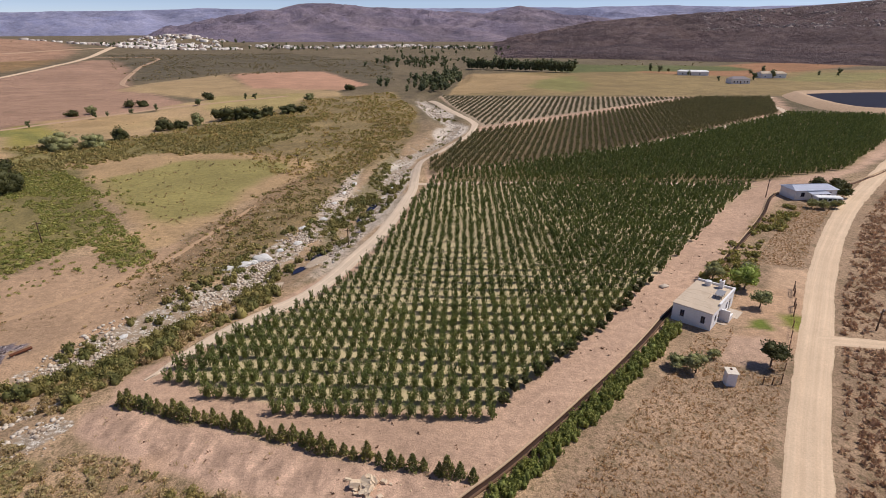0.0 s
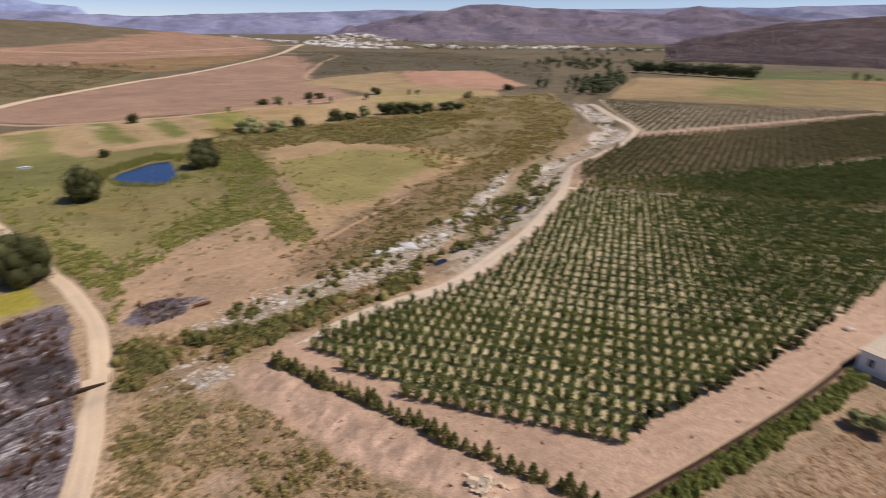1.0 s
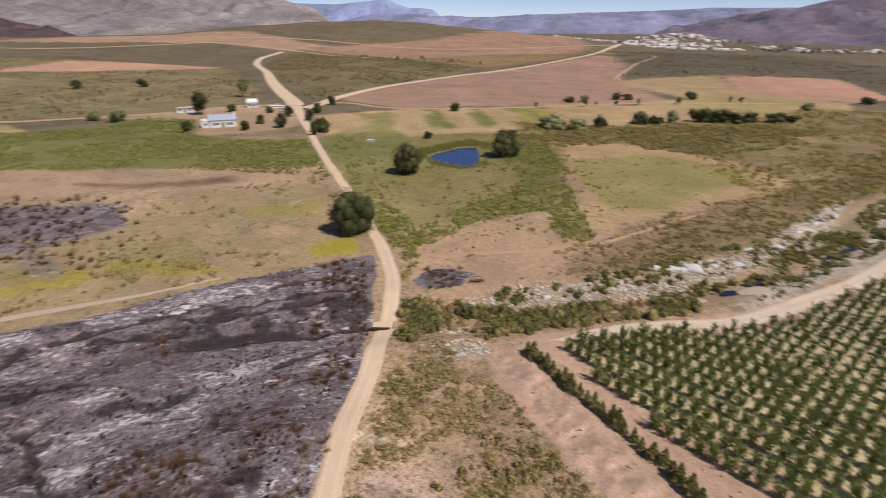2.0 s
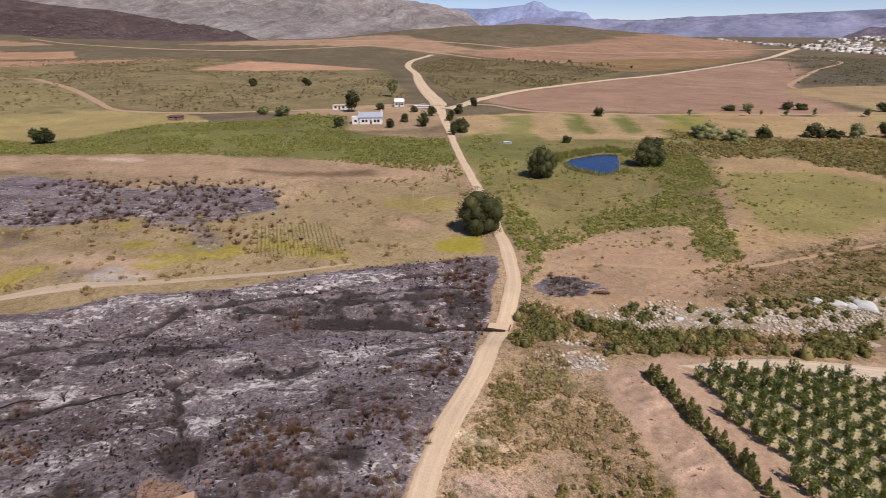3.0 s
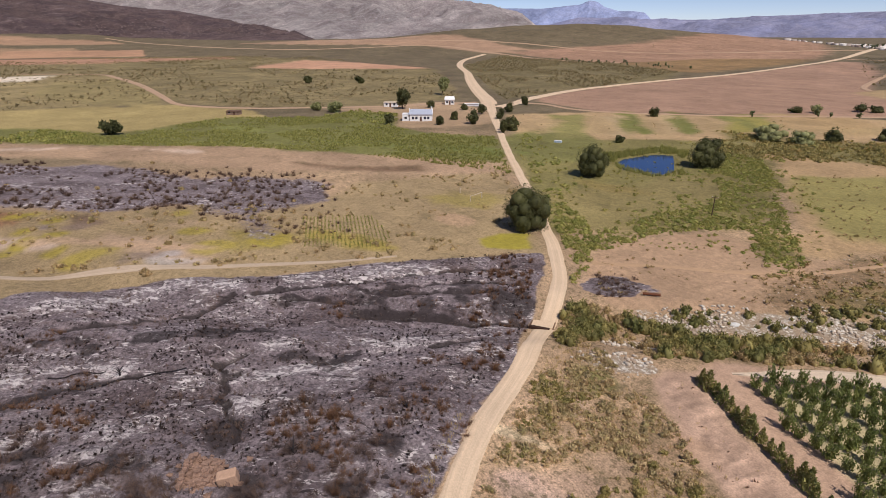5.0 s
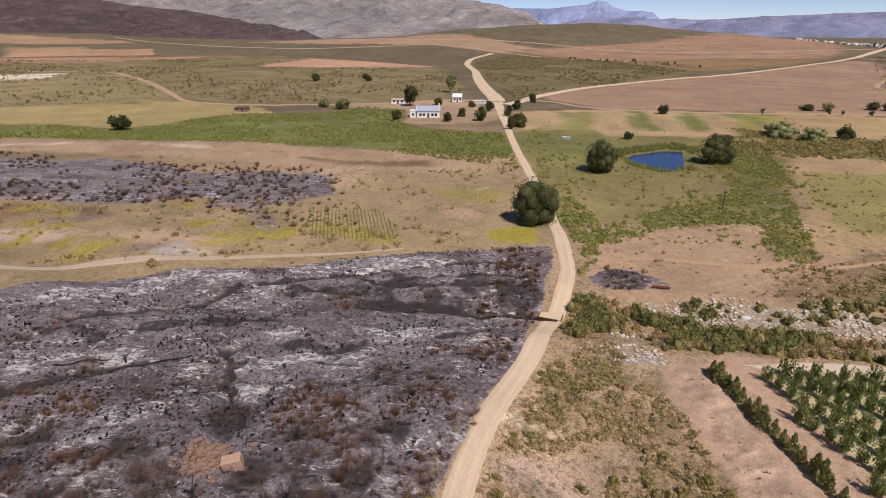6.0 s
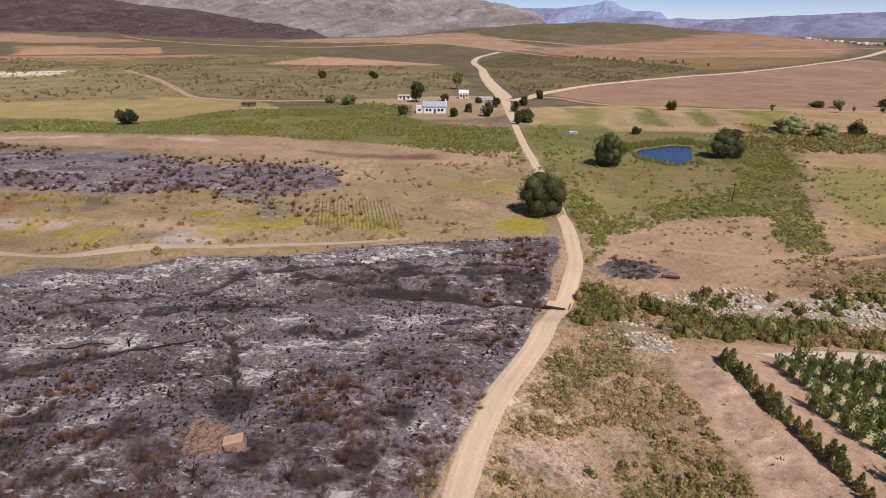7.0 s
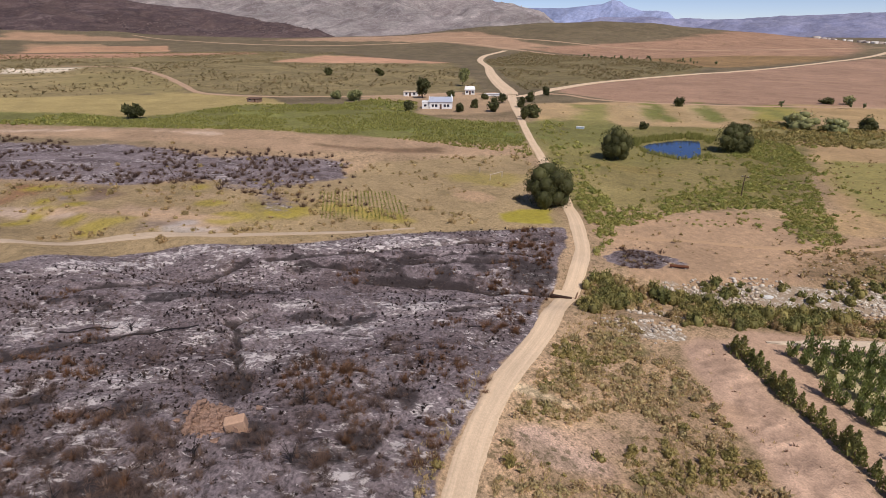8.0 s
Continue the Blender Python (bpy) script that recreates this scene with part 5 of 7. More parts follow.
p = sow(WEST_BELT, 0.42, 107, 0.40, 14)
grow("valley_bushes", [clump(20, 0.5, 0.6, 0.27, s + 460, 4) for s in range(6)], p, size_of(p, 0.5, 1.9, 7, 2.4), leaf_material("olive_heath_leaves", tone(108, 102, 58), tone(140, 118, 78), tone(120, 118, 66), bright=2.3), "scattered olive bushes on the valley floor", "bushes", 7)
p = sow(MEADOW, 0.12, 108, 0.5, 9)
grow("meadow_bushes", BUSH_LOW, p, size_of(p, 0.5, 1.4, 8), LEAF_SHRUB, "small bushes dotted over rough meadow", "bushes", 8)
p = sow(BURNT, 1.3, 109, 0.47, 7)
grow("burnt_bushes", [twigs(18, 0.6, 0.7, 0.011, s + 200) for s in range(6)], p, size_of(p, 0.3, 1.3, 9), CHAR_TWIG, "charred leafless bushes on burnt ground", "bushes", 9)
p = sow([(-92, -30), (-90, 17), (-82, 52), (-70, 50), (-53, 36), (-33, 15.5), (-16, 2), (-16, -24), (-50, -50), (-80, -50)], 2.4, 182, 0.46, 5)
grow("char_crumbs", [clump(6, 0.5, 0.6, 0.55, s + 270, 2) for s in range(6)], p, size_of(p, 0.1, 0.4, 73, 2.2), BLACK_STUB, "small charred stubs and crumbs on ash", "stubble", 73)
p = sow([(-60, -40), (-12, -30), (-18, 4), (-36, 12), (-52, 20), (-60, 0)], 0.8, 110, 0.53, 6)
grow("charred_brush", [twigs(80, 0.85, 0.55, 0.011, s + 70) for s in range(5)], p, size_of(p, 0.6, 1.7, 10), CHAR_TWIG, "blackened brush with burnt twigs", "bushes", 10)
p = np.concatenate([sow([(-24, 9), (-34, 16.5), (-48, 31), (-54, 37), (-58, 41), (-60, 38), (-48, 24), (-40, 10), (-30, 2)], 0.9, 111, 0.5, 4), sow([(-55, -30), (-48, -8), (-40, -4), (-34, -12), (-40, -34)], 0.5, 146, 0.48, 5), sow([(-82, 52), (-77, 54), (-60, 42.5), (-62, 34), (-72, 38), (-80, 46)], 1.1, 112, 0.48, 5), sow([(-66, -22), (-60, -10), (-57, -14), (-62, -26)], 0.8, 113, 0.5, 5), sow([(-52, 8), (-44, 14), (-40, 9), (-46, 3)], 0.9, 114, 0.48, 4)])
grow("scorched_bushes", [twigs(110, 0.65, 0.7, 0.011, s + 90) for s in range(5)], p, size_of(p, 0.6, 1.7, 11), DEAD_BRUSH, "rust-brown scorched bushes at the edge of the burn", "bushes", 11)


def brush(name, places, seed, material, label):
    """Dense soft brush in loose patches round a few places."""
    r = np.random.default_rng(seed)
    q = np.concatenate([np.array(c) + r.normal(size=(int(28 * w), 2)) * np.array([1.1, 1.7]) * w for c, w in places])
    p = np.column_stack([q, land(q[:, 0], q[:, 1]) - 0.03])
    grow(name, [twigs(90, 0.8, 0.75, 0.009, seed + s) for s in range(5)], p, size_of(p, 0.3, 1.3, seed, 1.6), material, label, "bushes", seed)


brush("rust_brush", [((-81.1, -20.9), 0.9), ((-65.8, -18.8), 1.1), ((-66.9, -15), 0.6), ((-75.1, 17.6), 0.6), ((-72.8, 17.4), 0.6), ((-70, 29.6), 0.6), ((-68.2, 40.1), 1.1), ((-70.5, 46.4), 1.0), ((-45.5, 9.9), 1.1), ((-47.2, 11), 0.7), ((-40.2, 9), 0.7), ((-46.1, 18.8), 0.9), ((-43.3, 20.9), 1.0), ((-32.3, 12.8), 0.8), ((-57.5, 0), 0.35), ((-53.4, 24.6), 0.6), ((-39.5, 21.1), 0.7), ((-33.8, 15), 0.5), ((-66, 36), 0.8)], 610, DEAD_BRUSH, "patches of rust-brown scorched brush in the burn")
brush("black_brush", [((-44.7, -5.9), 1.2), ((-38.6, -8.6), 1.4), ((-49.6, 0.1), 0.7), ((-48.2, -9.2), 1.0), ((-39.7, 1.6), 1.0), ((-35.8, 6.1), 0.9), ((-44.1, 6.3), 0.9), ((-41.4, 13.3), 1.0), ((-54.8, -17.9), 1.1), ((-44.5, -13.3), 1.1), ((-36.7, 9.7), 0.8), ((-48.8, -17.2), 1.3), ((-42, -17), 1.2), ((-36, -3), 1.0), ((-79.4, -23.6), 1.2), ((-65, 38), 1.0), ((-52, 8), 0.8)], 630, CHAR_TWIG, "patches of blackened brush in the burn")
p = np.concatenate([sow(BURNT_FAR, 0.3, 115, 0.5, 12), sow([(-160, 29), (-138, 33), (-112, 26), (-100, 30), (-112, 6), (-127, 13), (-150, -36), (-180, 0)], 0.12, 178, 0.44, 10)])
grow("far_burnt_bushes", [twigs(60, 0.75, 0.6, 0.022, s + 110) for s in range(5)], p, size_of(p, 0.6, 2.3, 12, 1.8), leaf_material("sooty_twigs", tone(80, 62, 58), tone(112, 90, 72), tone(90, 74, 68), bright=1.35), "dark burnt bushes on ashen ground", "bushes", 12)
p = sow([(-160, -75), (-148, -36), (-129, 23), (-143, 40), (-140, 82), (-119, 76), (-90, 60), (-87, 35), (-93, 16), (-108, -28), (-115, -75)], 0.14, 116, 0.5, 9)
spots = np.array([(-190, -14.7), (-156, -12.3), (-164.6, -25.8), (-177.3, -48.7), (-99.8, -10.4), (-99.2, -8.6), (-98.2, -1.7), (-92.1, 10.9), (-120.3, 3.7), (-126.6, 0.1), (-155.8, 12), (-140.2, 32.3), (-132.7, 21.4), (-153.6, -5.4), (-142, 27.8), (-158.9, 7)])
spots = np.concatenate([spots + np.random.default_rng(131).normal(size=spots.shape) * 0.9 for k in range(4)])
p = np.concatenate([p, np.column_stack([spots, land(spots[:, 0], spots[:, 1]) - 0.03])])
grow("flower_field_bushes", BUSH_LOW, p, size_of(p, 0.5, 2.0, 13), LEAF_SCRUB, "brown-green bushes on the yellow-flowered field", "bushes", 13)
p = sow([(-281, -62), (-252, -31), (-281, 13), (-266, 54), (-283, 80), (-262, 92), (-222, 78), (-205, 86), (-188, 106), (-133, 84), (-177, 50), (-206, 14), (-242, -54)], 1.0, 117, 0.42, 14)
grow("reed_bed", [blades(9, 0.9, 0.8, 0.2, s + 9) for s in range(5)], p, size_of(p, 0.5, 1.15, 14), LEAF_REED, "bright green reed bed", "reeds", 14)
p = np.concatenate([sow([(-145, 118), (-144, 150), (-134, 152), (-128, 142), (-135, 147), (-139, 139), (-138, 126), (-133, 118)], 2.0, 118), sow([(-133, 119), (-126, 114.5), (-115, 117), (-112, 128), (-118, 131), (-115, 120)], 1.2, 119)])
grow("pond_reeds", REED, p, size_of(p, 1.0, 1.9, 15), LEAF_REED, "pale green reeds round the pond", "reeds", 15)
p = sow([(-72, 57), (-82, 63.5), (-92, 68.5), (-106, 75), (-103, 79), (-92, 77), (-82, 71), (-74, 65), (-64, 52)], 1.1, 120, 0.34, 6)
p = np.concatenate([p, sow([(-106, 75), (-190, 116), (-180, 122), (-140, 104), (-100, 84)], 0.14, 181, 0.46, 8)])
grow("roadside_bushes", BUSH_MID, p, size_of(p, 0.8, 2.4, 16), LEAF_GREEN, "green bushes along the farm road", "bushes", 16)
q, way = curve_points([(3.1, 39.4), (6.7, 42.6), (10.8, 46.8), (15.7, 52.0), (21.4, 58.2), (27.2, 64.7), (33.2, 71.6)], 0.17)
off = np.random.default_rng(121).uniform(0.7, 2.6, len(q))
q = q + np.stack([way[:, 1], -way[:, 0]], 1) * off[:, None]
p = np.column_stack([q, land(q[:, 0], q[:, 1]) - 0.03])
p = np.concatenate([p, p[::2] + np.array([0.25, -0.3, 0.0])])
grow("canal_shrubs", [clump(70, 0.42, 1.15, 0.11, s + 320, 6) for s in range(6)], p, size_of(p, 0.8, 1.6, 17, 1.2), leaf_material("canal_shrub_leaves", tone(96, 104, 52), tone(112, 112, 58), tone(134, 134, 74), bright=1.6), "row of green shrubs along the canal", "bushes", 17)
p = sow([(44, 84), (50, 94), (75, 121), (90, 135), (86, 124), (66, 104), (58, 92), (50, 82)], 0.9, 122, 0.42, 6)
grow("upper_canal_shrubs", BUSH_LOW, p, size_of(p, 0.8, 2.6, 18), LEAF_SHRUB, "green shrubs on the bank above the canal", "bushes", 18)
p = np.concatenate([sow([(-262, -78), (-268, -74), (-271, -61), (-259, -43), (-236, -36), (-243, -55), (-250, -75)], 0.25, 179, 0.35, 8), sow([(-268, 40), (-280, 78), (-262, 90), (-225, 76), (-240, 60)], 0.10, 180, 0.45, 9)])
grow("reed_bed_bushes", BUSH_FINE, p, size_of(p, 1.2, 3.4, 72, 1.8), LEAF_GREEN, "rounded green bushes at the edge of the reed bed", "bushes", 72)
far = []
for k, (poly, dens, cl) in enumerate([([(-620, -330), (-560, -60), (-395, -20), (-311, 30), (-300, 95), (-310, 150), (-560, 235), (-900, 150), (-950, -330)], 0.05, 0.47), ([(-640, -330), (-600, -75), (-482, -42), (-395, -24), (-352, -14), (-352, -110), (-330, -330)], 0.03, 0.46),
                               ([(-292, 170), (-585, 282), (-740, 420), (-560, 478), (-420, 440), (-324, 258)], 0.1, 0.4),
                               ([(-500, 840), (-264, 960), (-66, 720), (-40, 470), (-122, 575), (-252, 454)], 0.03, 0.42),
                               ([(-1500, 100), (-900, 1000), (-700, 1000), (-700, 500), (-1000, 200)], 0.0012, 0.45),
                               ([(-300, 1100), (700, 1100), (900, 700), (300, 640), (100, 620), (-40, 720)], 0.004, 0.5)]):
    q = sow(poly, dens, 130 + k, cl, 40)
    far.append(q[inside(q[:, 0], q[:, 1], [(-620, 50), (-700, 72), (-790, 145), (-704, 205), (-545, 240)]) < 0])
p = np.concatenate(far)
grow("far_scrub", BUSH_FAR, p, size_of(p, 0.8, 2.5, 19, 3.0), LEAF_FAR, "dark scrub dotted over the far plain", "bushes", 19)
p = np.concatenate([off_bare(sow(NEAR_SCRUB, 3.2, 140, 0.4, 3)), sow(GRADED, 0.25, 141, 0.5, 4), sow([(-42, 22), (-32, 12), (-28, 14), (-42, 29)], 4, 142)])
grow("grass_tufts", TUFT, p, size_of(p, 0.6, 1.6, 20), leaf_material("dry_grass", tone(170, 148, 108), tone(150, 134, 90), tone(138, 126, 76), bright=1.6), "dry straw-coloured grass tufts", "grass", 20)
p = np.concatenate([sow([(-72, 60), (-78, 75), (-66, 98), (-54, 108), (-49, 121), (-52, 140), (-46, 165), (-60, 178), (-90, 178), (-100, 155), (-70, 118), (-58, 100), (-44, 85), (-58, 56)], 0.16, 160, 0.46, 7), sow([(-56, 78), (-57, 104), (-52, 126), (-45, 156), (-36, 156), (-34, 120), (-40, 92), (-48, 72)], 0.9, 161, 0.44, 5), sow([(-238, 139), (-195, 226), (-143, 304), (-104, 228), (-138, 190), (-165, 136)], 0.01, 162)])
grow("dry_flat_tufts", [clump(9, 0.5, 0.45, 0.3, s + 140, 2) for s in range(5)], p, size_of(p, 0.35, 1.1, 21, 2), LEAF_SCRUB, "small dark tufts on dry flats", "grass", 21)
p = np.concatenate([sow([(4, 42), (13, 51), (31, 71), (49, 92), (74, 124), (71, 128), (45, 96), (20, 66), (8, 52), (-16, 49), (-6, 44.5)], 0.35, 163, 0.5, 3), sow(GRADED, 0.3, 164, 0.52, 3)])
grow("soil_clods", [clump(6, 0.5, 0.4, 0.5, s + 150, 2) for s in range(4)], p, size_of(p, 0.12, 0.42, 22, 2), leaf_material("dark_clods", tone(120, 94, 74), tone(150, 120, 96), bright=1.0), "dark clods and litter on bare soil", "clods", 22)

# ---- orchard ----
def rows_in(poly, along, across, turn, origin, seed, margin=0.0, jitter=0.12):
    """Places on a planting grid inside a polygon."""
    r = np.random.default_rng(seed)
    c, s = math.cos(radians(turn)), math.sin(radians(turn))
    p = np.array(poly, float) - origin
    u, v = p[:, 0] * c + p[:, 1] * s, -p[:, 0] * s + p[:, 1] * c
    U, V = np.meshgrid(np.arange(math.floor(u.min() / along), u.max() / along + 1) * along, np.arange(math.floor(v.min() / across), v.max() / across + 1) * across)
    U, V = U.ravel() + r.normal(size=U.size) * jitter, V.ravel() + r.normal(size=U.size) * jitter * 0.5
    q = np.stack([U * c - V * s + origin[0], U * s + V * c + origin[1]], 1)
    q = q[inside(q[:, 0], q[:, 1], poly) > margin]
    return np.column_stack([q, land(q[:, 0], q[:, 1]) - 0.02])


NEAR_BLOCK = [(-34.8, 57), (-30.2, 56.6), (-29.9, 53.9), (-19.6, 53.4), (-19.4, 50.6), (5.6, 49.8), (8.4, 53.2), (20.6, 67.3), (45.6, 97.3), (71.4, 129.9), (88.5, 149), (-4, 149.5), (-10.5, 115), (-16.4, 88.1), (-22.9, 77.4), (-30.9, 67.1), (-34.5, 60)]
MIDDLE_BLOCK = [(-3.5, 153), (88, 152.5), (127, 168), (174, 214), (220, 275), (178, 283), (80, 206), (57, 190), (0, 163)]
UPPER_BLOCK = [(-4.3, 160), (0, 165), (55, 193), (124, 247), (174, 288), (205, 352), (160, 350), (14.5, 232), (-4.3, 177)]
VINE_BLOCK = [(20, 250), (140, 345), (168, 352), (-1, 356), (8, 300)]

trees = rows_in(NEAR_BLOCK, 1.55, 2.75, -2.0, (-19.2, 51.0), 11, 0.0, 0.07)
order = np.argsort(trees[:, 1] - 0.15 * trees[:, 0])
trees = trees[order]
own, rest = trees[:300], trees[300:]
def vigour(p):
    """The trees grow larger towards the canal side of the block."""
    return 1 + 0.22 * smooth((p[:, 0] - 0.12 * (p[:, 1] - 50) + 4) / 34)


ORCHARD_CROWNS = [flat_mesh("crown", *shoots(14, 430, 0.84, 2.25, 0.16, s, 0.1), LEAF_ORCHARD_OWN) for s in range(5)]


def orchard_tree(kind):
    t = thing("orchard_tree", pose(0, 0, 0), "young upright fruit tree with grey-green leafy shoots", "tree", "orchard trees")
    bm = bmesh.new()
    rod(bm, (0, 0, -0.1), (0.02, 0.01, 0.8), 0.05, 0.035, 6)
    for a in range(4):
        rod(bm, (0.02, 0.01, 0.55), (0.35 * math.cos(a * 1.6 + kind), 0.35 * math.sin(a * 1.6 + kind), 1.5), 0.025, 0.01, 4)
    part("trunk", bm, BARK, t)
    data_part("crown", ORCHARD_CROWNS[kind], t)
    return t


first = [orchard_tree(k) for k in range(5)]
for n, (px, py, pz) in enumerate(own):
    m = pose(px, py, pz, 0, 0, float(rng.uniform(0, 360)))
    if n < 5:
        first[n].matrix_basis = m
        first[n].scale = (1, 1, float(rng.uniform(0.9, 1.15)))
    else:
        t = copy_thing(first[n % 5], m)
        s = float(rng.uniform(0.82, 1.12))
        t.scale = (s, s, s * float(rng.uniform(0.9, 1.12)))
MID_CROWN = [shoots(12, 140, 0.8, 2.15, 0.21, s + 30, 0.1) for s in range(5)]
FAR_CROWN = [shoots(8, 38, 0.8, 2.1, 0.36, s + 50, 0.1) for s in range(5)]
d = np.hypot(rest[:, 0], rest[:, 1])
grow("orchard_rows", MID_CROWN, rest[d < 115], size_of(rest[d < 115], 0.8, 1.12, 31, 1) * vigour(rest[d < 115]), LEAF_ORCHARD, "long rows of young grey-green fruit trees", "orchard", 31, 0.12)
far = np.concatenate([rest[d >= 115], rows_in(MIDDLE_BLOCK, 1.6, 2.75, -2.0, (-19.2, 51.0), 12)])
grow("far_orchard_rows", FAR_CROWN, far, size_of(far, 0.88, 1.12, 32, 1) * vigour(far), LEAF_ORCHARD, "distant rows of green fruit trees", "orchard", 32, 0.12)
upper = rows_in(UPPER_BLOCK, 1.6, 2.3, 76.0, (0, 163), 13)
grow("upper_orchard_rows", FAR_CROWN, upper, size_of(upper, 0.8, 1.1, 33, 1), leaf_material("dull_orchard_leaves", tone(96, 92, 60), tone(84, 82, 54), tone(114, 106, 72)), "dull green orchard rows on the rise", "orchard", 33, 0.15)
vines = rows_in(VINE_BLOCK, 1.1, 2.95, 75.5, (16, 238), 14, 0.0, 0.1)
grow("vine_rows", BUSH_FAR, vines, size_of(vines, 1.1, 1.6, 34, 1), leaf_material("vine_leaves", tone(98, 94, 70), tone(86, 84, 62), tone(116, 108, 82), bright=1.7), "trellised vine rows with bare soil between", "vineyard", 34, 0.2)
edge = []
for ax, ay, bx, by, n in ((7, 52.5, 21, 67.5, 9), (23, 70, 36, 85, 8)):
    u = np.linspace(0, 1, n)
    edge.append(np.stack([ax + (bx - ax) * u, ay + (by - ay) * u], 1))
edge = np.concatenate(edge) + rng.normal(size=(17, 2)) * 0.3

# dark round bushes at the ends of the rows
END_BUSH = [flat_mesh("crown", *lobed_crown(240, 1.1, 0.1, 2.1, 0.3, s + 5, 8), LEAF_DARK) for s in range(3)]


def end_bush(k):
    t = thing("row_end_bush", pose(0, 0, 0), "dark rounded bush at the end of an orchard row", "bush", "row end bushes")
    part("trunk", rod(bmesh.new(), (0, 0, -0.1), (0, 0, 0.9), 0.06, 0.04), BARK, t)
    data_part("crown", END_BUSH[k], t)
    return t


made = [end_bush(k) for k in range(3)]
for n, (px, py) in enumerate(edge):
    m = at(float(px), float(py), float(rng.uniform(0, 360)))
    t = copy_thing(made[n % 3], m) if n >= 3 else made[n]
    t.matrix_basis = m
    s = float(rng.uniform(0.7, 1.05))
    t.scale = (s, s, s)

# ---- cypress hedge ----
HEDGE_LINE = [(-37.8, 52.4), (-31.4, 50.6), (-25.4, 49.2), (-18.0, 47.0), (-11, 44.7), (-5, 43.0), (3.0, 41.0)]
CYPRESS = [flat_mesh("crown", *cone_crown(440, 0.8, 2.45, 0.2, s + 60), LEAF_HEDGE) for s in range(5)]


def cypress(k):
    t = thing("hedge_cypress", pose(0, 0, 0), "young dark green cypress in a windbreak hedge", "tree", "cypress hedge")
    part("trunk", rod(bmesh.new(), (0, 0, -0.1), (0, 0, 1.6), 0.06, 0.02), BARK, t)
    data_part("crown", CYPRESS[k], t)
    return t


made = [cypress(k) for k in range(5)]
hp, _ = curve_points(HEDGE_LINE, 1.2)
for n, (px, py) in enumerate(hp):
    m = at(float(px + rng.normal() * 0.12), float(py + rng.normal() * 0.15), float(rng.uniform(0, 360)))
    t = copy_thing(made[n % 5], m) if n >= 5 else made[n]
    t.matrix_basis = m
    s = float(rng.uniform(0.62, 1.1))
    t.scale = (s * float(rng.uniform(0.85, 1.15)), s, s)

# ---- single trees ----
def tree(x, y, height, radius, low, label, leaves, n=900, size=0.5, lobes=14, seed=1, name="tree", group=""):
    """A tapered trunk with limbs and a crown of clumps."""
    t = thing(name, at(x, y, seed * 37 % 360), label, "tree", group)
    r = random.Random(seed)
    bm = bmesh.new()
    th = height * 0.022 + 0.05
    rod(bm, (0, 0, -0.3), (0.1 * radius * r.uniform(-1, 1), 0.05, height * 0.45), th, th * 0.6, 8)
    for k in range(6):
        a = k * 1.05 + r.random()
        h0 = height * r.uniform(0.2, 0.42)
        rod(bm, (0, 0, h0), (math.cos(a) * radius * 0.6, math.sin(a) * radius * 0.6, h0 + (height - h0) * r.uniform(0.4, 0.75)), th * 0.5, th * 0.15, 5)
    part("trunk", bm, BARK, t)
    data_part("crown", flat_mesh("crown", *lobed_crown(n, radius, low, height, size, seed, lobes), leaves), t)
    return t


tree(-92.5, 62.2, 9.4, 5.7, -1.6, "large dark round tree overhanging the farm road", LEAF_DARK, 18000, 0.2, 44, 2)
tree(-122.5, 102, 9.6, 4.9, -2.0, "dark bushy tree beside the pond", LEAF_DARK, 9000, 0.26, 30, 3)
tree(-117.5, 140, 9.0, 5.8, -2.0, "dark green tree at the pond's end", LEAF_DARK, 9000, 0.26, 32, 4)
tree(-252, -31, 7.2, 4.6, -1.2, "round green tree at the reed bed", LEAF_DARK, 900, 0.8, 14, 5)
tree(-277.2, 100.3, 11, 4.3, 0.5, "tall tree beside the farm outhouse", LEAF_DARK, 900, 0.9, 14, 6)
tree(-330, 146, 13, 4.6, 1.5, "tall grey-green tree behind the farm", LEAF_OLIVE, 1100, 1.0, 16, 7)
tree(-437, 81, 6.8, 4.4, -1.6, "dark tree on the scrub plain", LEAF_DARK, 600, 1.1, 10, 8)
tree(-425, 118, 5.2, 4.0, -1.4, "dark tree on the scrub plain", LEAF_DARK, 500, 1.1, 10, 9)
tree(-279, 65, 6.5, 4.6, -1.6, "rounded green tree near the farmyard", LEAF_OLIVE, 700, 0.8, 12, 10)
tree(-290, 58, 5.0, 3.5, -1.2, "rounded green tree near the farmyard", LEAF_OLIVE, 500, 0.8, 10, 11)
tree(43.3, 60.6, 3.7, 2.0, 1.2, "small spreading tree in the cottage yard", LEAF_DARK, 1300, 0.22, 14, 12)
tree(32.7, 59.0, 2.9, 1.8, 0.5, "thin dry olive bush-tree in the yard", LEAF_OLIVE, 700, 0.2, 12, 13)
tree(30.5, 60.2, 2.0, 1.6, 0.2, "thin dry olive bush-tree in the yard", LEAF_OLIVE, 500, 0.2, 10, 14)
tree(36.5, 62.5, 1.6, 1.3, 0.1, "low olive bush behind the privy", LEAF_OLIVE, 400, 0.2, 8, 15)
tree(50.4, 76.5, 3.0, 1.9, 0.8, "small olive tree beside the cottage", LEAF_OLIVE, 1000, 0.22, 12, 16)
tree(51.6, 83.5, 4.6, 3.0, 0.4, "light green leafy tree behind the cottage", leaf_material("fresh_leaves", tone(116, 128, 62), tone(126, 134, 70), tone(140, 146, 80), True), 1400, 0.3, 16, 17)
tree(47.5, 86.5, 4.0, 2.6, 0.3, "grey-green tree behind the cottage", LEAF_OLIVE, 1100, 0.28, 14, 18)
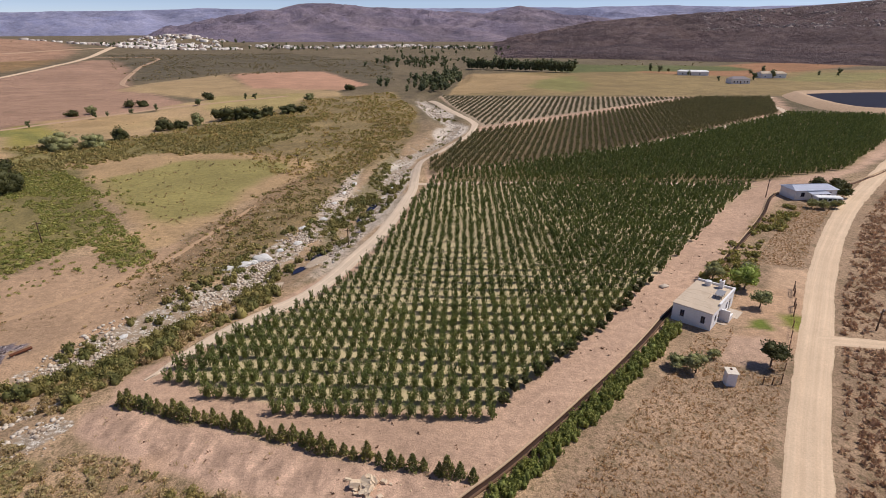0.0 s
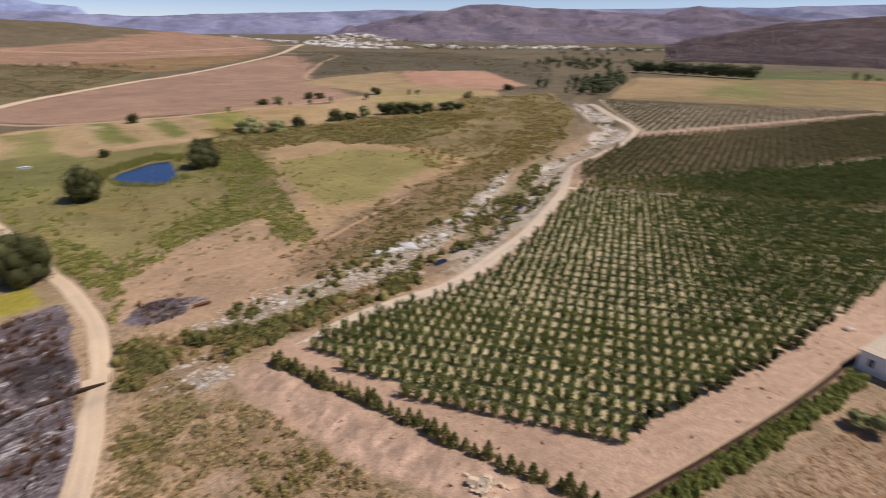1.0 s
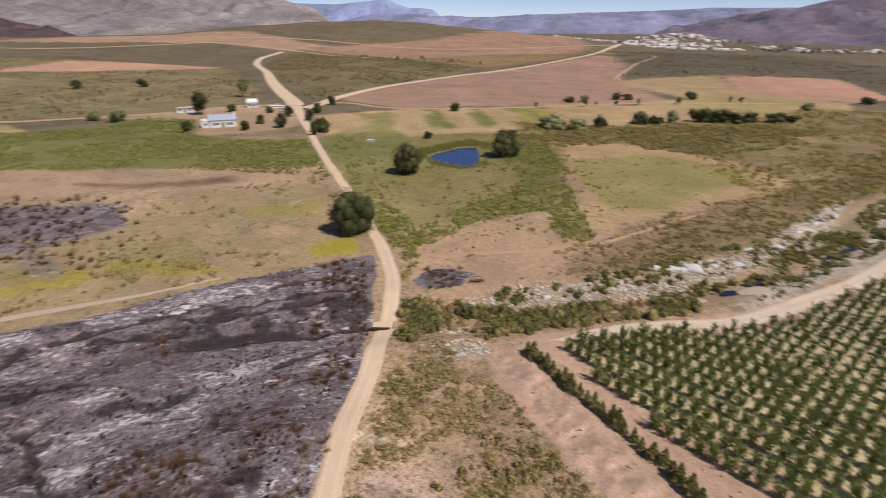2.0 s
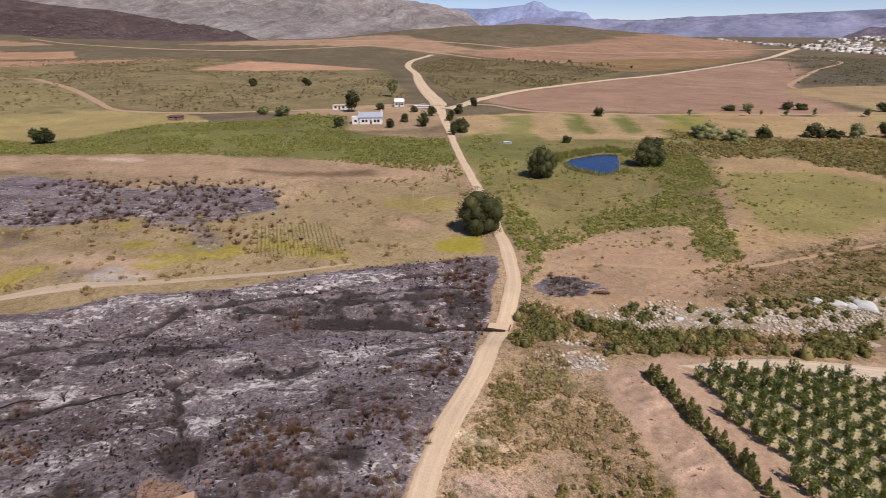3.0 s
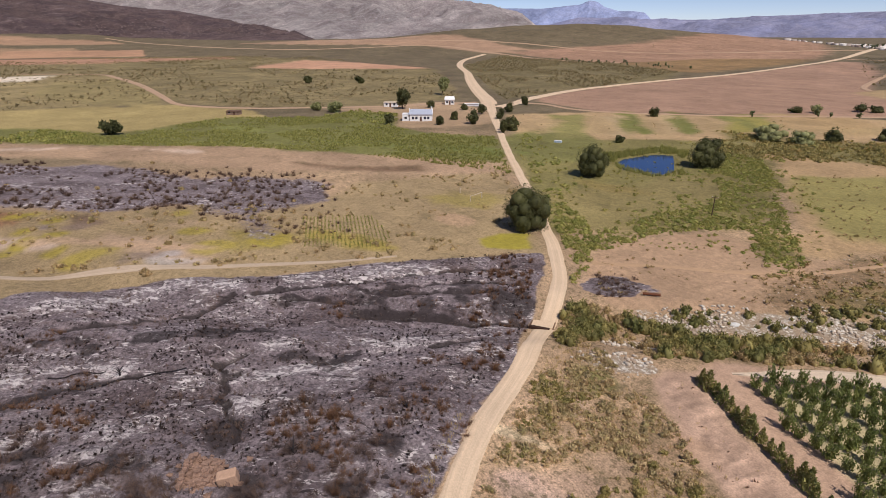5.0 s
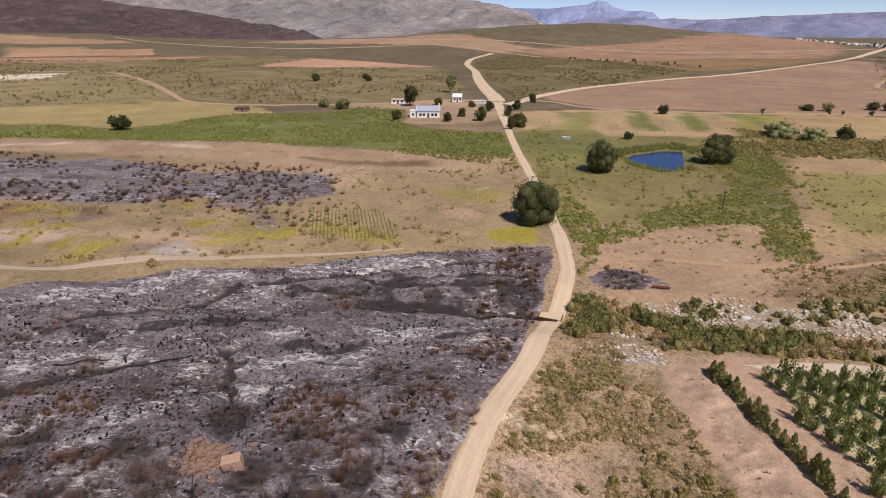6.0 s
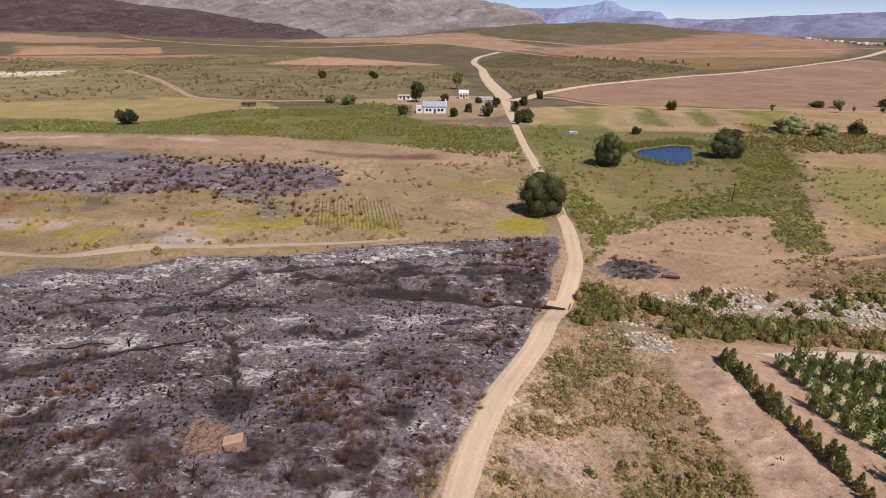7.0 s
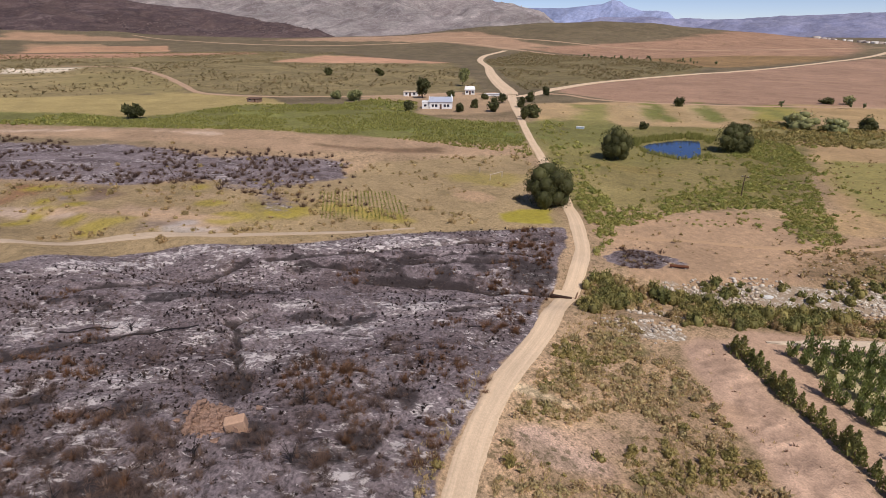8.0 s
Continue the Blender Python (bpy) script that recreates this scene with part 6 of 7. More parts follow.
tree(54.5, 88.5, 3.2, 2.2, 0.2, "light green bush behind the cottage", LEAF_OLIVE, 800, 0.28, 12, 19)
for n, (px, py, h, rad) in enumerate([(-138, 196, 9, 6.5), (-144, 199, 6, 5), (-129, 200, 6.5, 5), (-127, 214, 7.5, 4), (-120, 235, 7.5, 4.4), (-115, 240, 5, 3.6), (-111, 249, 7.6, 3.4), (-103, 262, 10, 7), (-97, 266, 8, 6), (-93, 270, 6.5, 6), (-88, 276, 6, 4.8), (-79, 287, 5.6, 6), (-75, 292, 4.5, 5), (-81, 338, 5.5, 3.6), (-66, 398, 5.5, 5), (-129, 155, 8, 4.4), (-185, 276, 3.6, 4), (-179, 283, 5, 3.4), (-174, 309, 5, 4.4), (-169, 313, 4, 4), (-144, 344, 6, 4.2), (-203, 201, 5, 3), (-265, 167, 5.5, 2.5), (-196, 119, 4.5, 4), (-205, 124, 5, 3.4), (-158, 142, 2.6, 2),
        (-221.4, 97.5, 5, 2.4), (-232.5, 109.2, 4.8, 2.3), (-218.6, 112, 6.4, 3.2), (-243.4, 129.2, 5.2, 2.5), (-276.4, 115.6, 4.4, 2.8), (-259.3, 127.7, 3.2, 2.4), (-193, 113, 5.6, 1.9), (-226.6, 130.4, 5.2, 2.3), (-244.6, 145.5, 5.8, 3.0), (-231.7, 77.9, 5, 2.9), (-198, 116, 4.5, 2)]):
    rad, h = (rad * 1.1, h * 0.85) if n < 16 else (rad, h)
    tree(px, py, h, rad, -0.25 * h, "dark green bushy tree among the fields", LEAF_OLIVE if n in (0, 1, 2, 6, 13, 17) else LEAF_DARK, 800, 0.45, 14, 20 + n, "field_tree", "field trees")

# windbreak of tall trees and the far river woods
def far_trees(name, pts, scale, label, seed):
    grow(name, [lobed_crown(60, 0.4, 0.02, 1.0, 0.12, s + 80, 5) for s in range(4)], pts, scale, leaf_material(name + "_leaves", tone(70, 76, 52), tone(86, 90, 60), tone(100, 102, 70), bright=1.7), label, "trees", seed, 0.2)


u = np.linspace(0, 1, 96)
wx, wy = 27 + 100 * u, 614 - 60 * u
p = np.column_stack([wx + rng.normal(size=96), wy + rng.normal(size=96) * 2, land(wx, wy)])
far_trees("windbreak_trees", p, 10 + 2.5 * rng.uniform(0, 1, 96), "dark row of tall windbreak trees", 41)
p = np.concatenate([sow([(-16, 370), (0, 380), (10, 440), (19, 520), (8, 530), (-4, 450), (-18, 400)], 0.035, 150, 0.35, 20), sow([(-60, 380), (-20, 372), (-6, 440), (4, 540), (-40, 470)], 0.006, 157, 0.4, 30), sow([(-90, 640), (-30, 560), (20, 610), (40, 760), (-60, 820)], 0.005, 151, 0.45, 40), sow([(-60, 900), (140, 900), (260, 1150), (-200, 1150)], 0.003, 152, 0.5, 60)])
far_trees("river_woods", p, rng.uniform(4.5, 9.5, len(p)), "dark trees along the far river", 42)
p = np.concatenate([sow([(180, 540), (300, 560), (300, 520), (200, 520)], 0.002, 153), np.array([[201, 555, 0], [219, 556, 0], [212, 558, 0], [270, 492, 0], [290, 500, 0], [362, 520, 0], [345, 522, 0], [228, 470, 0], [262, 478, 0.0]]), sow([(-600, 1000), (-640, 1100), (-300, 1300), (200, 1300), (260, 1150), (-350, 1020)], 0.0016, 154, 0.42, 60)])
p[:, 2] = land(p[:, 0], p[:, 1])
far_trees("farm_trees", p, rng.uniform(4.5, 9, len(p)), "dark trees round the far farms and the town", 43)
p = np.concatenate([sow([(-640, 430), (-540, 500), (-420, 470), (-560, 440)], 0.006, 155, 0.4, 30), sow([(-150, 300), (-190, 236), (-184, 232), (-140, 306), (-110, 350), (-116, 354)], 0.008, 156)])
far_trees("track_bushes", p, rng.uniform(2.5, 5.5, len(p)), "dark bushes beside the far tracks", 44)

# ---- canal ----
CONCRETE = plain("pale_concrete", tone(206, 190, 172, 0.9), 0.9, wear=0.2, scale=1.0, dirt=tone(150, 128, 108))
BANK_EARTH = plain("dark_bank_earth", tone(118, 92, 74), 0.95, wear=0.3, scale=1.0)
CANAL_WALL = plain("tan_canal_coping", tone(206, 178, 148, 0.9), 0.9, wear=0.2, scale=1.0, dirt=tone(150, 120, 96))
# One dark brown for the canal bed and the culvert's strip.
DARK_BROWN = plain("dark_brown_fill", tone(64, 46, 37), 0.8, wear=0.3, scale=1.0)
WHITE_WALL = plain("white_plaster", (0.82, 0.81, 0.80), 0.85, wear=0.06, scale=1.0, dirt=(0.55, 0.51, 0.46))
ROOF_TAN = plain("tan_roof_coating", tone(206, 188, 166, 0.95), 0.85, wear=0.12, scale=0.8, dirt=tone(172, 150, 126))
BLUE_STEEL = plain("pale_blue_roof_steel", (0.46, 0.49, 0.58), 0.5, 0.1, wear=0.08, scale=0.8)
WOOD_DARK = plain("weathered_wood", tone(96, 78, 64), 0.9, wear=0.25, scale=2)
RUST = plain("rusty_steel", tone(112, 72, 52), 0.75, 0.3, wear=0.3, scale=3)
BLACK_CHAR = plain("charred_wood", tone(52, 46, 46), 0.9, wear=0.3, scale=3)
FRAME_BLUE = plain("blue_window_paint", tone(70, 80, 118), 0.6, wear=0.08)
GLASS = Nodes("window_glass", 0.08)
GLASS.out.inputs["Specular IOR Level"].default_value = 0.6
GLASS = GLASS.colour((0.02, 0.025, 0.04))
DOOR_PAINT = plain("brown_door_paint", tone(96, 70, 58), 0.6)
ROCK = Nodes("river_rock", 0.9)
ROCK.bump(ROCK.noise(5.0, 5, 0.7), 0.6, 0.08)
ROCK = ROCK.colour(ROCK.dim(ROCK.mix(ROCK.attr("plant"), tone(170, 150, 130), tone(226, 214, 198)), ROCK.step(ROCK.noise(2.5, 5, 0.75), 0.25, 0.75, 0.7, 1.15)))

CANAL_LINE = [(-1, 35.6), (3.0, 39.4), (6.6, 42.6), (10.7, 46.8), (15.6, 52.0), (21.3, 58.2), (27.1, 64.8), (34.5, 73.9), (41.4, 81.7), (46.9, 87.8), (54.6, 96.4), (63.9, 107.5), (76, 122.8), (88, 139.5), (98, 145), (118, 152), (140, 168)]


def channel():
    """A raised concrete irrigation channel: two walls and a bed that follow the ground."""
    t = thing("irrigation_canal", pose(0, 0, 0), "narrow pale concrete irrigation canal beside the orchard track", "canal", kind="structure")
    pts, way = curve_points(CANAL_LINE, 1.0)
    side = np.stack([-way[:, 1], way[:, 0]], 1)
    z = land(pts[:, 0], pts[:, 1])
    for name, a, b, lo, hi, mat in (("canal_wall", 0.3, 0.42, -0.2, 0.36, CANAL_WALL), ("canal_wall", -0.5, -0.4, -0.2, 0.42, BANK_EARTH), ("canal_bed", -0.41, 0.31, -0.2, 0.06, DARK_BROWN)):
        ring = []
        for off, h in ((a, lo), (a, hi), (b, hi), (b, lo)):
            q = pts + side * off
            ring.append(np.column_stack([q, z + h]))
        n = len(pts)
        v = np.concatenate(ring)
        i = np.arange(n - 1)
        f = np.concatenate([np.stack([k * n + i, k * n + i + 1, ((k + 1) % 4) * n + i + 1, ((k + 1) % 4) * n + i], 1) for k in range(4)])
        data_part(name, flat_mesh(name, v, f, mat), t)
    return t


channel()

# ---- stones ----
def stone_shape(seed, flat=0.65):
    r = np.random.default_rng(seed)
    bm = bmesh.new()
    bmesh.ops.create_icosphere(bm, subdivisions=1, radius=0.5)
    v = np.array([p.co[:] for p in bm.verts])
    f = np.array([[c.index for c in p.verts] for p in bm.faces])
    bm.free()
    v = v * (1 + 0.35 * r.normal(size=(len(v), 1)).clip(-1, 1)) * np.array([1, r.uniform(0.6, 1), flat])
    return v + np.array([0, 0, 0.12]), f


STONES = [stone_shape(s) for s in range(7)]
spots = []
for k, (mid, a, b, turn) in enumerate(GRAVEL_SPOTS):
    r = np.random.default_rng(300 + k)
    n = int(34 * a * b ** 0.5) if mid[1] < 150 else int(9 * a)
    t, u = r.uniform(0, 2 * np.pi, n), r.uniform(0, 1, n) ** 0.6
    c, s = math.cos(radians(turn)), math.sin(radians(turn))
    x, y = a * u * np.cos(t), 1.15 * b * u * np.sin(t)
    spots.append(np.stack([mid[0] + x * c - y * s, mid[1] + x * s + y * c], 1))
q = np.concatenate(spots)
for k, (bar, dens) in enumerate(((BAR_WEST, 6.5), (BAR_EAST, 5.0), (BEND, 1.6))):
    q = np.concatenate([q, sow(bar, dens, 320 + k)[:, :2]])
d, _ = to_line(q[:, 0], q[:, 1], ROADS[6][0])
q = q[(d > 2.3) & (fractal(q[:, 0], q[:, 1], 5, 311, 5) > 0.49)]
p = np.column_stack([q, land(q[:, 0], q[:, 1])])
grow("river_stones", STONES, p, size_of(p, 0.14, 0.75, 51, 2.8), ROCK, "pale grey river stones of all sizes", "stones", 51)
p = sow([(-36, 80), (-30, 92), (-20, 112), (-14, 140), (-8, 160), (-5, 150), (-9, 130), (-16, 106), (-22, 94), (-33, 74)], 0.8, 312, 0.46, 4)
grow("bank_stones", STONES, p, size_of(p, 0.15, 0.6, 52, 2.4), ROCK, "stones along the river bank beside the track", "stones", 52)
p = np.concatenate([sow([(-52, 78), (-55, 108), (-46, 128), (-38, 128), (-34, 112), (-40, 92), (-46, 74)], 0.5, 313, 0.42, 4), sow([(-42, 50), (-47, 47), (-52, 44), (-48, 41), (-41, 44)], 1.2, 314, 0.4, 3)])
grow("scattered_stones", STONES, p, size_of(p, 0.1, 0.5, 53, 2.4), ROCK, "small pale stones strewn on bare ground", "stones", 53)
p = np.concatenate([sow([(9, 47.5), (13, 51), (18, 56.5), (17, 57.5), (11, 51)], 1.6, 315, 0.45, 3), sow([(-2, 38), (2, 40.4), (-2, 42.5), (-5, 41)], 1.0, 316), sow([(-44, 28), (-39, 22.2), (-33, 16), (-31, 17), (-40, 27)], 2.2, 317, 0.5, 3)])
grow("rubble", STONES, p, size_of(p, 0.1, 0.4, 54, 2), plain("pale_rubble", tone(206, 180, 150), 0.9), "small pale rubble beside the canal and road", "stones", 54)


def rock(name, x, y, sx, sy, sz, turn, material, label, seed, group=""):
    """A boulder with broken faces."""
    r = random.Random(seed)
    bm = bmesh.new()
    bmesh.ops.create_icosphere(bm, subdivisions=3, radius=0.5)
    for v in bm.verts:
        k = noise.noise(v.co * 2.2 + Vector((seed, 0, 0))) * 0.28 + noise.noise(v.co * 6 + Vector((0, seed, 0))) * 0.07
        v.co = v.co * (1 + k)
        v.co = Vector((v.co.x * sx, v.co.y * sy, max(-0.12, v.co.z) * sz))
    me = bpy.data.meshes.new(name)
    bm.to_mesh(me)
    bm.free()
    me.materials.append(material)
    ob = new(name, me)
    ob.matrix_basis = at(x, y, turn)
    return tagged(ob, label, "rock", group)


WHITE_ROCK = plain("white_boulder", (0.62, 0.60, 0.57), 0.85, wear=0.12, scale=0.8, dirt=(0.45, 0.42, 0.38))
for n, (px, py, a, b, h, tr) in enumerate([(-35.2, 97.2, 3.6, 2.6, 1.9, 20), (-37.6, 93.6, 3.0, 1.8, 1.3, 40), (-36.4, 95.2, 1.8, 1.5, 1.0, 0), (-39.8, 91.4, 2.6, 1.4, 0.9, 50), (-31, 113, 2.4, 1.6, 1.0, 70), (-28, 120, 2.0, 1.4, 0.9, 20), (-44, 74.5, 1.6, 1.1, 0.7, 30), (-47, 69, 1.5, 1.0, 0.6, 60), (-26.5, 140, 2.2, 1.4, 0.9, 80), (-27.5, 131, 1.8, 1.2, 0.8, 60), (-30.5, 106, 2.2, 1.5, 1.0, 50), (-25.2, 150, 2.4, 1.4, 0.9, 85), (-16, 140, 1.8, 1.1, 0.7, 70), (-17.5, 120, 1.6, 1.2, 0.8, 40), (-14.6, 150, 1.8, 1.1, 0.7, 75), (-33, 101.5, 1.7, 1.2, 0.8, 20)]):
    rock("boulder", px, py, a, b, h, tr, WHITE_ROCK, "large white boulder in the dry riverbed", n + 3, "riverbed boulders")
rock("rock_shelf", -29.6, 83.4, 6.0, 3.0, 1.3, 48, plain("grey_shelf_rock", tone(176, 158, 138), 0.9, wear=0.2, scale=0.6), "broad grey rock shelf at the river bank", 91)
rock("rock_shelf", -23.8, 95.5, 7.0, 3.0, 0.9, 60, bpy.data.materials["grey_shelf_rock"], "flat pale rock shelf in the riverbed", 92)
def turned(bm, m):
    bmesh.ops.transform(bm, matrix=m, verts=bm.verts)
    return bm


PALE_BLOCK = plain("pale_block", tone(212, 192, 166), 0.9, wear=0.18, dirt=tone(168, 138, 108))


def rubble_block(x, y, a, b, h, turn, seed):
    """A broken slab with sharp uneven corners, tipped on the heap."""
    r = random.Random(seed)
    bm = boxes((-a / 2, -b / 2, 0, a / 2, b / 2, h * 0.6))
    bmesh.ops.subdivide_edges(bm, edges=bm.edges[:], cuts=1)
    for v in bm.verts:
        v.co += Vector((r.uniform(-0.13, 0.13) * a, r.uniform(-0.13, 0.13) * b, r.uniform(-0.12, 0.12) * h))
    bm = turned(bm, pose(0, 0, 0.02, r.uniform(-22, 22), r.uniform(-22, 22), 0))
    me = bpy.data.meshes.new("rubble_block")
    bm.to_mesh(me)
    bm.free()
    me.materials.append(PALE_BLOCK)
    ob = new("rubble_block", me)
    ob.matrix_basis = at(x, y, turn)
    return tagged(ob, "pale broken block in a heap on bare soil", "rock", "rubble heap")


r = random.Random(77)
for n in range(34):
    u, v = r.gauss(0, 0.9), r.gauss(0, 0.75)
    k = r.uniform(0.35, 1.2) * (1.0 if math.hypot(u, v) < 1.3 else 0.55)
    rubble_block(-7.3 + u, 40.1 + v * 0.8, k, k * r.uniform(0.45, 0.8), k * r.uniform(0.5, 0.9), r.uniform(0, 180), n)

# pools and sand bars in the riverbed
POOL = water_material("dark_pool_water", (0.02, 0.022, 0.05))
for k, (px, py, a, b, tr) in enumerate([(-26.5, 91.5, 2.0, 0.9, 62), (-24.6, 100, 3.2, 0.7, 66), (-19.3, 123, 3.0, 1.0, 75), (-18.2, 132, 4.0, 0.9, 78), (-39.5, 74, 2.6, 0.45, 58), (-34.5, 82, 2.0, 0.5, 60)]):
    c, s = math.cos(radians(tr)), math.sin(radians(tr))
    ring = [(px + a * math.cos(t) * c - b * math.sin(t) * s, py + a * math.cos(t) * s + b * math.sin(t) * c) for t in (i * math.pi / 4 for i in range(8))]
    sheet("water", ring, float(max(land(np.array([v[0] for v in ring]), np.array([v[1] for v in ring])))) + 0.02, POOL, "dark still pool among river stones", "pool")

# ---- white cottage ----
def window(parent, x, y, z, w, h, along, out):
    """A blue-framed window set into a wall; along and out are the wall's axes."""
    g = new("window")
    g.parent = parent
    m = Matrix(((along[0], out[0], 0, x), (along[1], out[1], 0, y), (0, 0, 1, z), (0, 0, 0, 1)))
    g.matrix_basis = m
    part("frame", boxes((-w / 2 - 0.06, -0.05, -0.06, -w / 2, 0.05, h + 0.06), (w / 2, -0.05, -0.06, w / 2 + 0.06, 0.05, h + 0.06), (-w / 2, -0.05, -0.06, w / 2, 0.05, 0), (-w / 2, -0.05, h, w / 2, 0.05, h + 0.06), (-0.02, -0.03, 0, 0.02, 0.03, h)), FRAME_BLUE, g)
    part("pane", boxes((-w / 2, -0.012, 0, w / 2, 0.012, h)), GLASS, g)
    part("sill", boxes((-w / 2 - 0.1, 0.0, -0.12, w / 2 + 0.1, 0.13, -0.064), bevel=0.01), WHITE_WALL, g)
    return g


def wall_run(length, height, thick, holes):
    """Boxes of a wall along x with openings (x0, x1, z0, z1)."""
    out, x = [], 0.0
    for x0, x1, z0, z1 in sorted(holes):
        out.append((x, 0, -0.3, x0, thick, height))
        if z0 > 0:
            out.append((x0, 0, -0.3, x1, thick, z0))
        out.append((x0, 0, z1, x1, thick, height))
        x = x1
    out.append((x, 0, -0.3, length, thick, height))
    return out


def cottage():
    t = thing("cottage", at(35.0, 73.2, -42), "small white flat-roofed cottage with a tan roof", "house")
    W, L, H = 5.7, 10.6, 2.75
    part("front_wall", boxes(*wall_run(W, H, 0.22, [(1.2, 1.75, 1.0, 2.0), (4.2, 4.75, 0.9, 2.0)])), WHITE_WALL, t)
    part("side_wall", turned(boxes(*wall_run(L - 0.44, H, 0.22, [(1.2, 1.9, 0.9, 1.9), (3.0, 4.0, 0.0, 2.0), (6.5, 7.3, 0.9, 1.9), (8.2, 9.0, 0.0, 2.0)])), pose(W, 0.22, 0, 0, 0, 90)), WHITE_WALL, t)
    part("side_wall", boxes((0, 0.22, -0.3, 0.22, L - 0.22, H)), WHITE_WALL, t)
    part("back_wall", boxes((0, L - 0.22, -0.3, W, L, H)), WHITE_WALL, t)
    roof = new("roof")
    roof.parent = t
    part("roof_slab", boxes((-0.12, -0.12, H, W + 0.05, L + 0.1, H + 0.1), bevel=0.02), ROOF_TAN, roof)
    for i in range(3):
        for j in range(5):
            part("roof_sheet", boxes((-0.08 + i * 1.78, -0.08 + j * 1.66, H + 0.1, -0.08 + i * 1.78 + 1.75, -0.08 + j * 1.66 + 1.63, H + 0.125 + 0.006 * ((i + j) % 2))), ROOF_TAN, roof)
    part("parapet", boxes((W - 0.2, 3.2, H + 0.1, W + 0.06, L + 0.1, H + 0.48), (0.0, L - 0.12, H + 0.1, W - 0.2, L + 0.1, H + 0.42)), WHITE_WALL, roof)
    window(t, 1.475, 0.05, 1.0, 0.5, 1.0, (-1, 0), (0, -1))
    window(t, 4.475, 0.05, 0.9, 0.5, 1.1, (-1, 0), (0, -1))
    window(t, W - 0.05, 1.77, 0.9, 0.66, 1.0, (0, -1), (1, 0))
    window(t, W - 0.05, 7.12, 0.9, 0.76, 1.0, (0, -1), (1, 0))
    for y0 in (3.22, 8.42):
        door = part("door", boxes((W - 0.16, y0 + 0.02, 0, W - 0.11, y0 + (0.98 if y0 < 5 else 0.78), 1.98)), DOOR_PAINT, t)
        part("door_handle", boxes((W - 0.11, y0 + 0.1, 1.0, W - 0.06, y0 + 0.16, 1.04)), RUST, door)
    part("porch_wall", boxes((W, 4.35, -0.2, W + 1.3, 4.55, 1.9), (W + 1.1, 4.55, -0.2, W + 1.3, 6.2, 0.9)), WHITE_WALL, t)
    part("porch_floor", boxes((W + 0.003, 4.56, -0.2, W + 1.09, 6.2, 0.16), (W + 0.004, 6.4, -0.2, W + 2.0, 9.4, 0.12)), CONCRETE, t)
    part("step", boxes((W, 3.0, -0.2, W + 0.9, 4.2, 0.14), (W + 0.9, 2.6, -0.2, W + 1.4, 3.8, 0.06)), CONCRETE, t)
    chimney = part("chimney", boxes((3.5, L - 0.9, H + 0.1, 4.1, L - 0.3, H + 1.25), (3.44, L - 0.96, H + 1.25, 4.16, L - 0.24, H + 1.36)), WHITE_WALL, t)
    part("flue", rod(bmesh.new(), (3.8, L - 0.6, H + 1.36), (3.8, L - 0.6, H + 1.6), 0.14, 0.14, 10), RUST, chimney)
    bm = rod(bmesh.new(), (1.9, L - 1.0, H + 0.13), (1.9, L - 1.0, H + 0.85), 0.5, 0.5, 18)
    rod(bm, (1.9, L - 1.0, H + 0.85), (1.9, L - 1.0, H + 1.0), 0.5, 0.15, 18)
    part("water_tank", bm, WHITE_WALL, t, "round white water tank")
    rig = part("roof_rack", boxes((4.2, 5.6, H + 0.13, 4.26, 5.66, H + 0.9), (5.1, 5.6, H + 0.13, 5.16, 5.66, H + 0.9), (4.2, 7.0, H + 0.13, 4.26, 7.06, H + 0.7), (5.1, 7.0, H + 0.13, 5.16, 7.06, H + 0.7)), WOOD_DARK, t)
    part("panel", turned(boxes((-0.6, -0.85, 0, 0.6, 0.85, 0.05)), pose(4.68, 6.3, H + 0.84, 8, 0, 0)), plain("grey_panel", (0.3, 0.3, 0.32), 0.5), rig, "small grey panel on a timber rack")
    return t


cottage()
tagged(new("slab", flat_mesh("slab", [(0, 0, 0), (1.6, 0, 0), (1.6, 0.9, 0), (0, 0.9, 0), (0, 0, 0.25), (1.6, 0, 0.25), (1.6, 0.9, 0.25), (0, 0.9, 0.25)], [(0, 3, 2, 1), (4, 5, 6, 7), (0, 1, 5, 4), (1, 2, 6, 5), (2, 3, 7, 6), (3, 0, 4, 7)], CONCRETE)), "pale concrete slab lying beside the canal", "slab").matrix_basis = at(37.5, 83.2, 30)


def privy():
    t = thing("privy", at(35.9, 56.7, -8), "small white outdoor privy with a flat roof", "privy")
    part("wall", boxes((-0.7, -0.75, -0.1, 0.7, -0.65, 2.1), (-0.7, 0.65, -0.1, 0.7, 0.75, 2.2), (-0.7, -0.65, -0.1, -0.6, 0.65, 2.15), (0.6, -0.65, -0.1, 0.7, -0.35, 2.15), (0.6, 0.35, -0.1, 0.7, 0.65, 2.15), (0.6, -0.35, 1.9, 0.7, 0.35, 2.15)), WHITE_WALL, t)
    door = part("door", boxes((0.62, -0.34, 0.02, 0.67, 0.34, 1.88)), WHITE_WALL, t)
    part("handle", boxes((0.67, 0.2, 0.95, 0.71, 0.26, 1.05)), RUST, door)
    part("roof", turned(boxes((-0.85, -0.9, 0, 0.85, 0.9, 0.06)), pose(0, 0, 2.2, 2, 0, 0)), plain("pale_roof_sheet", tone(226, 214, 196), 0.6), t)
    part("vent", boxes((-0.1, 0.2, 2.25, 0.15, 0.5, 2.4)), RUST, t)
    t.scale = (0.82, 0.82, 0.88)
    return t


privy()


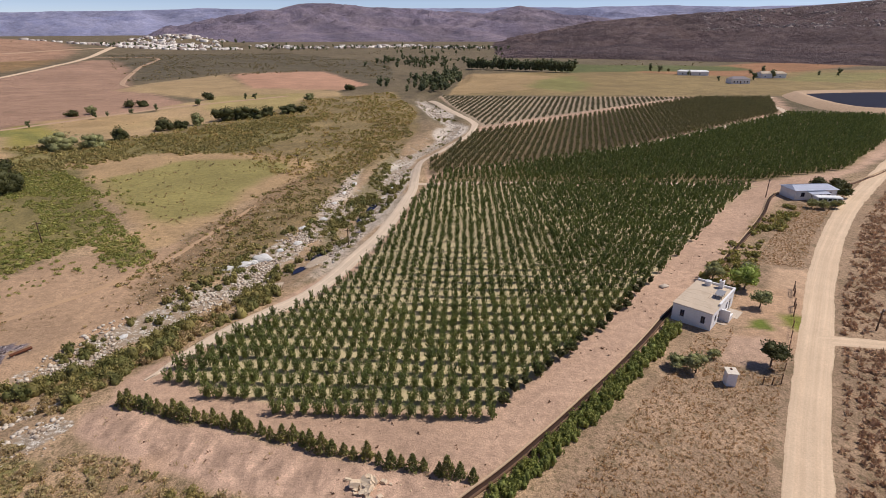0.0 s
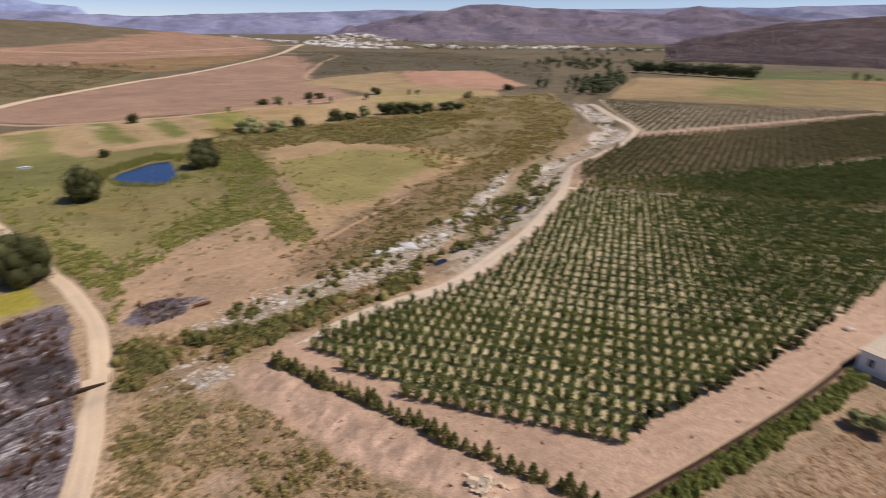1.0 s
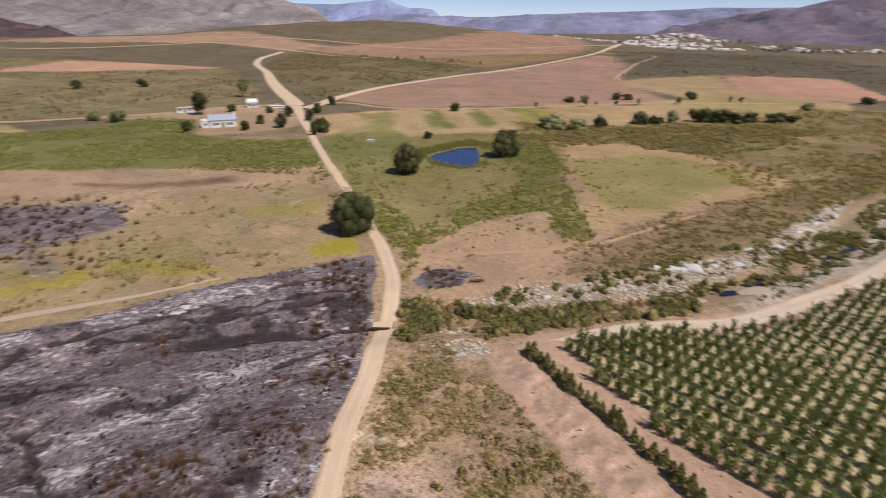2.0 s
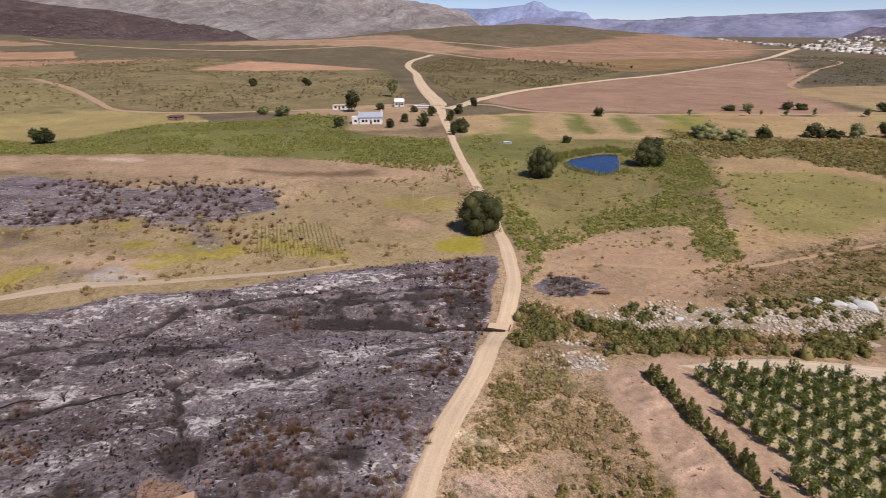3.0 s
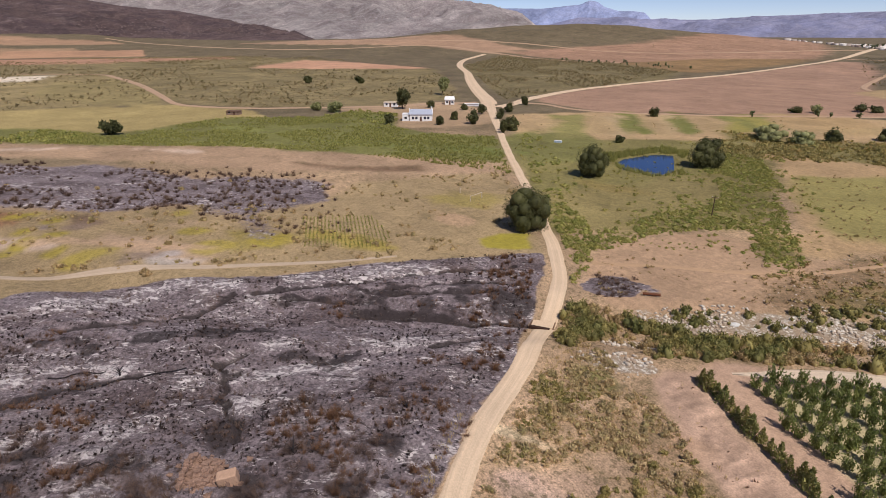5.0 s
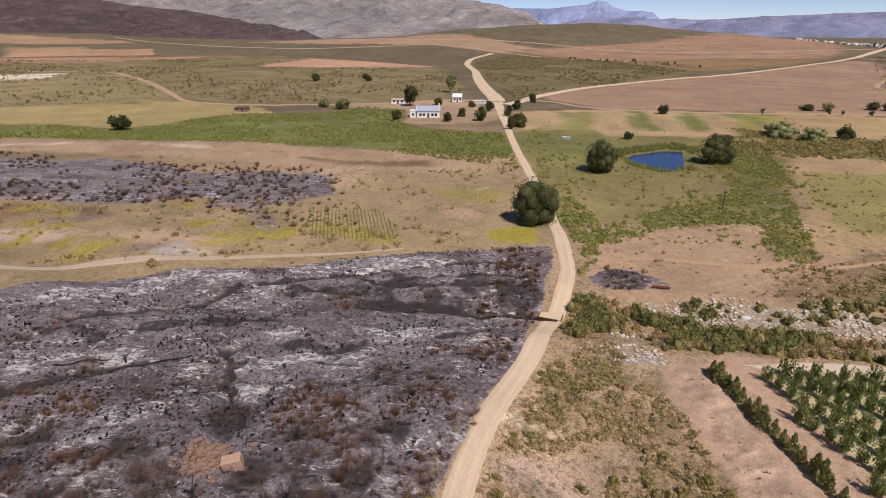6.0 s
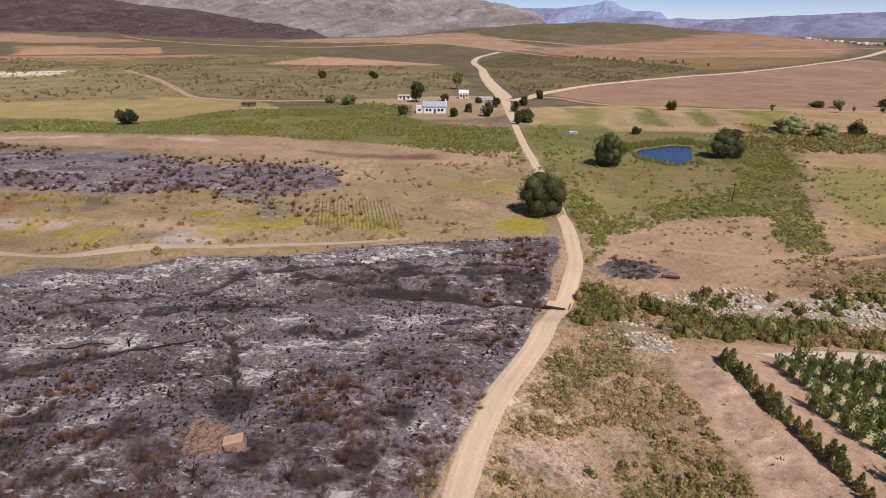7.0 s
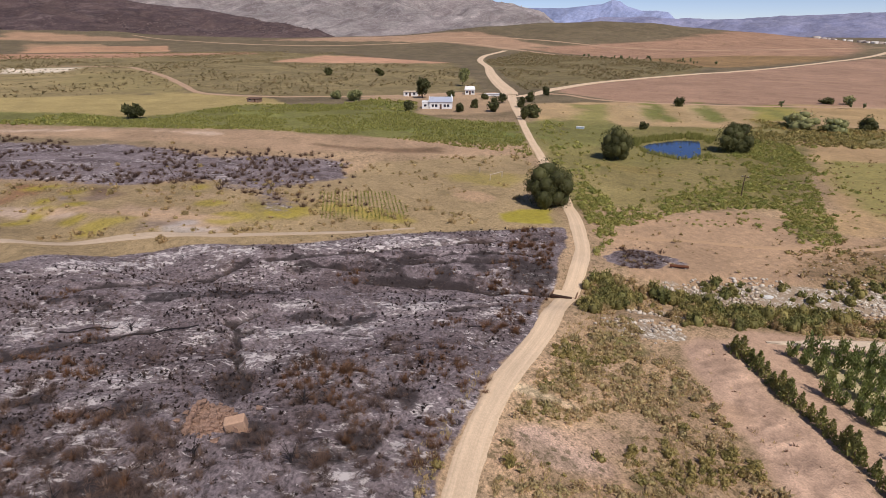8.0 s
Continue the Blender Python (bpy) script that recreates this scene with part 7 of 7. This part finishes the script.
def post(x, y, h, r=0.06, lean=0.0):
    t = thing("fence_post", at(x, y, lean * 40), "thin dark wooden fence post", "post", "yard fence posts")
    part("pole", rod(bmesh.new(), (0, 0, -0.3), (lean, 0, h), r, r * 0.85, 7), WOOD_DARK, t)
    part("cap", rod(bmesh.new(), (lean, 0, h - 0.02), (lean, 0, h + 0.03), r * 1.1, r * 0.8, 7), WOOD_DARK, t)
    return t


POSTS = [(40.1, 56.6), (41.2, 56.5), (42.4, 56.6), (44.6, 59.6), (46.6, 62.4), (48.4, 65.0), (50.2, 67.6), (52, 70.3), (54.2, 73.8), (56.4, 77.3), (58.4, 80.6), (60.2, 83.6)]
for n, (px, py) in enumerate(POSTS):
    post(px, py, 1.15 + 0.35 * (n in (2, 8, 11)), 0.07, 0.05 * math.sin(n * 2.1))
for n in range(len(POSTS) - 1):
    (ax, ay), (bx, by) = POSTS[n], POSTS[n + 1]
    bm = bmesh.new()
    for h in (0.4, 0.75, 1.05):
        rod(bm, (ax, ay, float(land(ax, ay)) + h), (bx, by, float(land(bx, by)) + h), 0.012, 0.012, 4)
    w = thing("fence_wire", pose(0, 0, 0), "slack wire strands between fence posts", "fence", "yard fence wires")
    part("strand", bm, RUST, w)


def gate(x, y, turn, w):
    t = thing("gate", at(x, y, turn), "dark weathered timber gate beside the road", "gate", "yard gates")
    for px in (0, w):
        part("upright", rod(bmesh.new(), (px, 0, -0.2), (px, 0, 1.5), 0.08, 0.07, 7), WOOD_DARK, t)
    for h in (0.5, 0.9, 1.3):
        part("rail", rod(bmesh.new(), (0, 0, h), (w, 0, h), 0.04, 0.04, 5), WOOD_DARK, t)
    return t


gate(58.6, 81.0, 60, 2.4)
gate(55.2, 75.2, 60, 2.2)


def power_pole(x, y, h):
    t = thing("power_pole", at(x, y, 30), "grey timber power pole with a cross arm", "pole", "power poles")
    part("mast", rod(bmesh.new(), (0, 0, -0.4), (0, 0, h), 0.13, 0.09, 9), WOOD_DARK, t)
    arm = part("cross_arm", boxes((-0.7, -0.05, h - 0.5, 0.7, 0.05, h - 0.38)), WOOD_DARK, t)
    for px in (-0.6, 0.6):
        part("insulator", rod(bmesh.new(), (px, 0, h - 0.38), (px, 0, h - 0.2), 0.05, 0.03, 6), WHITE_WALL, arm)
    return t


for px, py, h in ((84.8, 137.3, 4.9), (64.0, 69.7, 3.6), (61.5, 60.5, 3.4), (-83, 104.5, 4.6), (-46, 170, 4.2), (-19.5, 104, 3.6)):
    power_pole(px, py, h)


# ---- metal-roofed farmhouse by the road ----
def hip_roof(w, l, h, rise, over, material, parent, ridge=0.25):
    """A hipped metal roof with standing seams."""
    bm = bmesh.new()
    a, b = -over, -over
    c = [bm.verts.new(v) for v in ((a, b, h), (w + over, b, h), (w + over, l + over, h), (a, l + over, h))]
    lo = [bm.verts.new((v.co.x, v.co.y, h - 0.08)) for v in c]
    r0, r1 = bm.verts.new((w * ridge, l / 2, h + rise)), bm.verts.new((w * (1 - ridge), l / 2, h + rise))
    for f in ((c[0], c[1], r1, r0), (c[1], c[2], r1), (c[2], c[3], r0, r1), (c[3], c[0], r0), (lo[3], lo[2], lo[1], lo[0])):
        bm.faces.new(f)
    for i in range(4):
        bm.faces.new((c[i], lo[i], lo[(i + 1) % 4], c[(i + 1) % 4]))
    roof = part("roof", bm, material, parent)
    n = int(w / 0.9)
    for i in range(1, n):
        x = w * i / n
        top = min(1.0, min(x, w - x) / max(0.01, w * ridge))
        for s, y0 in ((1, -over), (-1, l + over)):
            part("seam", rod(bmesh.new(), (x, y0, h + 0.02), (x, y0 + s * (l / 2 + over) * top, h + 0.02 + rise * top), 0.03, 0.03, 4), material, roof)
    return roof


def long_house(name, x, y, turn, w, l, h, rise, label, roof, doors, windows, veranda=True, ridge=0.12, wall=WHITE_WALL):
    t = thing(name, at(x, y, turn), label, "house")
    holes = [(d, d + 0.95, 0.0, 2.05) for d in doors] + [(d, d + 1.1, 0.9, 2.0) for d in windows]
    part("front_wall", boxes(*wall_run(w, h, 0.22, holes)), wall, t)
    part("back_wall", boxes((0, l - 0.22, -0.5, w, l, h)), wall, t)
    part("side_wall", boxes((0, 0.22, -0.5, 0.22, l - 0.22, h)), wall, t)
    part("side_wall", boxes((w - 0.22, 0.22, -0.5, w, l - 0.22, h)), wall, t)
    for d in doors:
        door = part("door", boxes((d + 0.02, 0.09, 0, d + 0.93, 0.14, 2.03)), DOOR_PAINT, t)
        part("door_handle", boxes((d + 0.8, 0.05, 1.0, d + 0.86, 0.09, 1.05)), RUST, door)
    for d in windows:
        window(t, d + 0.55, 0.06, 0.9, 1.0, 1.1, (-1, 0), (0, -1))
    hip_roof(w, l, h, rise, 0.35, roof, t, ridge)
    if veranda:
        v = part("veranda_roof", turned(boxes((-0.1, -2.0, 0, w * veranda + 0.1, 0, 0.06)), pose(w * (1 - veranda) / 2, -0.02, h - 0.35, 7, 0, 0)), roof, t)
        for i in range(4):
            part("veranda_post", boxes((w * (1 - veranda) / 2 + (w * veranda - 0.12) * i / 3, -1.9, -0.5, w * (1 - veranda) / 2 + (w * veranda - 0.12) * i / 3 + 0.12, -1.78, h - 0.6)), WHITE_WALL, v)
        part("veranda_floor", boxes((w * (1 - veranda) / 2, -2.0, -0.5, w * (1 + veranda) / 2, -0.005, 0.12)), CONCRETE, t)
    return t


long_house("farm_cottage", 91.0, 135.2, 6, 11.6, 5.6, 2.6, 0.8, "white cottage with a pale blue-grey metal roof by the road", BLUE_STEEL, [4.6], [1.6, 6.4, 9.0], 0.45, 0.06)


def caravan():
    t = thing("trailer", at(93.6, 130.6, -8), "long white trailer parked among bushes", "trailer")
    part("body", boxes((0, 0, 0.6, 6.2, 2.2, 2.3), bevel=0.18), WHITE_WALL, t)
    for i in range(5):
        part("window", boxes((0.5 + i * 1.1, -0.02, 1.35, 1.3 + i * 1.1, 0.05, 1.95)), GLASS, t)
    for px in (1.6, 4.6):
        for py in (0.05, 1.95):
            wheel = part("wheel", rod(bmesh.new(), (px, py, 0.32), (px, py + 0.2, 0.32), 0.33, 0.33, 14), plain("tyre_rubber", (0.03, 0.03, 0.03), 0.9) if "tyre_rubber" not in bpy.data.materials else bpy.data.materials["tyre_rubber"], t)
            part("hub", rod(bmesh.new(), (px, py - 0.01, 0.32), (px, py + 0.21, 0.32), 0.14, 0.14, 10), CONCRETE, wheel)
    return t


caravan()
for n, (px, py, h, rad) in enumerate([(91.5, 128.5, 2.4, 1.8), (94, 128, 2.2, 1.9), (97, 128.4, 2.3, 1.8), (105.5, 138, 3.2, 2.2), (107.5, 142, 3.6, 2.4), (104, 147, 3.4, 3.0), (109, 146.5, 3.0, 2.6)]):
    tree(px, py, h, rad, 0.1, "grey-green bush beside the farm cottage", LEAF_OLIVE if n < 3 else LEAF_DARK, 360, 0.4, 9, 70 + n, "yard_bush", "farm cottage bushes")

# ---- culvert, burnt ground and dry flat ----
def culvert():
    t = thing("culvert", at(-59.4, 44.6, 46), "low concrete culvert under the farm road", "culvert", kind="structure")
    part("deck", boxes((-1.55, -1.5, -0.9, 1.55, 1.5, 0.12), bevel=0.03), plain("dusty_deck", tone(216, 190, 160), 0.9, wear=0.1, scale=1.0), t)
    # Solid dark strip imitates the shaded break across the road.
    part("shade_strip", boxes((-1.8, -2.0, -0.3, 1.2, -1.52, 0.15)), DARK_BROWN, t, "solid dark strip standing in for a shaded break across the road")
    part("headwall", boxes((1.56, -1.7, -1.6, 1.75, 1.8, 0.14), bevel=0.03), BANK_EARTH, t)
    part("headwall", boxes((-1.75, -1.7, -1.6, -1.56, 1.8, 0.1), bevel=0.03), BANK_EARTH, t)
    for py in (-0.8, 0.8):
        part("pipe", rod(bmesh.new(), (-1.95, py, -0.9), (1.95, py, -0.9), 0.45, 0.45, 14), CONCRETE, t)
    return t


culvert()


RUIN_STONE = plain("scorched_rubble_stone", tone(146, 118, 102), 0.9, wear=0.35, scale=1.2, dirt=tone(98, 76, 66))


def ruin():
    """Broken rubble walls of a small building, fallen in on themselves."""
    t = thing("ruin", at(-41.9, -1.1, 66), "collapsed ruin of a small warm-toned rubble-stone wall", "ruin")
    r = random.Random(5)
    for x0, y0, x1, y1, hts in ((-2.6, 2.4, -2.6, -0.6, (0.9, 1.0, 0.8, 0.5)), (-2.6, 2.5, -0.2, 2.7, (0.9, 0.6, 0.3, 0.1)), (1.6, -0.2, 1.6, 1.2, (0.9, 0.8, 0.5))):
        n = int(math.hypot(x1 - x0, y1 - y0) / 0.3)
        for i in range(n + 1):
            u = i / n
            top = hts[min(len(hts) - 1, int(u * len(hts)))] + r.uniform(-0.25, 0.15)
            z = -0.2
            while z < top:
                h = r.uniform(0.14, 0.3)
                x, y = x0 + (x1 - x0) * u + r.uniform(-0.12, 0.12), y0 + (y1 - y0) * u + r.uniform(-0.12, 0.12)
                part("stone", turned(boxes((-0.2, -0.2, 0, 0.2, 0.2, h), bevel=0.02), pose(x, y, z, r.uniform(-14, 14), r.uniform(-14, 14), r.uniform(0, 90))), RUIN_STONE, t)
                z += h
    part("plaster_block", turned(boxes((-0.85, -0.5, -0.1, 0.85, 0.5, 1.2), bevel=0.1), pose(1.5, 0.2, 0, 6, -8, 14)), plain("pale_clay_plaster", tone(184, 150, 126), 0.9, wear=0.12, scale=0.8), t, "smooth upright block of pale wall")
    bm = bmesh.new()
    for i in range(170):
        s = r.uniform(0.08, 0.3)
        x, y = r.gauss(-1.0, 1.2), r.gauss(0.9, 1.0)
        box(bm, x - s, y - s * 0.8, -0.1, x + s, y + s * 0.8, max(0.05, 0.65 - 0.3 * math.hypot(x + 1.2, y - 1.2) + r.uniform(-0.15, 0.15)))
    for v in bm.verts:
        v.co += Vector((r.uniform(-0.08, 0.08), r.uniform(-0.08, 0.08), r.uniform(-0.05, 0.1)))
    tagged(part("rubble", bm, RUIN_STONE, t), kind="stuff")
    return t


ruin()


def fallen_pole(x0, y0, x1, y1, r, label, name="fallen_pole", material=None, group="burnt poles"):
    t = thing(name, pose(0, 0, 0), label, "pole", group)
    bm = bmesh.new()
    n, rings = 7, []
    way = Vector((x1 - x0, y1 - y0, 0)).normalized()
    for i in range(n + 1):
        u = i / n
        q = (x0 + (x1 - x0) * u + 0.15 * math.sin(u * 9), y0 + (y1 - y0) * u)
        k, z = r * (1 - 0.4 * u), float(land(*q)) + r + 0.05
        rings.append([bm.verts.new((q[0] - way.y * k * math.cos(a), q[1] + way.x * k * math.cos(a), z + k * math.sin(a))) for a in (j * math.tau / 7 for j in range(7))])
    for p, q in zip(rings[:-1], rings[1:]):
        for j in range(7):
            bm.faces.new((p[j], p[(j + 1) % 7], q[(j + 1) % 7], q[j]))
    bm.faces.new(rings[0]), bm.faces.new(rings[-1])
    bmesh.ops.recalc_face_normals(bm, faces=bm.faces)
    part("stem", bm, material or BLACK_CHAR, t)
    part("stub", rod(bmesh.new(), (x0, y0, float(land(x0, y0)) + r), (x0 + 0.3, y0 + 0.2, float(land(x0, y0)) + r * 4), r * 0.6, r * 0.3, 5), material or BLACK_CHAR, t)
    return t


fallen_pole(-69.4, -18.6, -68.2, -12.4, 0.09, "long charred pole lying in ash")
fallen_pole(-65.8, -12.6, -64.9, -3.4, 0.12, "long charred pole lying in ash")
fallen_pole(-50, -12, -48.5, -9.5, 0.08, "short charred branch lying in ash")
fallen_pole(-52, 26, -51, 29, 0.06, "short charred branch lying in ash")


def pipe_frame():
    t = thing("drain_pipe", at(-57.3, 62.9, 54), "rusty steel pipe on low supports", "pipe")
    part("tube", rod(bmesh.new(), (-1.3, 0, 0.35), (1.3, 0, 0.35), 0.22, 0.22, 14), RUST, t)
    for px in (-0.9, 0.9):
        part("support", boxes((px - 0.1, -0.25, -0.1, px + 0.1, 0.25, 0.15)), CONCRETE, t)
    return t


pipe_frame()


def stump(x, y, h, label, seed):
    t = thing("burnt_stump", at(x, y, seed * 50), label, "stump", "burnt stumps")
    r = random.Random(seed)
    bm = rod(bmesh.new(), (0, 0, -0.1), (0.1, 0, h * 0.5), 0.12, 0.08, 7)
    part("stem", bm, BLACK_CHAR, t)
    for k in range(7):
        a = k * 0.9 + r.random()
        part("branch", rod(bmesh.new(), (0.05, 0, h * r.uniform(0.1, 0.45)), (math.cos(a) * h * 0.5, math.sin(a) * h * 0.5, h * r.uniform(0.6, 1.0)), 0.045, 0.012, 4), BLACK_CHAR, t)
    return t


for n, (px, py, h) in enumerate([(-66.8, -10.8, 1.6), (-43, 6, 1.5), (-39.5, -3, 1.7), (-52, -20, 1.4), (-60, 14, 1.2), (-45, 18, 1.3), (-50, 4, 1.2), (-36, 4, 1.8), (-38, -12, 1.6)]):
    stump(px, py, h, "charred leafless shrub standing in ash", n + 1)
p = sow([(-68, 59.5), (-66.5, 64), (-63, 66), (-59.5, 63), (-58.5, 57.5), (-61, 55), (-65, 57)], 2.2, 330, 0.3, 3)
grow("burnt_thicket", [twigs(60, 0.8, 0.6, 0.014, s + 170) for s in range(4)], p, size_of(p, 0.4, 1.3, 55), bpy.data.materials["sooty_twigs"], "blackened thicket beside the dry flat", "bushes", 55)

# small plot of staked vines, and a lying timber frame
plot = rows_in([(-118.5, 20), (-113.5, 34.5), (-99.5, 34.5), (-93.5, 31), (-100.6, 17)], 0.6, 0.78, -12, (-117, 21.6), 15, 0, 0.08)
grow("vine_plot", [clump(14, 0.5, 0.9, 0.24, s + 520, 3) for s in range(4)], plot, size_of(plot, 0.25, 0.62, 56, 1), LEAF_GREEN, "small plot of staked vines in rows", "vineyard", 56)
t = thing("timber_frame", at(-119, 62, 25), "pale timber frame standing in the field", "frame")
for px, py in ((-3.5, 0), (3.2, 0.4), (3.2, -4.2)):
    part("upright", rod(bmesh.new(), (px, py, -0.2), (px, py, 1.6), 0.1, 0.09, 6), CONCRETE, t)
part("rail", rod(bmesh.new(), (3.2, 0.4, 1.5), (3.2, -4.2, 1.5), 0.07, 0.07, 6), CONCRETE, t)

# ---- farm in the west ----
house = long_house("farmhouse", -237, 89.3, 66, 10.2, 7.0, 3.1, 1.9, "white farmhouse with a pale blue metal roof and gable ends", BLUE_STEEL, [4.6], [1.0, 2.5, 6.4, 7.9], 0, 0.02)
for x0 in (-0.38, 10.2):
    bm = bmesh.new()
    ends = [[bm.verts.new((x, y, z)) for y, z in ((-0.4, 3.0), (3.5, 5.35), (7.4, 3.0))] for x in (x0, x0 + 0.2)]
    bm.faces.new(ends[0][::-1]), bm.faces.new(ends[1])
    for a in range(3):
        bm.faces.new((ends[0][a], ends[0][(a + 1) % 3], ends[1][(a + 1) % 3], ends[1][a]))
    bmesh.ops.recalc_face_normals(bm, faces=bm.faces)
    part("gable", bm, WHITE_WALL, house)
part("chimney", boxes((9.6, 3.1, 4.6, 10.15, 3.8, 6.0)), WHITE_WALL, house)
part("annexe", boxes((-3.4, 0.4, -0.4, -0.4, 5.6, 2.9), (-3.5, 0.3, 2.9, -0.39, 5.7, 3.05)), WHITE_WALL, house, "flat-roofed white side room")
part("annexe_window", boxes((-2.4, 0.36, 1.0, -1.3, 0.41, 1.9)), GLASS, house)
long_house("outhouse", -288.5, 93.5, 64, 7.4, 4.0, 2.4, 0.4, "small white outbuilding with a shallow roof", ROOF_TAN, [3.0], [1.0, 5.2], 0, 0.1)
long_house("gabled_house", -283.4, 127.2, 66, 5.2, 5, 2.8, 1.6, "small white house behind the farmhouse", WHITE_WALL, [2.2], [0.6, 3.6], 0, 0.02)
long_house("yard_wall_house", -273, 134, 66, 8, 1.2, 1.3, 0.2, "low white yard wall building beside the farm", WHITE_WALL, [], [], 0, 0.05)
long_house("shed", -291, 14, 60, 6, 4, 1.8, 0.5, "low dark tumbledown shed on the pasture", plain("dull_rust_roof", tone(110, 88, 76), 0.7), [3.5], [1.0], 0, 0.1, plain("grey_stone_wall", tone(140, 118, 104), 0.9, wear=0.25))
t = thing("trough", at(-167, 121.4, 40), "small pale blue water trough", "trough")
part("tub", boxes((-1.4, -0.5, 0, 1.4, 0.5, 0.7), bevel=0.05), plain("pale_blue_paint", (0.5, 0.58, 0.66), 0.6), t)
part("rim", boxes((-1.45, -0.55, 0.7, 1.45, 0.55, 0.78)), WHITE_WALL, t)

# ---- farms and reservoir in the east ----
long_house("east_farmhouse", 229, 450, 0, 15, 9, 3.5, 1.8, "grey farmhouse on the eastern fields", plain("grey_tile_roof", tone(140, 132, 134), 0.7), [7], [2, 4.5, 10, 12.5], 0, 0.2)
long_house("east_barn", 280, 500, 0, 22, 10, 4, 1.6, "pale roofed barn behind trees", ROOF_TAN, [10], [3, 16], 0, 0.05)
long_house("east_shed", 220, 532, -14, 26, 9, 3.5, 1.2, "long pale shed on the eastern farm", WHITE_WALL, [10], [3, 18], 0, 0.05)


def bank():
    """An earth bank round the reservoir."""
    line = [(330, 320), (300, 285), (228, 284), (214, 305), (224, 352), (238, 366), (300, 372), (330, 340)]
    pts, way = curve_points(line, 4.0)
    side = np.stack([-way[:, 1], way[:, 0]], 1)
    rings = [np.column_stack([pts + side * o, np.full(len(pts), h) + land(*(pts + side * o).T)]) for o, h in ((-9, -0.3), (-2, 3.0), (2, 3.0), (9, -0.3))]
    n = len(pts)
    i = np.arange(n - 1)
    f = np.concatenate([np.stack([k * n + i, k * n + i + 1, (k + 1) * n + i + 1, (k + 1) * n + i], 1) for k in range(3)])
    return tagged(new("reservoir_bank", flat_mesh("reservoir_bank", np.concatenate(rings), f, plain("bank_earth", tone(186, 158, 130), 0.95, scale=0.2))), "sloping pale earth bank round a reservoir", "bank", kind="structure")


bank()
sheet("water", [(218, 306), (228, 350), (240, 361), (298, 367), (324, 330), (297, 289), (230, 288)], 2.2, water_material("reservoir_water", (0.03, 0.026, 0.035), 0.04, 0.5), "dark reservoir inside an earth bank", "reservoir")

# ---- town ----
def house_shape(w, l, h, rise):
    v = np.array([(-w, -l, -2), (w, -l, -2), (w, l, -2), (-w, l, -2), (-w, -l, h), (w, -l, h), (w, l, h), (-w, l, h), (0, -l, h + rise), (0, l, h + rise)], float)
    f = np.array([(0, 1, 5), (0, 5, 4), (1, 2, 6), (1, 6, 5), (2, 3, 7), (2, 7, 6), (3, 0, 4), (3, 4, 7), (4, 5, 8), (6, 7, 9), (5, 6, 9), (5, 9, 8), (7, 4, 8), (7, 8, 9)])
    return v, f


TOWN_WALL = Nodes("town_walls", 0.85)
TOWN_WALL = TOWN_WALL.colour(TOWN_WALL.dim(TOWN_WALL.mix(TOWN_WALL.step(TOWN_WALL.island(), 0.35, 0.9), tone(232, 224, 214), tone(150, 132, 122)), TOWN_WALL.step(TOWN_WALL.noise(0.3, 3), 0.3, 0.7, 0.85, 1.05)))
r = np.random.default_rng(91)
p = np.concatenate([sow([(-690, 1060), (-560, 1010), (-440, 1010), (-380, 1090), (-420, 1140), (-540, 1150), (-640, 1140)], 0.028, 340, 0.36, 50),
                    sow([(-620, 1150), (-600, 1090), (-470, 1110), (-440, 1160), (-520, 1200)], 0.014, 343, 0.36, 40), sow([(-650, 1150), (-440, 1140), (-460, 1235), (-620, 1240)], 0.007, 345, 0.4, 30),
                    sow([(-420, 1150), (-360, 1250), (-60, 1420), (-40, 1320), (-330, 1130)], 0.010, 341, 0.45, 60), sow([(-200, 1250), (-160, 1360), (160, 1290), (150, 1180)], 0.004, 342, 0.45, 60),
                    sow([(-830, 1100), (-760, 1060), (-700, 1090), (-740, 1160)], 0.002, 344)])
grow("town_houses", [house_shape(4, 5, 3.2, 1.4), house_shape(3.2, 4, 3, 1.0), house_shape(5, 9, 3.6, 1.6), house_shape(3, 3.4, 2.8, 0.5)], p, size_of(p, 0.45, 0.8, 57), TOWN_WALL, "crowded small pale houses of a distant town", "houses", 57, 0.1)

# ---- rock outcrops on the slopes ----
def outcrops(name, lo, hi, s0, s1, n, size, label, seed, material):
    """Rocks at random on a stretch of a mountain, in bands."""
    g = MOUNTAINS[name]
    r = np.random.default_rng(seed)
    rows = r.uniform(s0, s1, n * 3) * 41
    cols = r.uniform(lo, hi, n * 3) * (g.shape[1] - 1)
    q = g[rows.astype(int), cols.astype(int)] + r.normal(size=(n * 3, 3)) * np.array([6, 6, 0])
    q = q[fractal(q[:, 0], q[:, 1], 160, seed, 3) > 0.52][:n]
    grow(name + "_outcrops", STONES, q, size_of(q, size[0], size[1], seed, 2.2), material, label, "rocks", seed)


GREY_ROCK = plain("weathered_grey_rock", tone(192, 177, 166), 0.9, wear=0.25, scale=0.05)
outcrops("east_slope", 0.3, 0.75, 0.3, 0.9, 1700, (2, 8), "grey rock outcrops on the heath slope", 71, GREY_ROCK)
outcrops("west_spur", 0.35, 0.95, 0.1, 0.95, 2600, (1.5, 6), "grey rocks on the dark spur", 72, plain("dark_spur_rock", tone(130, 112, 108), 0.9, wear=0.25, scale=0.05))
outcrops("west_mountain", 0.4, 0.95, 0.15, 0.9, 900, (3, 8), "pale rock ribs on the mountain", 73, plain("pale_mountain_rock", tone(196, 186, 183), 0.9, wear=0.2, scale=0.03))
